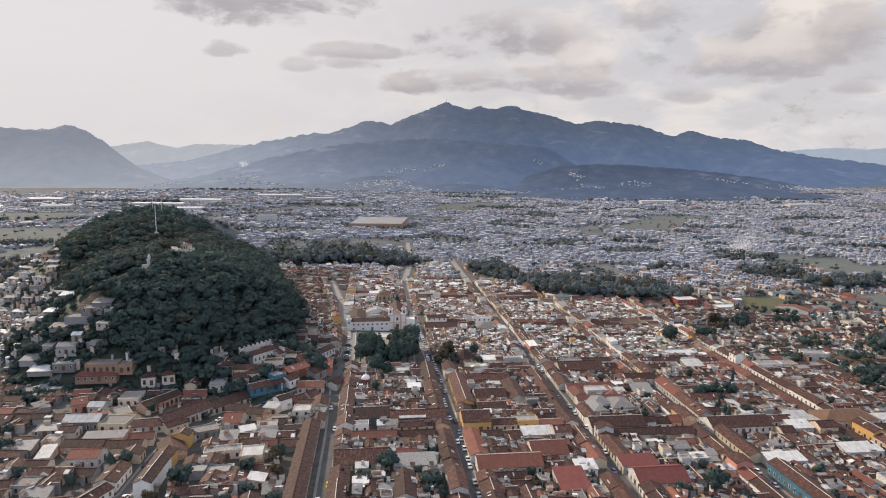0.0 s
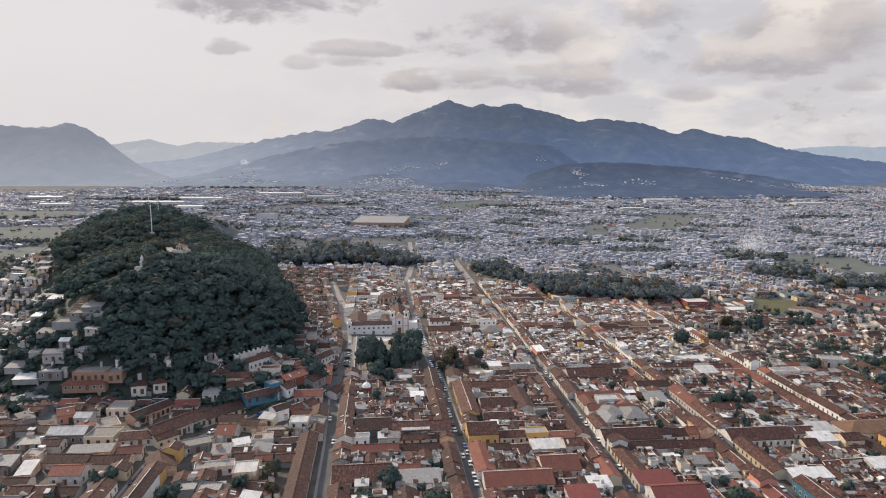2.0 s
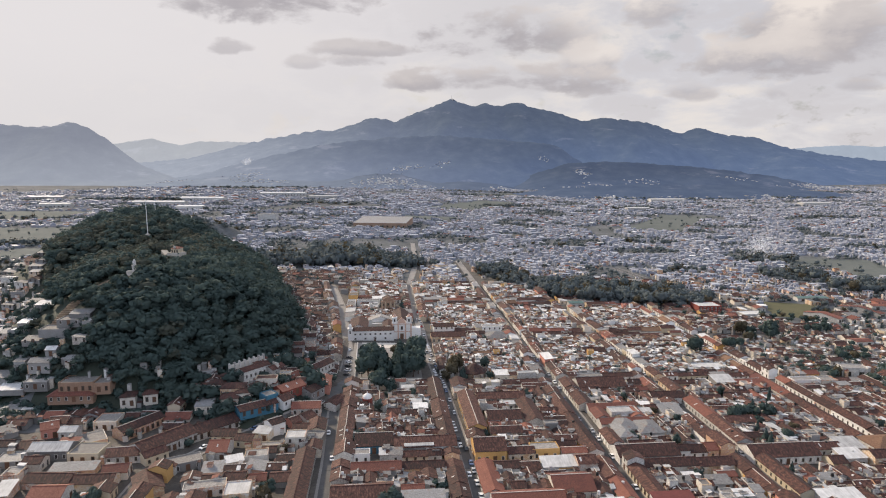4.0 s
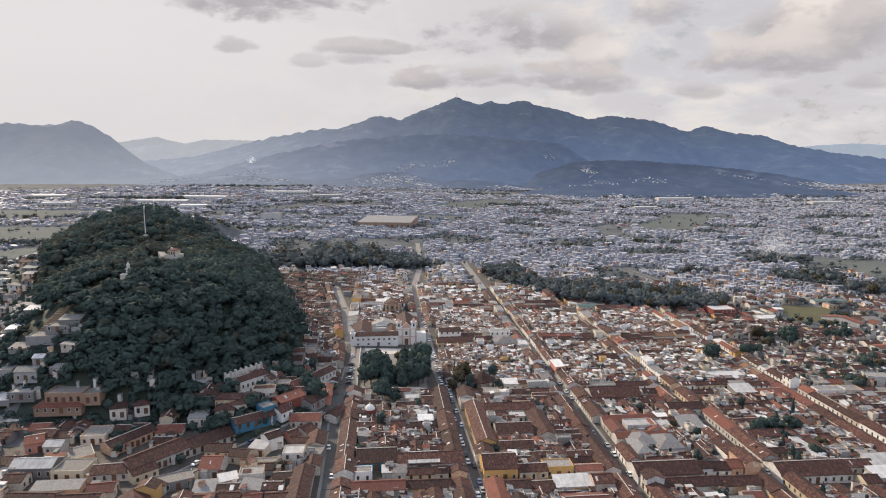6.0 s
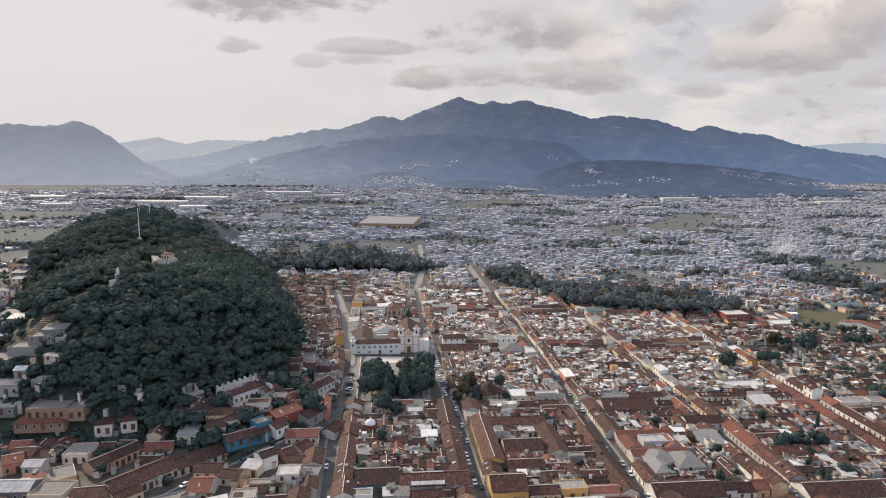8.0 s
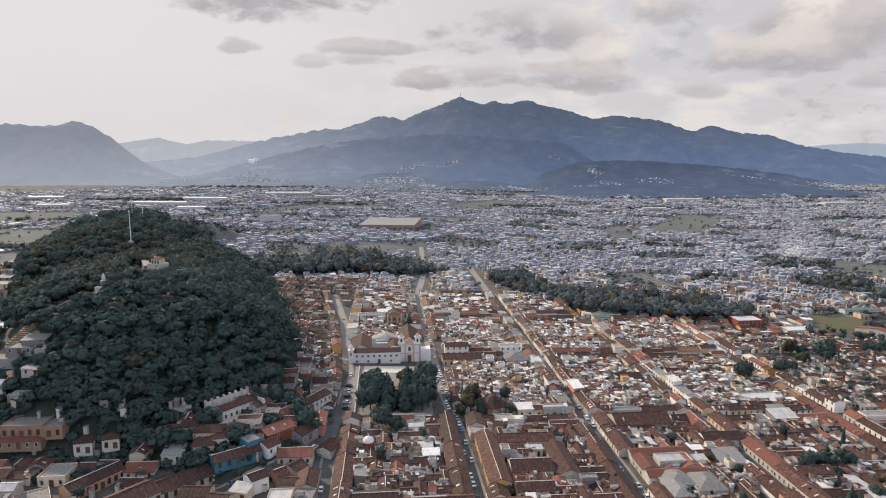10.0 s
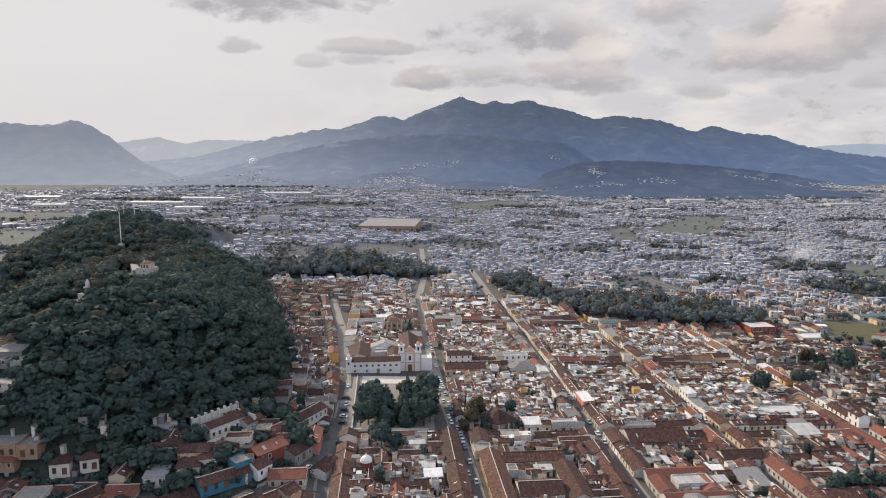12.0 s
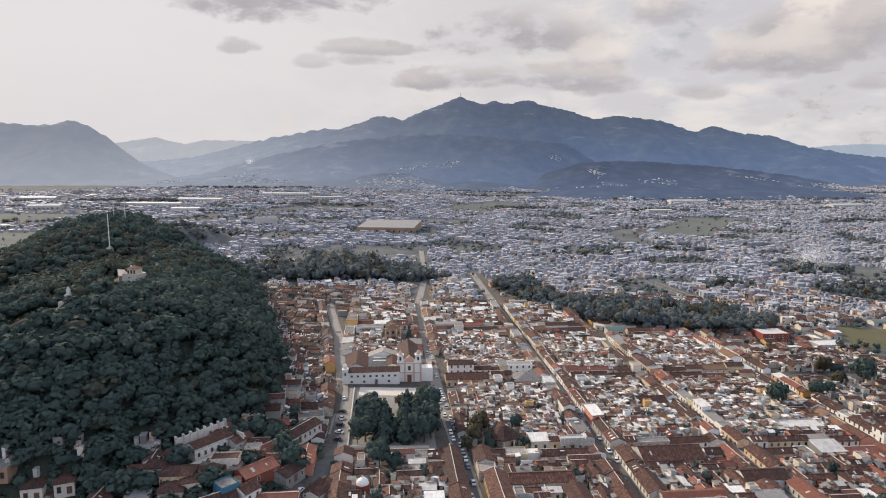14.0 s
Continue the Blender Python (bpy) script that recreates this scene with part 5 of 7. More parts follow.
own(-198.8, 160.1, 10.5, 6.0, 2.2, 0, "shed", WALL_GREY, ZINC, sides="")
own(-218.4, 150.3, 11.3, 6.0, 2.4, 0, "shed", WALL_GREY, ZINC, sides="f")
own(-205.3, 139.4, 5.1, 5.0, 3.6, 0, "gable", WALL_GREY, SHEET, sides="f")
own(-208.2, 134.0, 10.1, 7.0, 4.6, 0, "gable", WALL_GREY, ZINC, sides="f")
own(-233.5, 165.2, 10.7, 6.0, 2.3, 0, "flat", WALL_GREY, SHEET, sides="")
own(-232.5, 170.1, 7.2, 6.0, 2.3, 0, "shed", WALL_GREY, SHEET, sides="")
own(-250.8, 181.8, 6.3, 5.0, 2.2, 0, "shed", WALL_GREY, SHEET, sides="")
own(-232.1, 181.5, 6.1, 6.0, 2.2, 0, "flat", WALL_GREY, SLAB, sides="")
own(-227.6, 182.6, 10.1, 6.0, 2.2, 0, "shed", WALL_GREY, SHEET, sides="")
own(-192.5, 153.0, 4.4, 6.0, 2.9, 0, "flat", WALL_GREY, SHEET, sides="")
own(-250.6, 172.4, 5.7, 6.0, 2.2, 0, "shed", WALL_GREY, ZINC, sides="")
own(-221.3, 141.6, 5.6, 6.0, 2.2, 0, "shed", WALL_GREY, ZINC, sides="")
own(-229.0, 137.8, 11.3, 7.0, 2.9, 0, "shed", WALL_GREY, ZINC, sides="")
own(-220.1, 129.9, 12.8, 8.0, 2.3, 0, "shed", WALL_GREY, SHEET, sides="")
own(-206.6, 119.4, 7.1, 6.0, 3, 0, "shed", WALL_GREY, SHEET, sides="")
own(-215.2, 110.1, 8.8, 7.0, 3, 0, "shed", WALL_GREY, ZINC, sides="")
own(-204.5, 93.1, 5.8, 7.0, 3, 46, "shed", WALL_GREY, ZINC, sides="")
own(-221.0, 117.2, 7.2, 7.0, 3, 0, "shed", WALL_GREY, ZINC, sides="")
own(-215.3, 117.6, 8.9, 7.0, 3, 0, "shed", WALL_GREY, ZINC, sides="")
own(-193.7, 134.1, 6.4, 4.0, 2.6, 0, "shed", WALL_GREY, ZINC, sides="")
own(-157.6, 132.1, 3.4, 5.0, 4, 0, "flat", WALL_GREY, SLAB, sides="")
own(-149.5, 130.7, 2.4, 4.0, 4, 0, "flat", WALL_WHITE, SHEET, sides="")
take(-94, 100, 9, 4)
own(-66.8 - 3.2, 28, 76, 7.6, 4.2, 90, "gable", WALL_WHITE, TILE, sides="f", label="long white row house with brown tile roof")
own(132.5, -6, 44, 8, 5.0, -90, "gable", WALL_BLUE, TILE, sides="f", label="blue street front with brown tile roof")


def pavilion():
    x, y = 20.5, 401
    root = new("pavilion")
    root.matrix_basis = pose(x, y, land(x, y))
    part("roof", join(prism(circle(8.0, 8), 4.6, 4.9), prism(circle(8.0, 8), 4.9, 9.0, 0.12)), TILE, root, "wide octagonal brown tile roof")
    for a, b in circle(6.6, 8):
        part("column", join(box(a - .3, b - .3, -.4, a + .3, b + .3, 4.6)), WALL_WHITE, root)
    part("floor", prism(circle(7.2, 8), -.5, .4), PAVING, root)
    part("core", prism(circle(4.0, 8), .4, 4.6), WALL_MIX, root)
    tagged(root, "octagonal pavilion with brown tile roof and white columns", "pavilion")
    p, q = pq(x, y)
    take(p, q, 9, 9)


pavilion()
for x, y, h, w, k in ((7, 399, 11, 10, "dry"), (9.5, 409, 12, 12, "dry"), (4, 392, 7, 7, "dry"), (14, 396, 9, 7, "pine"), (28, 414, 10, 7, "broad"), (30, 398, 6, 5, "broad"), (-33.6, 375, 12, 12, "broad"), (-27, 372, 8, 8, "broad"), (-18.4, 254, 8.5, 10, "broad"),
                      (1, 240, 7.5, 11, "broad"), (152.7, 318, 9, 7, "pine"), (114, 242, 11, 11, "broad"), (175.5, 457, 15.5, 14, "broad"), (-97, 236, 9.5, 10, "broad"), (-130, 248, 8, 8, "pine"),
                      (-126, 252, 7, 7, "broad"), (-75, 248, 7, 7, "broad"), (-62, 245, 6.5, 6, "dry"), (-66, 262, 6, 7, "broad"), (-27, 243, 6, 7, "broad"), (-110, 300, 4, 5, "broad"),
                      (155, 330, 8, 5, "cypress"), (166, 322, 7, 8, "broad"), (150, 345, 9, 9, "broad"), (163, 352, 10, 7, "pine"), (90, 318, 6, 6, "broad"), (95, 322, 5, 5, "pine"),
                      (247, 496, 17, 17, "broad"), (233, 514, 12, 11, "dry"), (240, 511, 9, 10, "broad"), (180, 368, 11, 6, "cypress"), (155, 348, 9, 9, "broad"), (163, 349, 8, 9, "broad"), (171, 351, 9, 9, "broad"), (151.5, 311, 10, 6, "pine"), (296, 520, 9, 9, "broad"), (305, 522, 10, 9, "broad"), (290, 522, 8, 7, "broad"), (205, 470, 11, 11, "broad"), (214, 476, 9, 8, "broad"), (228, 492, 9, 9, "dry"), (235, 498, 8, 7, "broad"), (-52, 372, 4, 4, "broad")):
    tree(x, y, h, w, k)
    take(*pq(x, y), w * .36, w * .36)


def hillside_house():
    """White terraced house below a buttressed wall on the hill's lower slope."""
    x, y = -97, 358.5
    root = new("hillside_house")
    root.matrix_basis = pose(x, y, 15.5, 0, 0, 53)
    part("retaining_wall", join(box(-11, 6, -8, 11, 6.6, 7.4), box(10.4, -6, -8, 11, 6, 5.5)), STONE, root, "pale retaining wall")
    for k in range(8):
        part("buttress", box(-11 + 3.05 * k, 5.5, -2, -10.35 + 3.05 * k, 6.9, 8.4), WALL_WHITE, root)
    wall, roof = gable(17, 6.4, 5.4, .42)
    part("main_wall", wall, WALL_WHITE, root).matrix_basis = pose(0.5, 1.2, -0.6)
    part("main_roof", roof, TILE, root).matrix_basis = pose(0.5, 1.2, -0.6)
    for k in range(6):
        child("window", WIN, root, pose(-6.5 + 2.8 * k, -2.0, 1.0))
    part("terrace", box(-11, -6.5, -9, 10.4, -2.1, 0), STONE, root)
    part("balustrade", box(-11, -6.5, 0, 10.4, -6.2, .9), WALL_WHITE, root)
    for k in range(8):
        part("post", box(-11 + 3.0 * k, -6.7, 0, -10.6 + 3.0 * k, -6.1, 1.4), WALL_WHITE, root)
    for nm, cx, cy, cz, run in (("left_wing", -6.5, -10.5, -5.5, 11), ("right_wing", 5.5, -11.5, -6.0, 8)):
        wall, roof = gable(run, 5.6, 5.6, .42)
        part(nm + "_wall", wall, WALL_WHITE, root).matrix_basis = pose(cx, cy, cz)
        part(nm + "_roof", roof, TILE, root).matrix_basis = pose(cx, cy, cz)
        for k in range(int(run / 2.6)):
            for fz in (.6, 3.1):
                child("window", WIN_SMALL, root, pose(cx - run / 2 + 1.3 + 2.6 * k, cy - 2.8, cz + fz))
    tagged(root, "white terraced house with brown roofs below a buttressed wall", "house", "houses of the town")
    take(*pq(x + 2, y - 1.5), 10, 9)


hillside_house()
own(-77.5, 159.0, 33, 8, 3.7, 58, "gable", WALL_WHITE, TILE, sides="f", label="long white house with a dark tile roof on the curving lane")
for p, q, w, d, h, rot, wall, cover in ((-104.0, 146.5, 10, 6, 4.2, 53, WALL_WHITE, TILE), (-94.5, 141.0, 9, 6, 4.0, 53, WALL_WHITE, TILE), (-93.5, 163.5, 9, 7, 5.4, 53, WALL_WHITE, SLAB),
                                        (-86.5, 172.0, 13, 7, 3.6, 12, WALL_RED, TILE_RED), (-84.0, 138.5, 11, 7, 3.6, 50, WALL_MIX, TILE_RED), (-75.0, 113.0, 14, 9, 3.6, 0, WALL_MIX, TILE_RED),
                                        (-74.0, 128.0, 11, 8, 3.8, 58, WALL_GREY, TILE), (-72.5, 192.0, 12, 8, 3.6, 8, WALL_MIX, SLAB)):
    own(p, q, w, d, h, rot, "flat" if cover is SLAB else "gable", wall, cover, sides="fr")


def hall(x, y, w, d, h, deg, roof, wall, cover, name, label, category="building"):
    """A large hall of the far districts."""
    root = new(name)
    root.matrix_basis = pose(x, y, land(x, y), 0, 0, deg)
    a, b = {"gable": lambda: gable(w, d, h, .16), "flat": lambda: flat(w, d, h), "shed": lambda: shed(w, d, h, .05)}[roof]()
    part("wall", a, wall, root)
    part("roof", b, cover, root)
    n = max(2, int(w / 9))
    for k in range(n):
        part("opening", box(-w / 2 + (k + .5) * w / n - 1.4, -d / 2 - .06, .3, -w / 2 + (k + .5) * w / n + 1.4, -d / 2 + .05, min(h - 1, 3.4)), DARK, root)
    FIELDS.append((x, y, w / 2 + 5, d / 2 + 5, deg))
    take(*pq(x, y), w / 2 + 3, d / 2 + 3)
    return tagged(root, label, category)


FIELDS = [   # open ground: x, y, half width, half depth, bearing
    (497, 1400, 50, 185, -30), (107, 1810, 65, 190, -25), (-15, 1400, 55, 35, 0), (325, 600, 26, 30, -12), (460, 620, 50, 26, -6), (-640, 1000, 190, 120, 8), (-480, 830, 70, 40, 0),
    (560, 790, 70, 45, -10), (900, 1100, 60, 40, 0), (-900, 1350, 160, 90, 0), (250, 2350, 160, 60, 0), (520, 870, 60, 35, -10),
]
OPEN_FIELDS = len(FIELDS)
hall(-100, 1225, 96, 84, 8, -6, "shed", BRICK_TAN, ZINC, "warehouse", "large tan store hall with a grey sheet roof", "warehouse")
hall(-322, 1255, 34, 20, 13, 0, "flat", WALL_WHITE, SLAB, "hall", "tall pale block among the far districts")
for x, y, w, d in ((-640, 1800, 120, 26), (-690, 1640, 130, 24), (-1080, 1830, 90, 30), (-480, 2050, 140, 24), (-900, 1560, 70, 20), (-330, 1900, 80, 22), (720, 2050, 110, 30), (-1250, 1750, 110, 22), (520, 1700, 60, 20),
                   (-560, 1500, 60, 20), (1100, 1900, 90, 30), (1500, 2000, 120, 26)):
    hall(x, y, w, d, 8, random.Random(int(x)).uniform(-6, 6), "gable", WALL_WHITE, SHEET, "factory_hall", "long low hall with a white roof", "hall")
GREEN = material("green_sheet", [(0.0, (0.045, 0.095, 0.085)), (1.0, (0.09, 0.16, 0.145))], rough=0.5)
hall(362, 642, 30, 9, 3.4, 0, "gable", WALL_WHITE, GREEN, "sports_hall", "sports hall with a green roof", "hall")
hall(331, 570, 8, 30, 3.4, 32, "gable", WALL_WHITE, TILE_RED, "school_wing", "low school wing with red roof", "school")
hall(378, 592, 8, 36, 3.4, 32, "gable", WALL_WHITE, TILE_RED, "school_wing", "low school wing with red roof", "school")
hall(412, 608, 30, 10, 4, -4, "gable", WALL_WHITE, TILE_RED, "school_hall", "school hall with red roof", "school")
hall(312, 492, 14, 9, 3.6, 8, "gable", WALL_WHITE, TILE_RED, "villa", "white villa with orange roof", "house")
hall(352, 520, 13, 8, 3.6, 8, "flat", CREAM, SLAB, "villa", "pale villa with flat roof", "house")
hall(262, 424, 15, 9, 5.5, -10, "flat", WALL_WHITE, SLAB, "apartment_block", "white block of flats by the trees", "building")
hall(122, 594, 13, 9, 5, 5, "gable", WALL_WHITE, GREEN, "market_hall", "hall with a greenish roof", "hall")

# ---- house rows round each block, yards and sheds inside ----
# near mix darker, mid mix paler: cloud shade and sunlight partly put into colour
COVERS = [(TILE, 0.66), (TILE_RED, 0.05), (SLAB, 0.12), (ZINC, 0.11), (SHEET, 0.06)]
COVERS_MID = [(TILE, 0.30), (TILE_RED, 0.12), (TILE_OCHRE, 0.08), (SLAB, 0.16), (ZINC, 0.05), (SHEET, 0.29)]
WALLS = [(WALL_WHITE, 0.46), (WALL_MIX, 0.38), (WALL_OCHRE, 0.03), (WALL_GREY, 0.10), (WALL_PINK, 0.02), (WALL_RED, 0.01)]
# the large limewash share also stands for sun on the street fronts
WALLS_MID = [(LIMEWASH, 0.42), (WALL_WHITE, 0.18), (WALL_MIX, 0.18), (CREAM, 0.13), (WALL_OCHRE, 0.05), (WALL_PINK, 0.03), (WALL_GREY, 0.01)]
WALLS_LEFT = [(WALL_GREY, 0.62), (WALL_MIX, 0.24), (WALL_WHITE, 0.14)]
DICE = random.Random(11)


def draw(table):
    r = DICE.random() * sum(t[1] for t in table)
    for item, w in table:
        r -= w
        if r <= 0:
            return item
    return table[0][0]


def near(p, q):
    """The stretch of the plan whose houses are things of their own."""
    return COUNT["house"] < 330 and q < 118 and -150 < p < 215


YARD_TREES = []


def small_tree(p, q):
    x, y = at(p, q)
    h, w = DICE.uniform(4.0, 8.0), DICE.uniform(4.0, 7.0)
    if q < 110 and COUNT.setdefault("tree", 0) < 150:
        COUNT["tree"] += 1
        tree(x, y, h, w, DICE.choice(["broad", "broad", "broad", "dry", "pine"]))
    else:
        YARD_TREES.append((x, y, land(x, y), h, w))


def frontage(p0, q0, p1, q1, side_rot, deep):
    """A row of houses along the line, fronts turned to the street."""
    n = math.hypot(p1 - p0, q1 - q0)
    s = 0.0
    while s < n - 4:
        # past the second cross street the plots are narrow and the roofs mixed
        mixed = min(q0, q1) > 140 or min(q0, q1) > 60 and side_rot in (0, 180)
        w = min(DICE.choice([5.5, 7, 9, 11, 14, 18] if mixed else [9, 12, 15, 18, 24, 30]) * DICE.uniform(0.85, 1.15), n - s)
        if n - s - w < 5:
            w = n - s
        d = deep * (DICE.uniform(0.6, 1.1) if mixed else DICE.uniform(0.85, 1.1))
        a = radians(side_rot)
        turn_ = abs(math.sin(a)) > 0.5
        free = False
        for w in (w, w * .6, min(w, 7.0)):
            u = (s + w / 2) / n
            # set back from the street line by half its depth
            p, q = p0 + (p1 - p0) * u - math.sin(a) * d / 2, q0 + (q1 - q0) * u + math.cos(a) * d / 2
            hw, hd = (d / 2, w / 2) if turn_ else (w / 2, d / 2)
            if not taken(p, q, hw * 0.8, hd * 0.8):
                free = True
                break
        s += w if free else 4.0
        if not free:
            continue
        take(p, q, hw * 0.95, hd * 0.95)
        if mixed:
            cover = draw([(TILE, 0.55), (TILE_RED, 0.11), (TILE_OCHRE, 0.05), (SLAB, 0.17), (ZINC, 0.07), (SHEET, 0.05)])
            tall = DICE.uniform(2.8, 4.3) if DICE.random() < 0.92 else DICE.uniform(5.2, 6.2)
        else:
            cover = draw([(TILE, 0.84), (TILE_RED, 0.09), (SLAB, 0.06 if w < 14 else 0.0), (TILE_OCHRE, 0.01)])
            tall = DICE.uniform(3.3, 3.9) if DICE.random() < (0.86 if q < 100 else 0.95) else DICE.uniform(5.6, 6.3)
        shape = "flat" if cover is SLAB else ("shed" if cover in (ZINC, SHEET) else "gable")
        house(p, q, w, d, tall, side_rot, shape, draw(WALLS_MID), cover, DICE.uniform(0.36, 0.46) if shape == "gable" else 0.25, near(p, q), "f", DICE.choice([WIN, WIN_BROWN, WIN]))


def inside(p0, q0, p1, q1, open_share=0.10):
    """Wings, sheds, flat roofs and yards crowded behind the rows."""
    for _ in range(int((p1 - p0) * (q1 - q0) / 3)):
        cover = draw(COVERS if (p0 + p1 > 400 or q0 < 150) else COVERS_MID)
        rot = DICE.choice([0, 90])
        tiled = cover in (TILE, TILE_RED, TILE_OCHRE)
        run, deep = (DICE.uniform(4.5, 10.5), DICE.uniform(3.3, 5.0)) if tiled else (DICE.uniform(2.4, 6.2), DICE.uniform(2.2, 4.6))
        if q0 < 150:
            run, deep = run * 1.25, deep * 1.2
        a, b = (deep, run) if rot else (run, deep)
        p, q = DICE.uniform(p0 + a * .4, p1 - a * .4), DICE.uniform(q0 + b * .4, q1 - b * .4)
        if taken(p, q, a * 0.37, b * 0.37):
            continue
        take(p, q, a * 0.40, b * 0.40)
        if DICE.random() < open_share:
            if q < 240 or DICE.random() < 0.5:
                small_tree(p, q)
            continue
        if tiled:
            house(p, q, run, deep, DICE.uniform(2.6, 3.6), rot, "gable", draw(WALLS if q < 150 else WALLS_MID), cover, DICE.uniform(0.32, 0.46), near(p, q), "f")
        elif cover is SLAB:
            house(p, q, a, b, DICE.choice([2.7, 2.9, 3.1, 3.1, 5.6]), 0, "flat", draw(WALLS if q < 150 else WALLS_MID), cover, 0, near(p, q), "fl")
        else:
            house(p, q, run, deep, DICE.uniform(2.4, 3.6), rot, "shed", draw([(WALL_GREY, .5), (WALL_WHITE, .3), (WALL_MIX, .2)]), cover, DICE.uniform(0.2, 0.5), near(p, q), "f")


def block(p0, q0, p1, q1, deep=7.6):
    e = 2.9
    p0, q0, p1, q1 = p0 + e, q0 + e, p1 - e, q1 - e
    frontage(p0, q0, p0, q1, -90, deep)
    frontage(p1, q0, p1, q1, 90, deep)
    frontage(p0 + deep, q0, p1 - deep, q0, 0, deep)
    frontage(p0 + deep, q1, p1 - deep, q1, 180, deep)
    inside(p0 + deep, q0 + deep, p1 - deep, q1 - deep)


COLS = [-61, -2, 62, 122.5, 196, 262, 330]
ROWS_Q = [-46, 58.5, 158, 258, 358, 450]
for j in range(len(ROWS_Q) - 1):
    for i in range(len(COLS) - 1):
        if i >= 4 and j >= 2 or i == 3 and j >= 4:
            continue
        shift = -8 if (j >= 3 and i <= 1) else (-4 if j == 2 and i <= 1 else 0)
        block(COLS[i] + (shift if i <= 1 else 0), ROWS_Q[j], COLS[i + 1] + (shift if i == 0 else 0), ROWS_Q[j + 1])


def scatter(test, p0, q0, p1, q1, cell, covers, trees=0.12, thing=True, tall=(3.2, 6.4), deg=0.0):
    """Loose houses over a stretch, where test(p, q) allows."""
    q = q0
    while q < q1:
        p = p0 + DICE.uniform(0, cell)
        while p < p1:
            w, d = cell * DICE.uniform(0.8, 1.15), cell * DICE.uniform(0.75, 1.05)
            if test(p, q) and street_gap(p, q) > max(w, d) * 0.5 and not taken(p, q, w * 0.45, d * 0.45):
                take(p, q, w * 0.47, d * 0.47)
                if DICE.random() < trees:
                    small_tree(p, q)
                else:
                    cover = draw(covers)
                    kind = "flat" if cover is SLAB else ("gable" if cover in (TILE, TILE_RED) else "shed")
                    house(p, q, w, d, DICE.uniform(*tall), deg + DICE.choice([0, 90, 180]) + DICE.uniform(-5, 5), kind, draw(WALLS_LEFT if p < -64 else WALLS), cover, DICE.uniform(0.3, 0.45), thing and near(p, q), "fl")
            p += cell * DICE.uniform(0.95, 1.15)
        q += cell


def off_hill(p, q, limit=6.0):
    return hill_z(*at(p, q)) < limit


LEFT_COVERS = [(TILE, 0.76), (TILE_RED, 0.04), (SLAB, 0.07), (ZINC, 0.12), (SHEET, 0.01)]
# between the lane and the first street, and beyond the lane
for side in (1, -1):
    for (a, b), (c, d) in zip(STREETS[6][1], STREETS[6][1][1:]):
        ang = math.atan2(d - b, c - a)
        nx, ny = math.sin(ang) * side * 4.0, -math.cos(ang) * side * 4.0
        frontage(a + nx, b + ny, c + nx, d + ny, math.degrees(ang) - (180 if side > 0 else 0), 7.5)
frontage(-64.2, -40, -64.2, 100, 90, 7.0)
frontage(-66.0, 130, -64.2, 165, 90, 7.0)
frontage(-64.2, 165, -62.8, 206, 90, 7.0)
frontage(-62.8, 206, -66.0, 255, 93, 7.0)
frontage(-66.0, 255, -71.2, 305, 96, 7.0)
frontage(-71.2, 305, -75.0, 345, 96, 7.0)
frontage(-77, 345, -90, 440, 97, 7.0)
scatter(lambda p, q: off_hill(p, q, 6), -300, -50, -66, 135, 8.0, LEFT_COVERS, 0.24, True, (2.4, 3.4))
# between the hill's foot and the first street
scatter(lambda p, q: off_hill(p, q, 12), -185, 100, -64, 500, 7.5, LEFT_COVERS, 0.12, False, (2.5, 3.4))


def west_slope(x, y):
    """The built-up side of the hill, beyond the stair."""
    return x < -183 - 1.1 * max(0.0, min(45.0, y - 365)) - 0.6 * max(0.0, y - 410) and y < 660


# the slope on the far side of the hill
scatter(lambda p, q: hill_z(*at(p, q)) < 46 and west_slope(*at(p, q)), -500, 90, -150, 460, 9.0, [(ZINC, 0.50), (SHEET, 0.10), (SLAB, 0.18), (TILE, 0.22)], 0.60, False, (2.0, 2.6))
# beyond the last blocks
scatter(lambda p, q: True, 123, 358, 262, 480, 8.0, COVERS, 0.10, False, (2.5, 3.4))
for q0, q1 in ((163, 254), (263, 354)):
    frontage(199.6, q0, 199.6, q1, -90, 7.6)
scatter(lambda p, q: True, 196, 158, 300, 370, 8.0, COVERS, 0.26, False, (2.5, 3.4))
scatter(lambda p, q: True, 262, -40, 345, 240, 9.5, COVERS, 0.45, False, (2.6, 3.6))
# loose houses and trees round the school and the lawn
scatter(lambda p, q: math.hypot(at(p, q)[0] - 325, at(p, q)[1] - 600) > 34, 300, 235, 440, 400, 10.5, COVERS, 0.55, False, (2.5, 3.4))
woods("hillside_trees", HILL_TREES, LEAF, "trees between the houses on the hill slope")
woods("yard_trees", YARD_TREES, LEAF, "trees in the yards further off in the old town", mid_to=500)
TOWN.build("town_houses", "tight rows of tiled houses further off in the old town", "houses")

# ---- rooftop clutter: tanks, small lean-to roofs, sheets ----


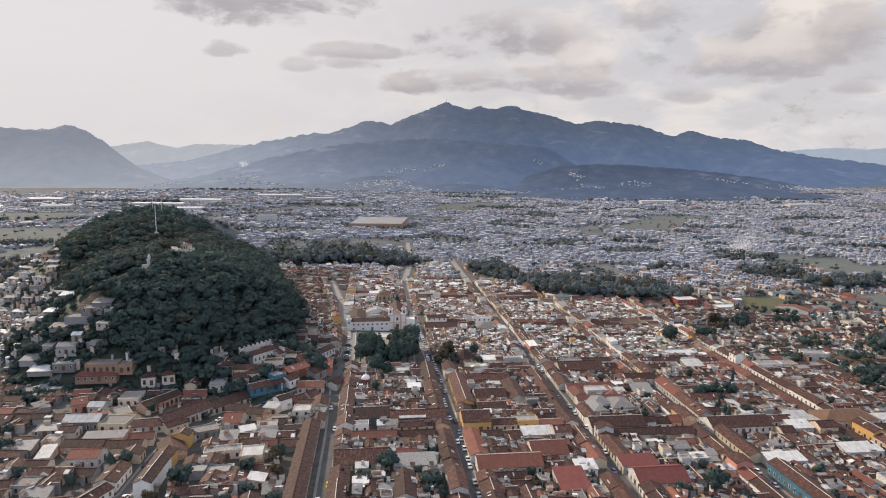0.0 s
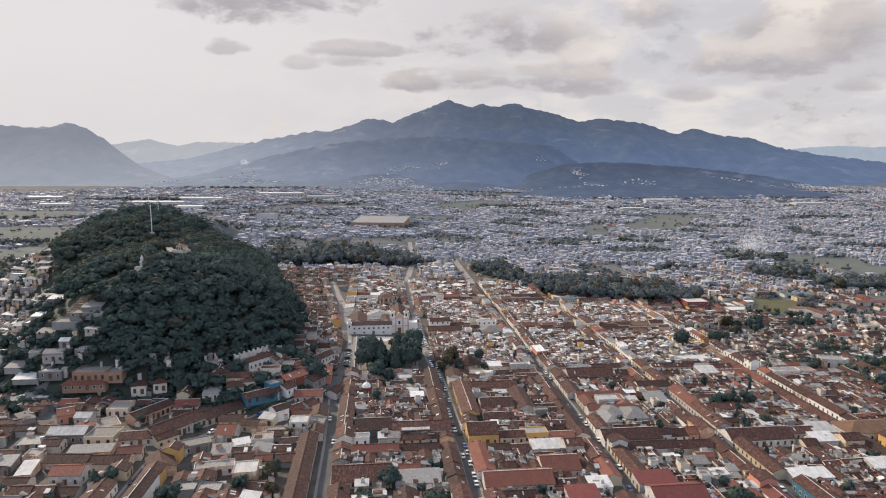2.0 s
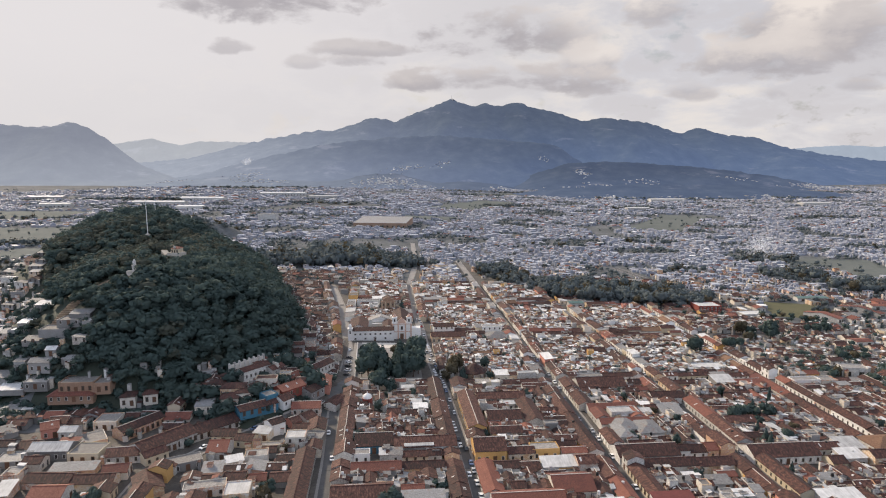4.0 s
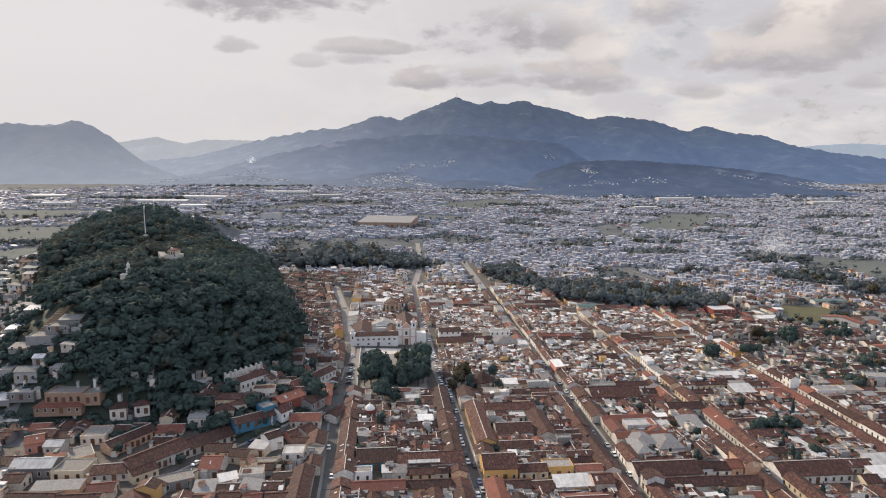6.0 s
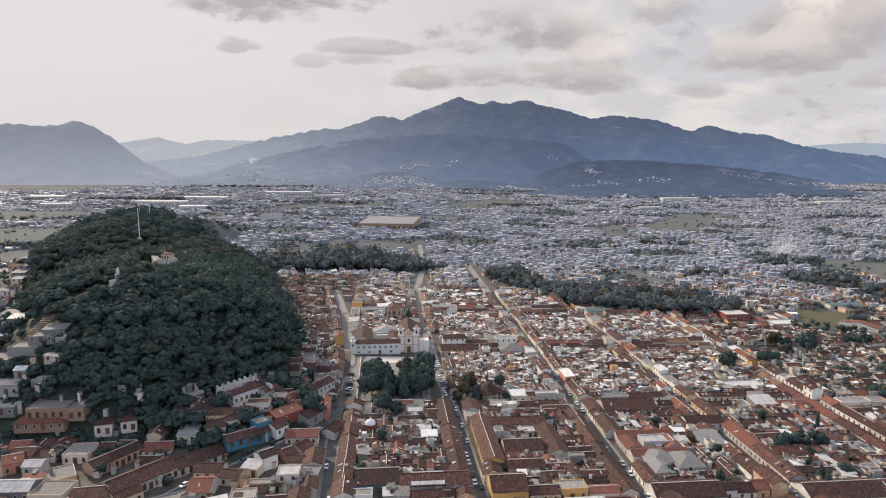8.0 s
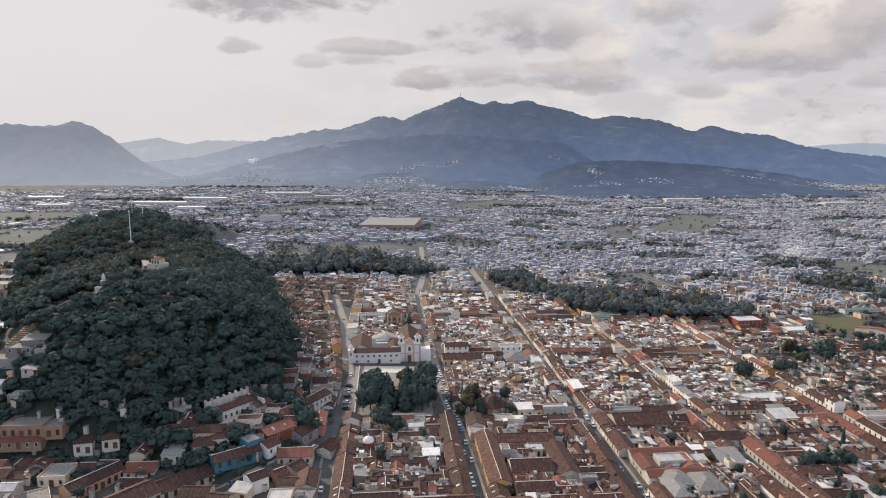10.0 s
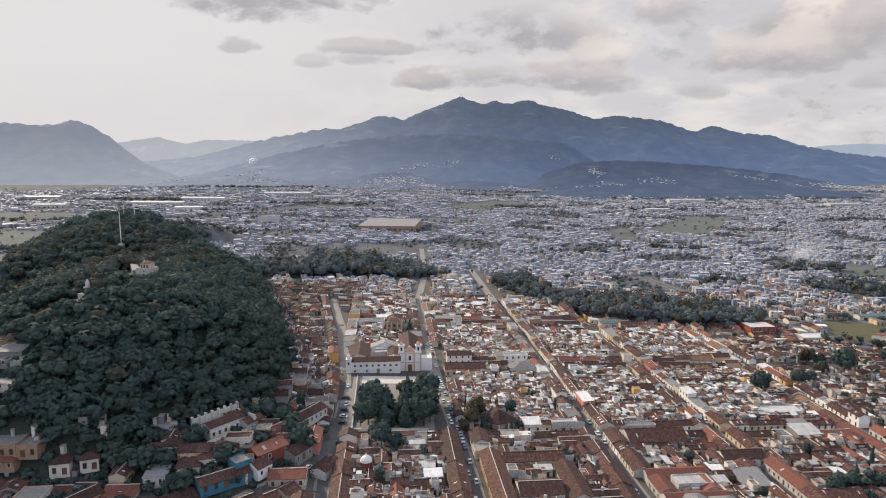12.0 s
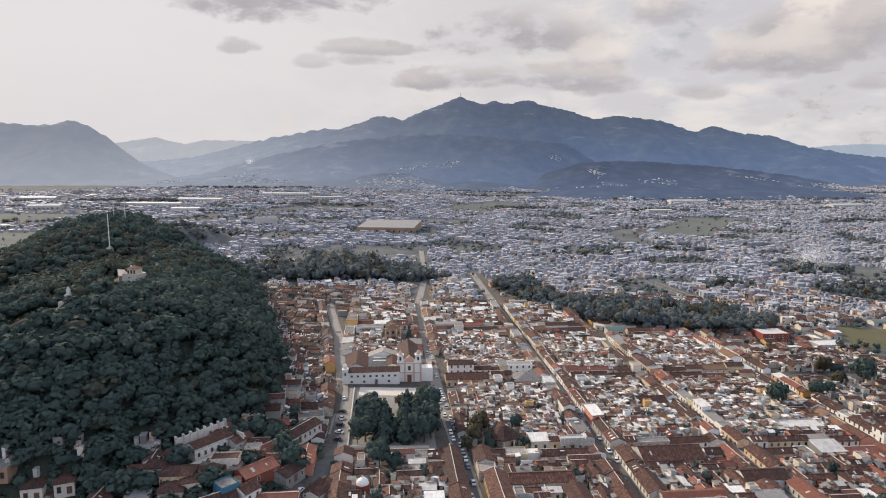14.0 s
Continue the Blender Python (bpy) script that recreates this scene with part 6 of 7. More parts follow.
def clutter():
    heap = Heap()
    r = random.Random(21)
    for p, q, a, b in list(TAKEN):
        x, y = at(p, q)
        if y > 560 or abs(a) > 14 or hill_z(x, y) > 24:
            continue
        for _ in range(r.choice([0, 1, 1, 2, 3, 4] if q < 150 else [2, 3, 3, 4, 5])):
            u, v = p + r.uniform(-1, 1) * (a + 1.0), q + r.uniform(-1, 1) * (b + 1.0)
            if street_gap(u, v) < 2.2 or not (q < 440):
                continue
            cx, cy = at(u, v)
            z = land(cx, cy)
            w, d, h = r.uniform(.9, 3.2), r.uniform(.9, 2.6), r.uniform(2.6, 4.6)
            wall, roof = shed(w, d, h, r.uniform(0.05, 0.3), .2, .08)
            deg = TURN + r.choice([0, 90, 180, 270])
            near_by = COUNT.setdefault("lean_to", 0) < 280 and q < 50 and -62 < p < 190
            wall_mat = r.choice([WALL_WHITE, WALL_GREY, WALL_MIX])
            if near_by:
                COUNT["lean_to"] += 1
                roof_mat = r.choice([SHEET, ZINC, ZINC, TILE, TILE, TILE, SLAB])
                root = new("lean_to")
                root.matrix_basis = pose(cx, cy, z, 0, 0, deg)
                part("wall", wall, wall_mat, root)
                part("roof", roof, roof_mat, root)
                tagged(root, f"small lean-to shed with {WORDS[roof_mat.name]} and {WORDS[wall_mat.name]}", "shed", "lean-tos between the houses")
                continue
            heap.put(wall_mat, turned(wall, cx, cy, z, deg))
            heap.put(r.choice([SHEET, ZINC, ZINC, TILE, TILE, TILE, TILE, TILE_RED, SLAB] if q < 150 else [SHEET, SHEET, SHEET, SLAB, TILE, TILE_RED, TILE_OCHRE]), turned(roof, cx, cy, z, deg))
    # bare party walls between the patios
    for p, q, a, b in list(TAKEN):
        if q > 300 or q < -50 or not -62 < p < 262 or a > 12:
            continue
        for _ in range(r.choice([0, 0, 0, 1] if q < 150 else [0, 0, 1, 1, 2])):
            u, v = p + r.uniform(-1, 1) * (a + .8), q + r.uniform(-1, 1) * (b + .8)
            if street_gap(u, v) < 2.4:
                continue
            cx, cy = at(u, v)
            run, h = r.uniform(1.5, 5.5), r.uniform(3.0, 4.8)
            heap.put(r.choice([WALL_WHITE, WALL_WHITE, LIMEWASH, WALL_MIX, WALL_GREY]), turned(box(-run / 2, -.12, -.5, run / 2, .12, h), cx, cy, land(cx, cy), TURN + r.choice([0, 0, 90])))
    heap.build("roof_clutter", "small lean-to roofs and sheds crowded between the houses", "sheds")


clutter()


def water_tanks():
    r = random.Random(4)
    body, lid = prism(circle(.62, 10), 0, 1.25, .96), prism(circle(.42, 8), 1.25, 1.45, .6)
    stand = join(box(-.6, -.6, -.9, -.45, .6, 0), box(.45, -.6, -.9, .6, .6, 0), box(-.6, -.15, -.12, .6, .15, 0))
    made = {}
    for m in (SHEET, RUBBER):
        root = new("water_tank")
        part("body", body, m, root)
        part("lid", lid, m, root)
        part("stand", stand, WALL_GREY, root)
        tagged(root, "white roof water tank on a low stand" if m is SHEET else "black roof water tank on a low stand", "water tank", "roof tanks")
        made[m] = root
    spots = [t for t in TAKEN if t[1] < 150 and -60 < t[0] < 190 and t[2] < 9]
    r.shuffle(spots)
    for k, (p, q, a, b) in enumerate(spots[:120]):
        x, y = at(p + r.uniform(-.4, .4) * a, q + r.uniform(-.4, .4) * b)
        m = pose(x, y, land(x, y) + 4.2)
        src = made[SHEET if r.random() < .5 else RUBBER]
        if k < 2:
            list(made.values())[k].matrix_basis = m
        else:
            copy_thing(src, m)


water_tanks()


def cars():
    """Small saloon cars parked and waiting along the streets."""
    r = random.Random(9)
    lower = [(-2.05, .35), (-2.1, .78), (-1.35, .95), (1.38, .98), (2.1, .82), (2.12, .35)]
    upper = [(-1.38, .94), (-.85, 1.44), (.75, 1.46), (1.4, .97)]

    def across(outline, w0):
        n = len(outline)
        vs = [(s * w0 * (1 - .12 * max(0, z - .95) / .5), y, z) for s in (-1, 1) for y, z in outline]
        return vs, [tuple(range(n))[::-1], tuple(range(n, 2 * n))] + [(i, (i + 1) % n, n + (i + 1) % n, n + i) for i in range(n)]

    roof = box(-.68, -.8, 1.43, .68, .7, 1.49)
    wheel = ([(c, a, b) for a, b, c in prism(circle(.31, 10), -.1, .1)[0]], prism(circle(.3, 10), 0, 1)[1])
    first, parked = [], []
    names = ("white", "grey", "black", "red", "yellow", "dark blue")
    for paint, word in zip(CAR_PAINT, names):
        root = new("car")
        part("body", across(lower, .86), paint, root)
        part("cabin_glass", across(upper, .80), GLASS, root, "dark car windows")
        part("roof", roof, paint, root)
        for a in (-.8, .8):
            for b in (-1.28, 1.3):
                part("wheel", wheel, RUBBER, root).matrix_basis = pose(a, b, .31)
        tagged(root, f"small {word} car on the street", "car", "cars on the streets")
        first.append([root, False])
    for k, gap_, share in ((0, 13, .4), (1, 3.4, .75), (2, 4.5, .65), (3, 12, .5), (4, 14, .5), (6, 13, .6)):
        name, line, wide = STREETS[k]
        for p, q, a in along(line, gap_):
            if q > (330 if k == 1 else 240) or q < -30 or r.random() > (share * .5 if q < 140 else share):
                continue
            off = r.choice([-1, 1, 1]) * (wide / 2 - 2.0) if k in (1, 2) else r.choice([-1.3, 1.3])
            if any(abs(q - o[0]) < 5.2 and o[1] == (off > 0) and o[2] == k for o in parked):
                continue
            parked.append((q, off > 0, k))
            x, y = at(p + math.sin(a) * off + r.uniform(-.1, .1), q - math.cos(a) * off)
            c = r.choices(range(6), (6, 3, 2, .4, .12, .8))[0]
            m = pose(x, y, land(x, y) + 0.07 + 0.012 * k, 0, 0, math.degrees(a) - 90 + TURN + r.choice([0, 180]))
            if first[c][1]:
                copy_thing(first[c][0], m)
            else:
                first[c][0].matrix_basis, first[c][1] = m, True
    for i in range(5):
        x, y = -54.5 - .1 * 8 * i * .9, 398 + 8 * i
        copy_thing(first[r.choice([0, 0, 1, 2])][0], pose(x, y, land(x, y) + .17, 0, 0, 70))
    for root, used in first:
        if not used:
            x, y = at(-58.5, 12)
            root.matrix_basis = pose(x, y, land(x, y) + .07, 0, 0, TURN)


cars()

# ---- the valley: far districts ----
WOODS = [    # stands of trees: x, y, half width, half depth, bearing, height
    (-150, 790, 62, 38, 12, 23), (-75, 795, 52, 32, -8, 19), (-122, 860, 42, 24, 0, 22), (-20, 800, 20, 14, 0, 12), (172, 640, 66, 30, 4, 20), (130, 652, 26, 22, 0, 21), (205, 622, 34, 22, 8, 21), (225, 618, 30, 18, 0, 17), (70, 740, 22, 55, 6, 14), (95, 690, 18, 40, 8, 13),
    (440, 880, 40, 14, 0, 14), (415, 770, 38, 26, -6, 16), (455, 690, 45, 22, 0, 16), (285, 452, 14, 12, -10, 11), (296, 470, 12, 10, 0, 9), (300, 800, 26, 12, 0, 12), (280, 382, 20, 48, -10, 13), (350, 440, 40, 30, 0, 12), (245, 436, 12, 26, -20, 9),
    (-354, 1005, 40, 32, 0, 11), (-322, 1090, 30, 14, 0, 12), (-440, 640, 60, 40, 10, 9), (-520, 720, 90, 30, 5, 9), (-400, 820, 60, 24, 0, 9), (-600, 900, 90, 16, 8, 12), (-700, 1250, 160, 14, 3, 12), (340, 1050, 40, 14, 0, 12), (180, 1000, 40, 12, 0, 11),
    (560, 1750, 90, 22, -6, 13), (200, 1780, 100, 24, 0, 12), (900, 1500, 80, 18, 0, 12), (1100, 1200, 70, 18, 0, 12), (700, 1000, 40, 18, 0, 12), (-300, 1700, 140, 20, 0, 12),
    (-800, 1800, 180, 26, 0, 13), (150, 2250, 90, 20, 8, 12), (620, 2150, 110, 24, -6, 13), (1250, 2200, 120, 26, 4, 13), (60, 1180, 40, 10, 0, 9),
    (700, 2420, 160, 30, 3, 9), (1200, 2330, 140, 30, -3, 9), (850, 2150, 120, 18, 5, 10),
    (-700, 2500, 260, 24, 0, 11), (230, 2470, 240, 24, 0, 11), (1500, 2560, 220, 30, 0, 12), (285, 1500, 40, 12, 0, 11), (-480, 1500, 90, 14, 0, 11), (300, 560, 26, 10, -20, 9), (360, 585, 26, 9, -10, 9), (470, 590, 22, 12, 0, 13),
]


def within(x, y, cx, cy, a, b, deg):
    c, s = math.cos(radians(deg)), math.sin(radians(deg))
    u, v = (x - cx) * c + (y - cy) * s, -(x - cx) * s + (y - cy) * c
    return abs(u) < a and abs(v) < b


for cx, cy, a, b, deg in FIELDS[:OPEN_FIELDS]:
    c, s = math.cos(radians(deg)), math.sin(radians(deg))
    pts = []
    for u, v in ((-a, -b), (0, -b), (a, -b), (-a, 0), (0, 0), (a, 0), (-a, b), (0, b), (a, b)):
        x, y = cx + c * u - s * v, cy + s * u + c * v
        pts.append((x, y, land(x, y) + 0.25))
    tagged(part("field", (pts, [(0, 1, 4, 3), (1, 2, 5, 4), (3, 4, 7, 6), (4, 5, 8, 7)]), LAWN if (cx, cy) == (325, 600) else FIELD), "dry grass field between the districts", "field", kind="structure")

FAR, FAR_TREES = Heap(), []


def far_city():
    r = random.Random(5)
    y = 575.0
    while y < 3050:
        cell = 5.8 if y < 1000 else (7.6 if y < 1700 else 10.5)
        wide = 0.76 * y + 60
        x = -wide
        while x < wide:
            px, py = x + r.uniform(-.35, .35) * cell, y + r.uniform(-.35, .35) * cell + 0.05 * x
            x += cell * r.uniform(0.85, 1.2)
            p, q = pq(px, py)
            bare = noise.noise(Vector((px * 0.004, py * 0.004, 1.7)))
            limit = 0.5 if px > -150 else 0.34
            edge = 2420 + 420 * noise.noise(Vector((px * 0.0016, 3.0, 0.0))) + (380 if px > 1250 else (-260 if px < -600 else 0))
            if bare > limit or py > edge and r.random() < (py - edge) / 260 or (px < -250 and r.random() < 0.2):
                continue
            if (q < 452 and -90 < p < 200) or (q < 365 and p < 300) or q < 345 and p > 300 and r.random() < 0.8:
                continue
            if hill_z(px, py) > 1.5 or knoll_z(px, py) > 2 or (px < -90 and q < 500 and p > -190) or (px < -150 and py < 600 and p > -430):
                continue
            # streets between the blocks, bent from district to district
            bend = 55 * noise.noise(Vector((px * 0.0028, py * 0.0028, 6.0)))
            if (px + 0.09 * py + bend) / 57 % 1 < 0.11 or (py - 0.05 * px + bend) / (54 if y < 1500 else 78) % 1 < 0.10:
                continue
            if py < 1100 and street_gap(p, q) < 6:
                continue
            if any(within(px, py, *f) for f in FIELDS) or any(within(px, py, *w[:5]) for w in WOODS):
                continue
            if noise.noise(Vector((px * 0.017, py * 0.017, 4.4))) > 0.27 or (px < -300 and py < 900 and r.random() < 0.4):
                if r.random() < 0.34:
                    FAR_TREES.append((px, py, land(px, py), r.uniform(4, 9), r.uniform(6, 11)))
                continue
            size = r.choice([.42, .55, .65, .75, .85, 1.0, 1.4])
            w, d = cell * size * r.uniform(0.7, 1.3), cell * size * r.uniform(0.6, 1.1)
            h = r.choice([1.9, 2.2, 2.4, 2.6, 2.8, 3.2, 4.4, 5.2]) if y < 1800 else r.choice([2.2, 2.6, 3.0, 4.6])
            deg = TURN + 40 * noise.noise(Vector((px * 0.002, py * 0.002, 9.0))) + r.uniform(-4, 4)
            z = land(px, py)
            # towards the distance the hazed wall and roof colours take over
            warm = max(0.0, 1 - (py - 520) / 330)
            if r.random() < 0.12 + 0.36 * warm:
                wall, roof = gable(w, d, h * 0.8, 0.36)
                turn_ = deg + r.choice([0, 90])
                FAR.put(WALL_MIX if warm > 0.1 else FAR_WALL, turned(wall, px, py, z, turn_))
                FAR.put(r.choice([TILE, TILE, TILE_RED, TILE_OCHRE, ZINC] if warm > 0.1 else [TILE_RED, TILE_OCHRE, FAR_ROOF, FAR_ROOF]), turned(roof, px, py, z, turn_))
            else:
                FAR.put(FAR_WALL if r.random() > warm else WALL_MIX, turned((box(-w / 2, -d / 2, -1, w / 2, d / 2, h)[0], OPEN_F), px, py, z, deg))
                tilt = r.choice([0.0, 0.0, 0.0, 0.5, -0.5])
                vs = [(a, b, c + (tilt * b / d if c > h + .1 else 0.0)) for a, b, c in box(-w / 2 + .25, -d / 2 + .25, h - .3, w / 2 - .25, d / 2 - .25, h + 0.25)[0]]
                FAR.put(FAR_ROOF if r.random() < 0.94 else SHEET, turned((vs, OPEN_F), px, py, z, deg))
                if r.random() < 0.25 and y < 1300:
                    a, b = w * r.uniform(.15, .3), d * r.uniform(.15, .3)
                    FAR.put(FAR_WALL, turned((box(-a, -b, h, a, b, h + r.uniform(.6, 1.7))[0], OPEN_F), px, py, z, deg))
            if y < 760:
                for k in range(max(1, int(w / 3.2))):
                    u = (k + .5) * 3.2 - w / 2
                    for fz in range(1 + int(h > 5)):
                        FAR.put(DARK, turned((box(u - .55, -d / 2 - .05, 1 + 3 * fz, u + .55, -d / 2 + .05, 2.3 + 3 * fz)[0], [(0, 1, 5, 4)]), px, py, z, deg))
        y += cell


far_city()
FAR.build("far_districts", "pale concrete houses of the far districts across the valley", "houses")


def stands():
    r = np.random.RandomState(3)
    for x, y, a, b, deg, h in WOODS:
        c, s = math.cos(radians(deg)), math.sin(radians(deg))
        step = 6.5 if y < 1000 else (9 if y < 1500 else 14)
        n = max(6, int(4 * a * b / step ** 2))
        out = []
        for _ in range(n):
            u, v = r.uniform(-a, a), r.uniform(-b, b)
            if (u / a) ** 2 + (v / b) ** 2 > 1.15:
                continue
            px, py = x + c * u - s * v, y + s * u + c * v
            k = r.uniform(.45, .8) + .5 * max(0.0, noise.noise(Vector((px * .045, py * .045, 2.2))) + .25)
            out.append((px, py, land(px, py), h * k, max(step * 1.2, h * k * .95) * r.uniform(.85, 1.2)))
        # far stands get the leaves with haze in their colour
        for k, (name, leaf, word) in enumerate((("woods", LEAF_HAZED if y > 560 else LEAF, "dark stand of trees between the districts"), ("woods_dry", LEAF_DRY, "olive and yellowing trees in a stand between the districts"))):
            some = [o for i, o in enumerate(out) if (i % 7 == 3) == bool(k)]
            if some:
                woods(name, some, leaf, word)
    out = []
    for _ in range(1700):
        y = 620 + 1700 * r.uniform() ** 0.8
        x = (r.uniform(-.75, .75) if r.uniform() < .6 else r.uniform(.1, .75)) * y
        if hill_z(x, y) < 1 and (x > -150 or y > 720):
            out.append((x, y, land(x, y), r.uniform(4, 9), r.uniform(5, 10)))
    woods("scattered_trees", out + FAR_TREES, LEAF_HAZED, "single trees among the far houses", ("broad",))


stands()


def hill_forest():
    r = np.random.RandomState(8)
    out, dry = [], []
    spots = []
    for x in np.arange(-420, -50, 5.0):
        for y in np.arange(310, 705, 5.0):
            spots.append((x + r.uniform(-2.2, 2.2), y + r.uniform(-2.2, 2.2)))
            # closer on the steep flank above the town
            steep = (hill_z(x, y + 3) - hill_z(x, y - 3)) / 6
            if y < 480 and r.uniform() < 1.1 * steep:
                spots.append((x + r.uniform(-2.6, 2.6), y + 2.6 + r.uniform(-1.5, 1.5)))
    for x, y in spots:
        hz = hill_z(x, y)
        if hz < 1.2 or r.uniform() > hz / 3:
            continue
        # the far foot, turned away from the town, stays bare
        if y > 735 and x > -420:
            continue
        p, q = pq(x, y)
        if taken(p, q, 1.5, 1.5):
            continue
        if math.hypot(x + 191.5, y - 498) < 13 or math.hypot(x + 188, y - 422) < 9 or math.hypot(x + 252, y - 585) < 9 or abs(x + 198 + (y - 497) * 0.575) < 5 and 495 < y < 520:
            continue
        if abs(x + 200 - (y - 400) * 0.27) < 4 and 368 < y < 424:
            continue
        if west_slope(x, y) and r.uniform() < 0.35:
            continue
        h = r.choice([6.5, 8, 9, 10, 11, 13]) * r.uniform(.9, 1.1)
        if math.hypot(x + 255, y - 590) < 45 and y < 590:
            h *= 0.75
        if (abs(x + 191) < 13 and 455 < y < 490) or (abs(x + 200 + (y - 490) * 0.575) < 9 and 490 < y < 515) or (abs(x + 186) < 9 and 395 < y < 425):
            h *= 0.5
        if west_slope(x, y):
            h *= 0.6
        if y > 655:
            h *= 1.25
        (dry if r.uniform() < (0.55 if x < -178 and y > 440 and y < 640 else 0.04) else out).append((x, y, land(x, y) - .5, h * 0.92, h * r.uniform(.95, 1.25) + 1.5))
    for x in np.arange(-300, -60, 3.6):
        for y in np.arange(312, 440, 3.6):
            px, py = x + r.uniform(-1.5, 1.5), y + r.uniform(-1.5, 1.5)
            p, q = pq(px, py)
            if (.1 < hill_z(px, py) < 14 or -178 < p < -112 and 98 < q < 136) and p < -98 and not taken(*pq(px, py), .2, .2) and street_gap(*pq(px, py)) > 2 and r.uniform() < .85:
                bush = r.uniform(2.5, 6)
                out.append((px, py, land(px, py) - .6, bush, bush * 1.3))
    for k in range(22):
        x, y = -292 + 62 * r.uniform(), 628 + 60 * r.uniform()
        h = r.uniform(10, 15)
        if math.hypot(x + 252, y - 585) > 9:
            out.append((x, y, land(x, y) - .5, h, h * r.uniform(.6, .85)))
    woods("hill_forest", out, LEAF, "dense dark forest over the hill", near_to=455)
    woods("hill_forest_dry", dry, LEAF_OLIVE, "olive-brown trees in the hill forest")


hill_forest()


# ---- small things ----


def dome():
    x, y = at(*pq(-37.5, 352))
    root = new("dome")
    root.matrix_basis = pose(x, y, land(x, y))
    part("drum", join(prism(circle(2.6, 12), -.5, 4.6), prism(circle(2.8, 12), 4.6, 4.9)), WALL_RED, root, "dark red drum")
    rings = [(2.5, 4.9), (2.3, 5.8), (1.7, 6.6), (.9, 7.1), (.3, 7.3)]
    part("cupola", join(*[prism(circle(a, 12), z0, z1, b / a) for (a, z0), (b, z1) in zip(rings, rings[1:])]), LIMEWASH, root, "white cupola")
    part("lantern", prism(circle(.35, 8), 7.2, 8.3, .5), LIMEWASH, root)
    tagged(root, "small white cupola on a red drum among the roofs", "dome")


dome()


def masts():
    for x, y, tall in ((-288, 668, 24), (-281, 673, 22)):
        root = new("radio_mast")
        root.matrix_basis = pose(x, y, land(x, y))
        part("pole", prism(circle(.28, 6), -.3, tall, .5), STEEL, root)
        for k in range(4):
            part("antenna", box(-.9, -.08, tall - 2 - 2.2 * k, .9, .08, tall - 1.7 - 2.2 * k), STEEL, root)
        tagged(root, "thin grey radio mast on the hilltop", "mast")
    root = new("mountain_mast")
    root.matrix_basis = pose(97, 4395, 500)
    part("pole", prism(circle(1.6, 6), -20, 30, .4), ASPHALT, root)
    part("cabin", box(6, -4, -14, 15, 4, 4), ASPHALT, root)
    tagged(root, "dark transmitter mast on the mountain top", "mast")


masts()


def smoke(x, y, z, size, lean, seed):
    """A thin drifting plume: many small pale flecks, loose enough to see through."""
    r = np.random.RandomState(seed)
    n = 5000
    t = r.uniform(size=n) ** .8
    mid = np.stack([lean * size * t + r.normal(size=n) * size * (.16 + .20 * t), r.normal(size=n) * size * (.12 + .2 * t), size * (.02 + .62 * t) + r.normal(size=n) * size * .14], axis=1)
    mid[:, 2] = np.maximum(mid[:, 2], .5)
    a = r.normal(size=(n, 3))
    a /= np.linalg.norm(a, axis=1)[:, None]
    b = np.cross(a, r.normal(size=(n, 3)))
    b /= np.linalg.norm(b, axis=1)[:, None]
    s = r.uniform(.10, .22, n)[:, None] * size / 22
    m = bpy.data.materials.new("smoke")
    m.use_nodes = True
    tree_ = m.node_tree
    tree_.nodes.clear()
    add, math_, mix, ramp = node_kit(tree_)
    body = add("ShaderNodeMixShader", {0: 0.5, 1: add("ShaderNodeBsdfDiffuse", {0: (0.92, 0.93, 0.95, 1)}).outputs[0], 2: add("ShaderNodeBsdfTranslucent", {0: (0.95, 0.96, 0.98, 1)}).outputs[0]})
    tree_.links.new(body.outputs[0], add("ShaderNodeOutputMaterial").inputs[0])
    quads = np.stack([mid + a * s, mid + b * s, mid - a * s, mid - b * s], axis=1).reshape(-1, 3)
    ob = new("smoke_plume", quad_mesh("smoke_plume", quads, m))
    ob.matrix_basis = pose(x, y, z)
    tagged(ob, "thin pale smoke drifting over the far houses", "smoke", kind="stuff")


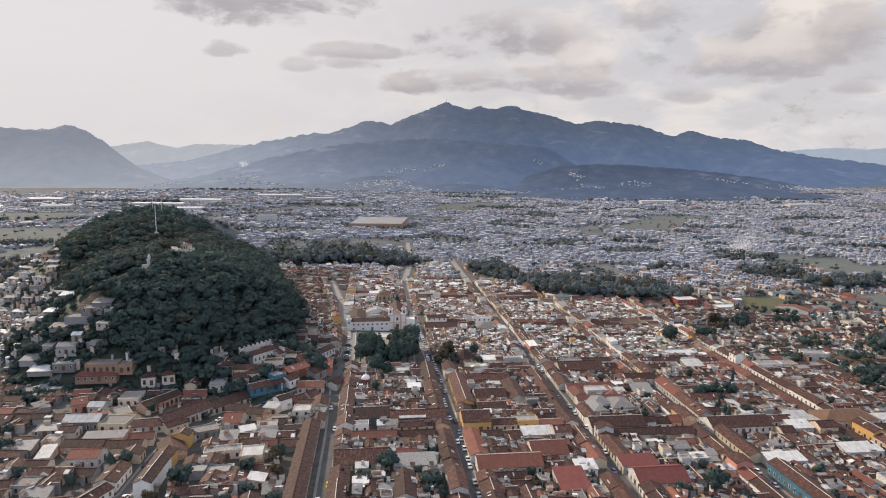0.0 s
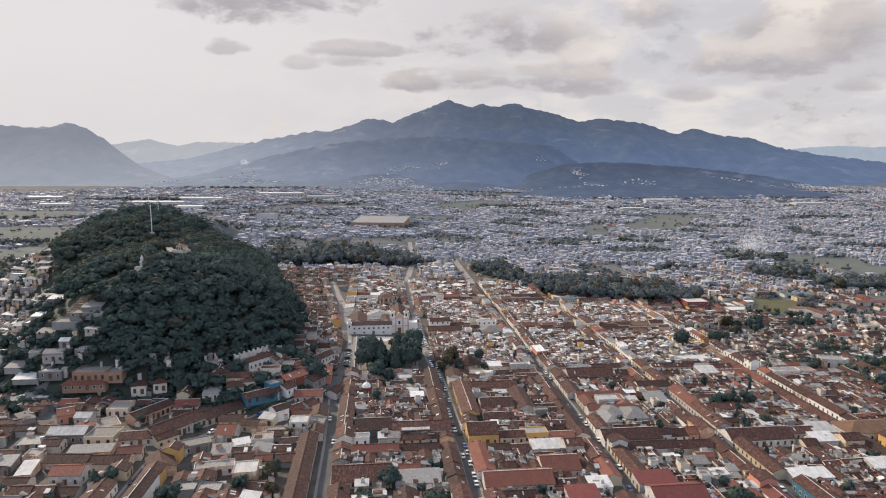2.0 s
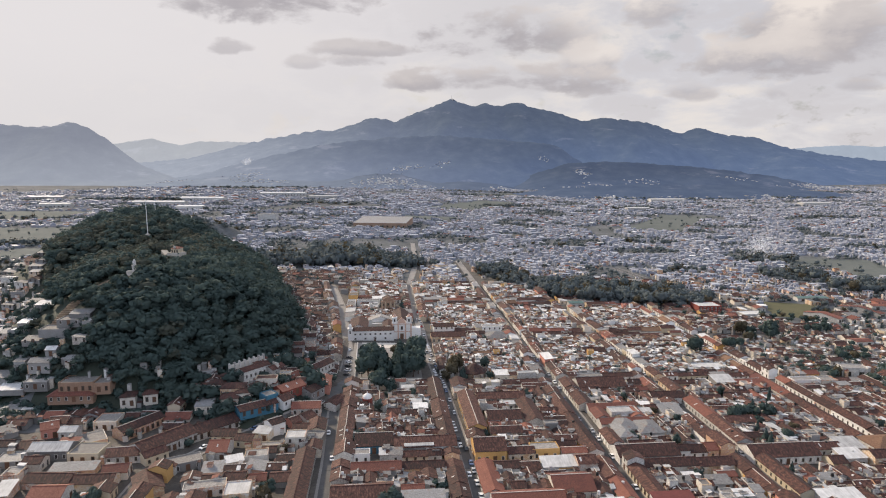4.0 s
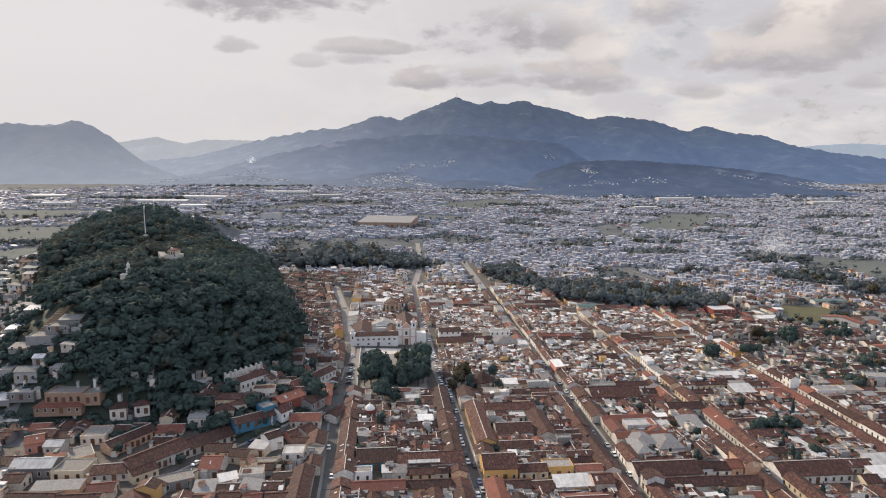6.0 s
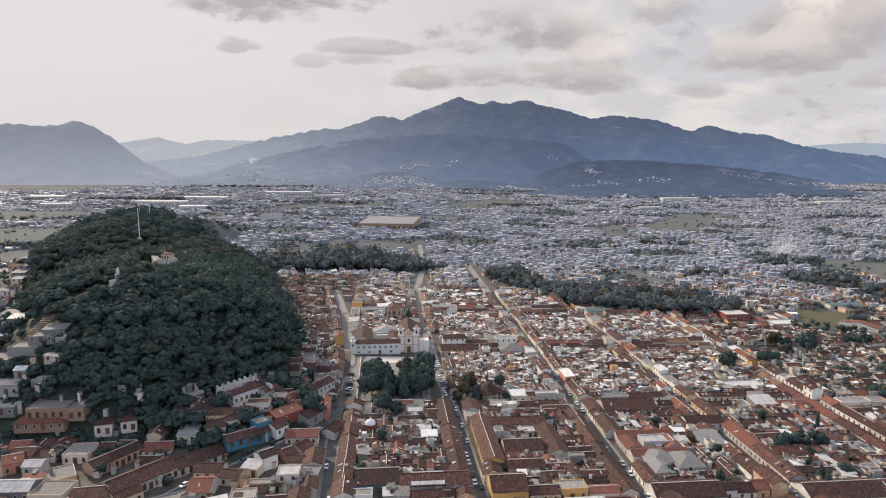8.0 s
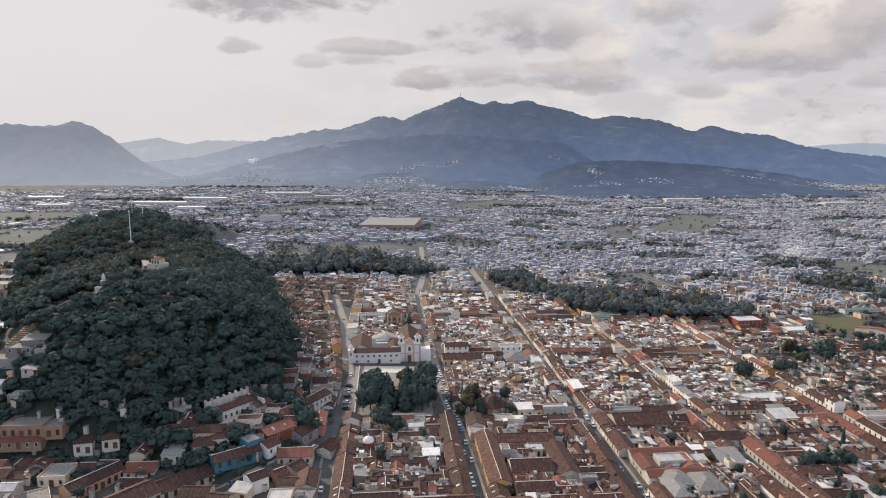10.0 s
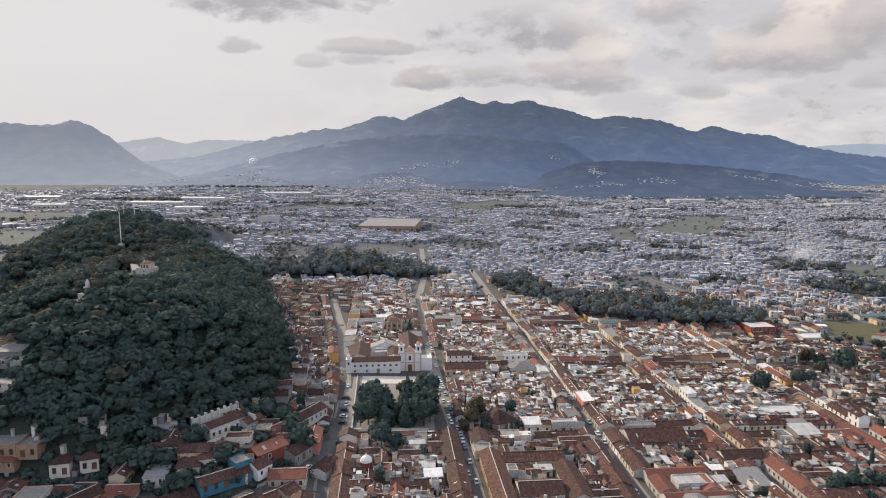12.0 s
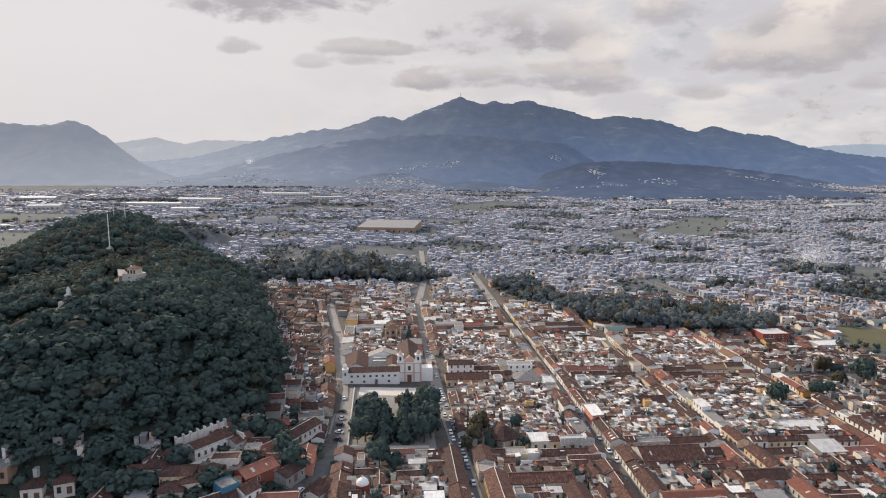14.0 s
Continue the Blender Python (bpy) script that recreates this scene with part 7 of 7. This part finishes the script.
smoke(432, 900, -5, 36, 0.45, 3)
smoke(-862, 2960, 92, 34, 0.3, 7)


SLOPES = [   # hamlets on the far slopes: x, y, half width, half depth, houses
    (-210, 2640, 130, 90, 230), (-60, 2600, 70, 40, 50), (660, 2700, 150, 90, 110), (650, 2940, 40, 60, 40), (1130, 2640, 90, 50, 80), (1750, 2850, 190, 110, 220),
    (-900, 3080, 90, 110, 60), (-740, 2720, 120, 60, 70), (-150, 3180, 110, 30, 45), (30, 3230, 50, 20, 18), (540, 3330, 50, 20, 18), (300, 2680, 90, 60, 60), (-1150, 2750, 130, 70, 60),
    (850, 2120, 150, 50, 70), (560, 2170, 70, 40, 40), (1150, 2200, 90, 40, 40), (900, 2830, 120, 50, 26), (1320, 2900, 90, 40, 20),
]


def foothill_houses():
    """Houses scattered on the lower slopes of the range, with haze put into their pale colours."""
    r = random.Random(12)
    heap = Heap()
    sheets = []
    for name in ("backdrop_mountain", "backdrop_front_ridge", "backdrop_foothill", "backdrop_rise", "backdrop_spur"):
        me = bpy.data.objects[name].data
        sheets.append(BVHTree.FromPolygons([v.co.copy() for v in me.vertices], [tuple(p.vertices) for p in me.polygons]))
    for x, y, a, b, n in SLOPES:
        for _ in range(n):
            cx, cy = x + r.gauss(0, .5) * a, y + r.gauss(0, .5) * b
            hits = [h[0].z for h in (t.ray_cast(Vector((cx, cy, 900)), Vector((0, 0, -1))) for t in sheets) if h[0]]
            z = max(hits + [land(cx, cy)])
            w, d, h = r.uniform(4, 10), r.uniform(6, 10), r.uniform(.8, 2.0)
            deg = r.uniform(-25, 25)
            # whitewash and hazed tones lighten the houses in place of haze
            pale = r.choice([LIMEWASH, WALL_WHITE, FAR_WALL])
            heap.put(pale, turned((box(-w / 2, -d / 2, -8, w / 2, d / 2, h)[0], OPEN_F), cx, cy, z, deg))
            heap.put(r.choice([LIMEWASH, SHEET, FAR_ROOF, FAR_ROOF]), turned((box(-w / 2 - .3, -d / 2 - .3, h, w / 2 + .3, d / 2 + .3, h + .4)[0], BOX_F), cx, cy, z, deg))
    heap.build("foothill_houses", "small pale houses scattered on the far slopes", "houses")


foothill_houses()
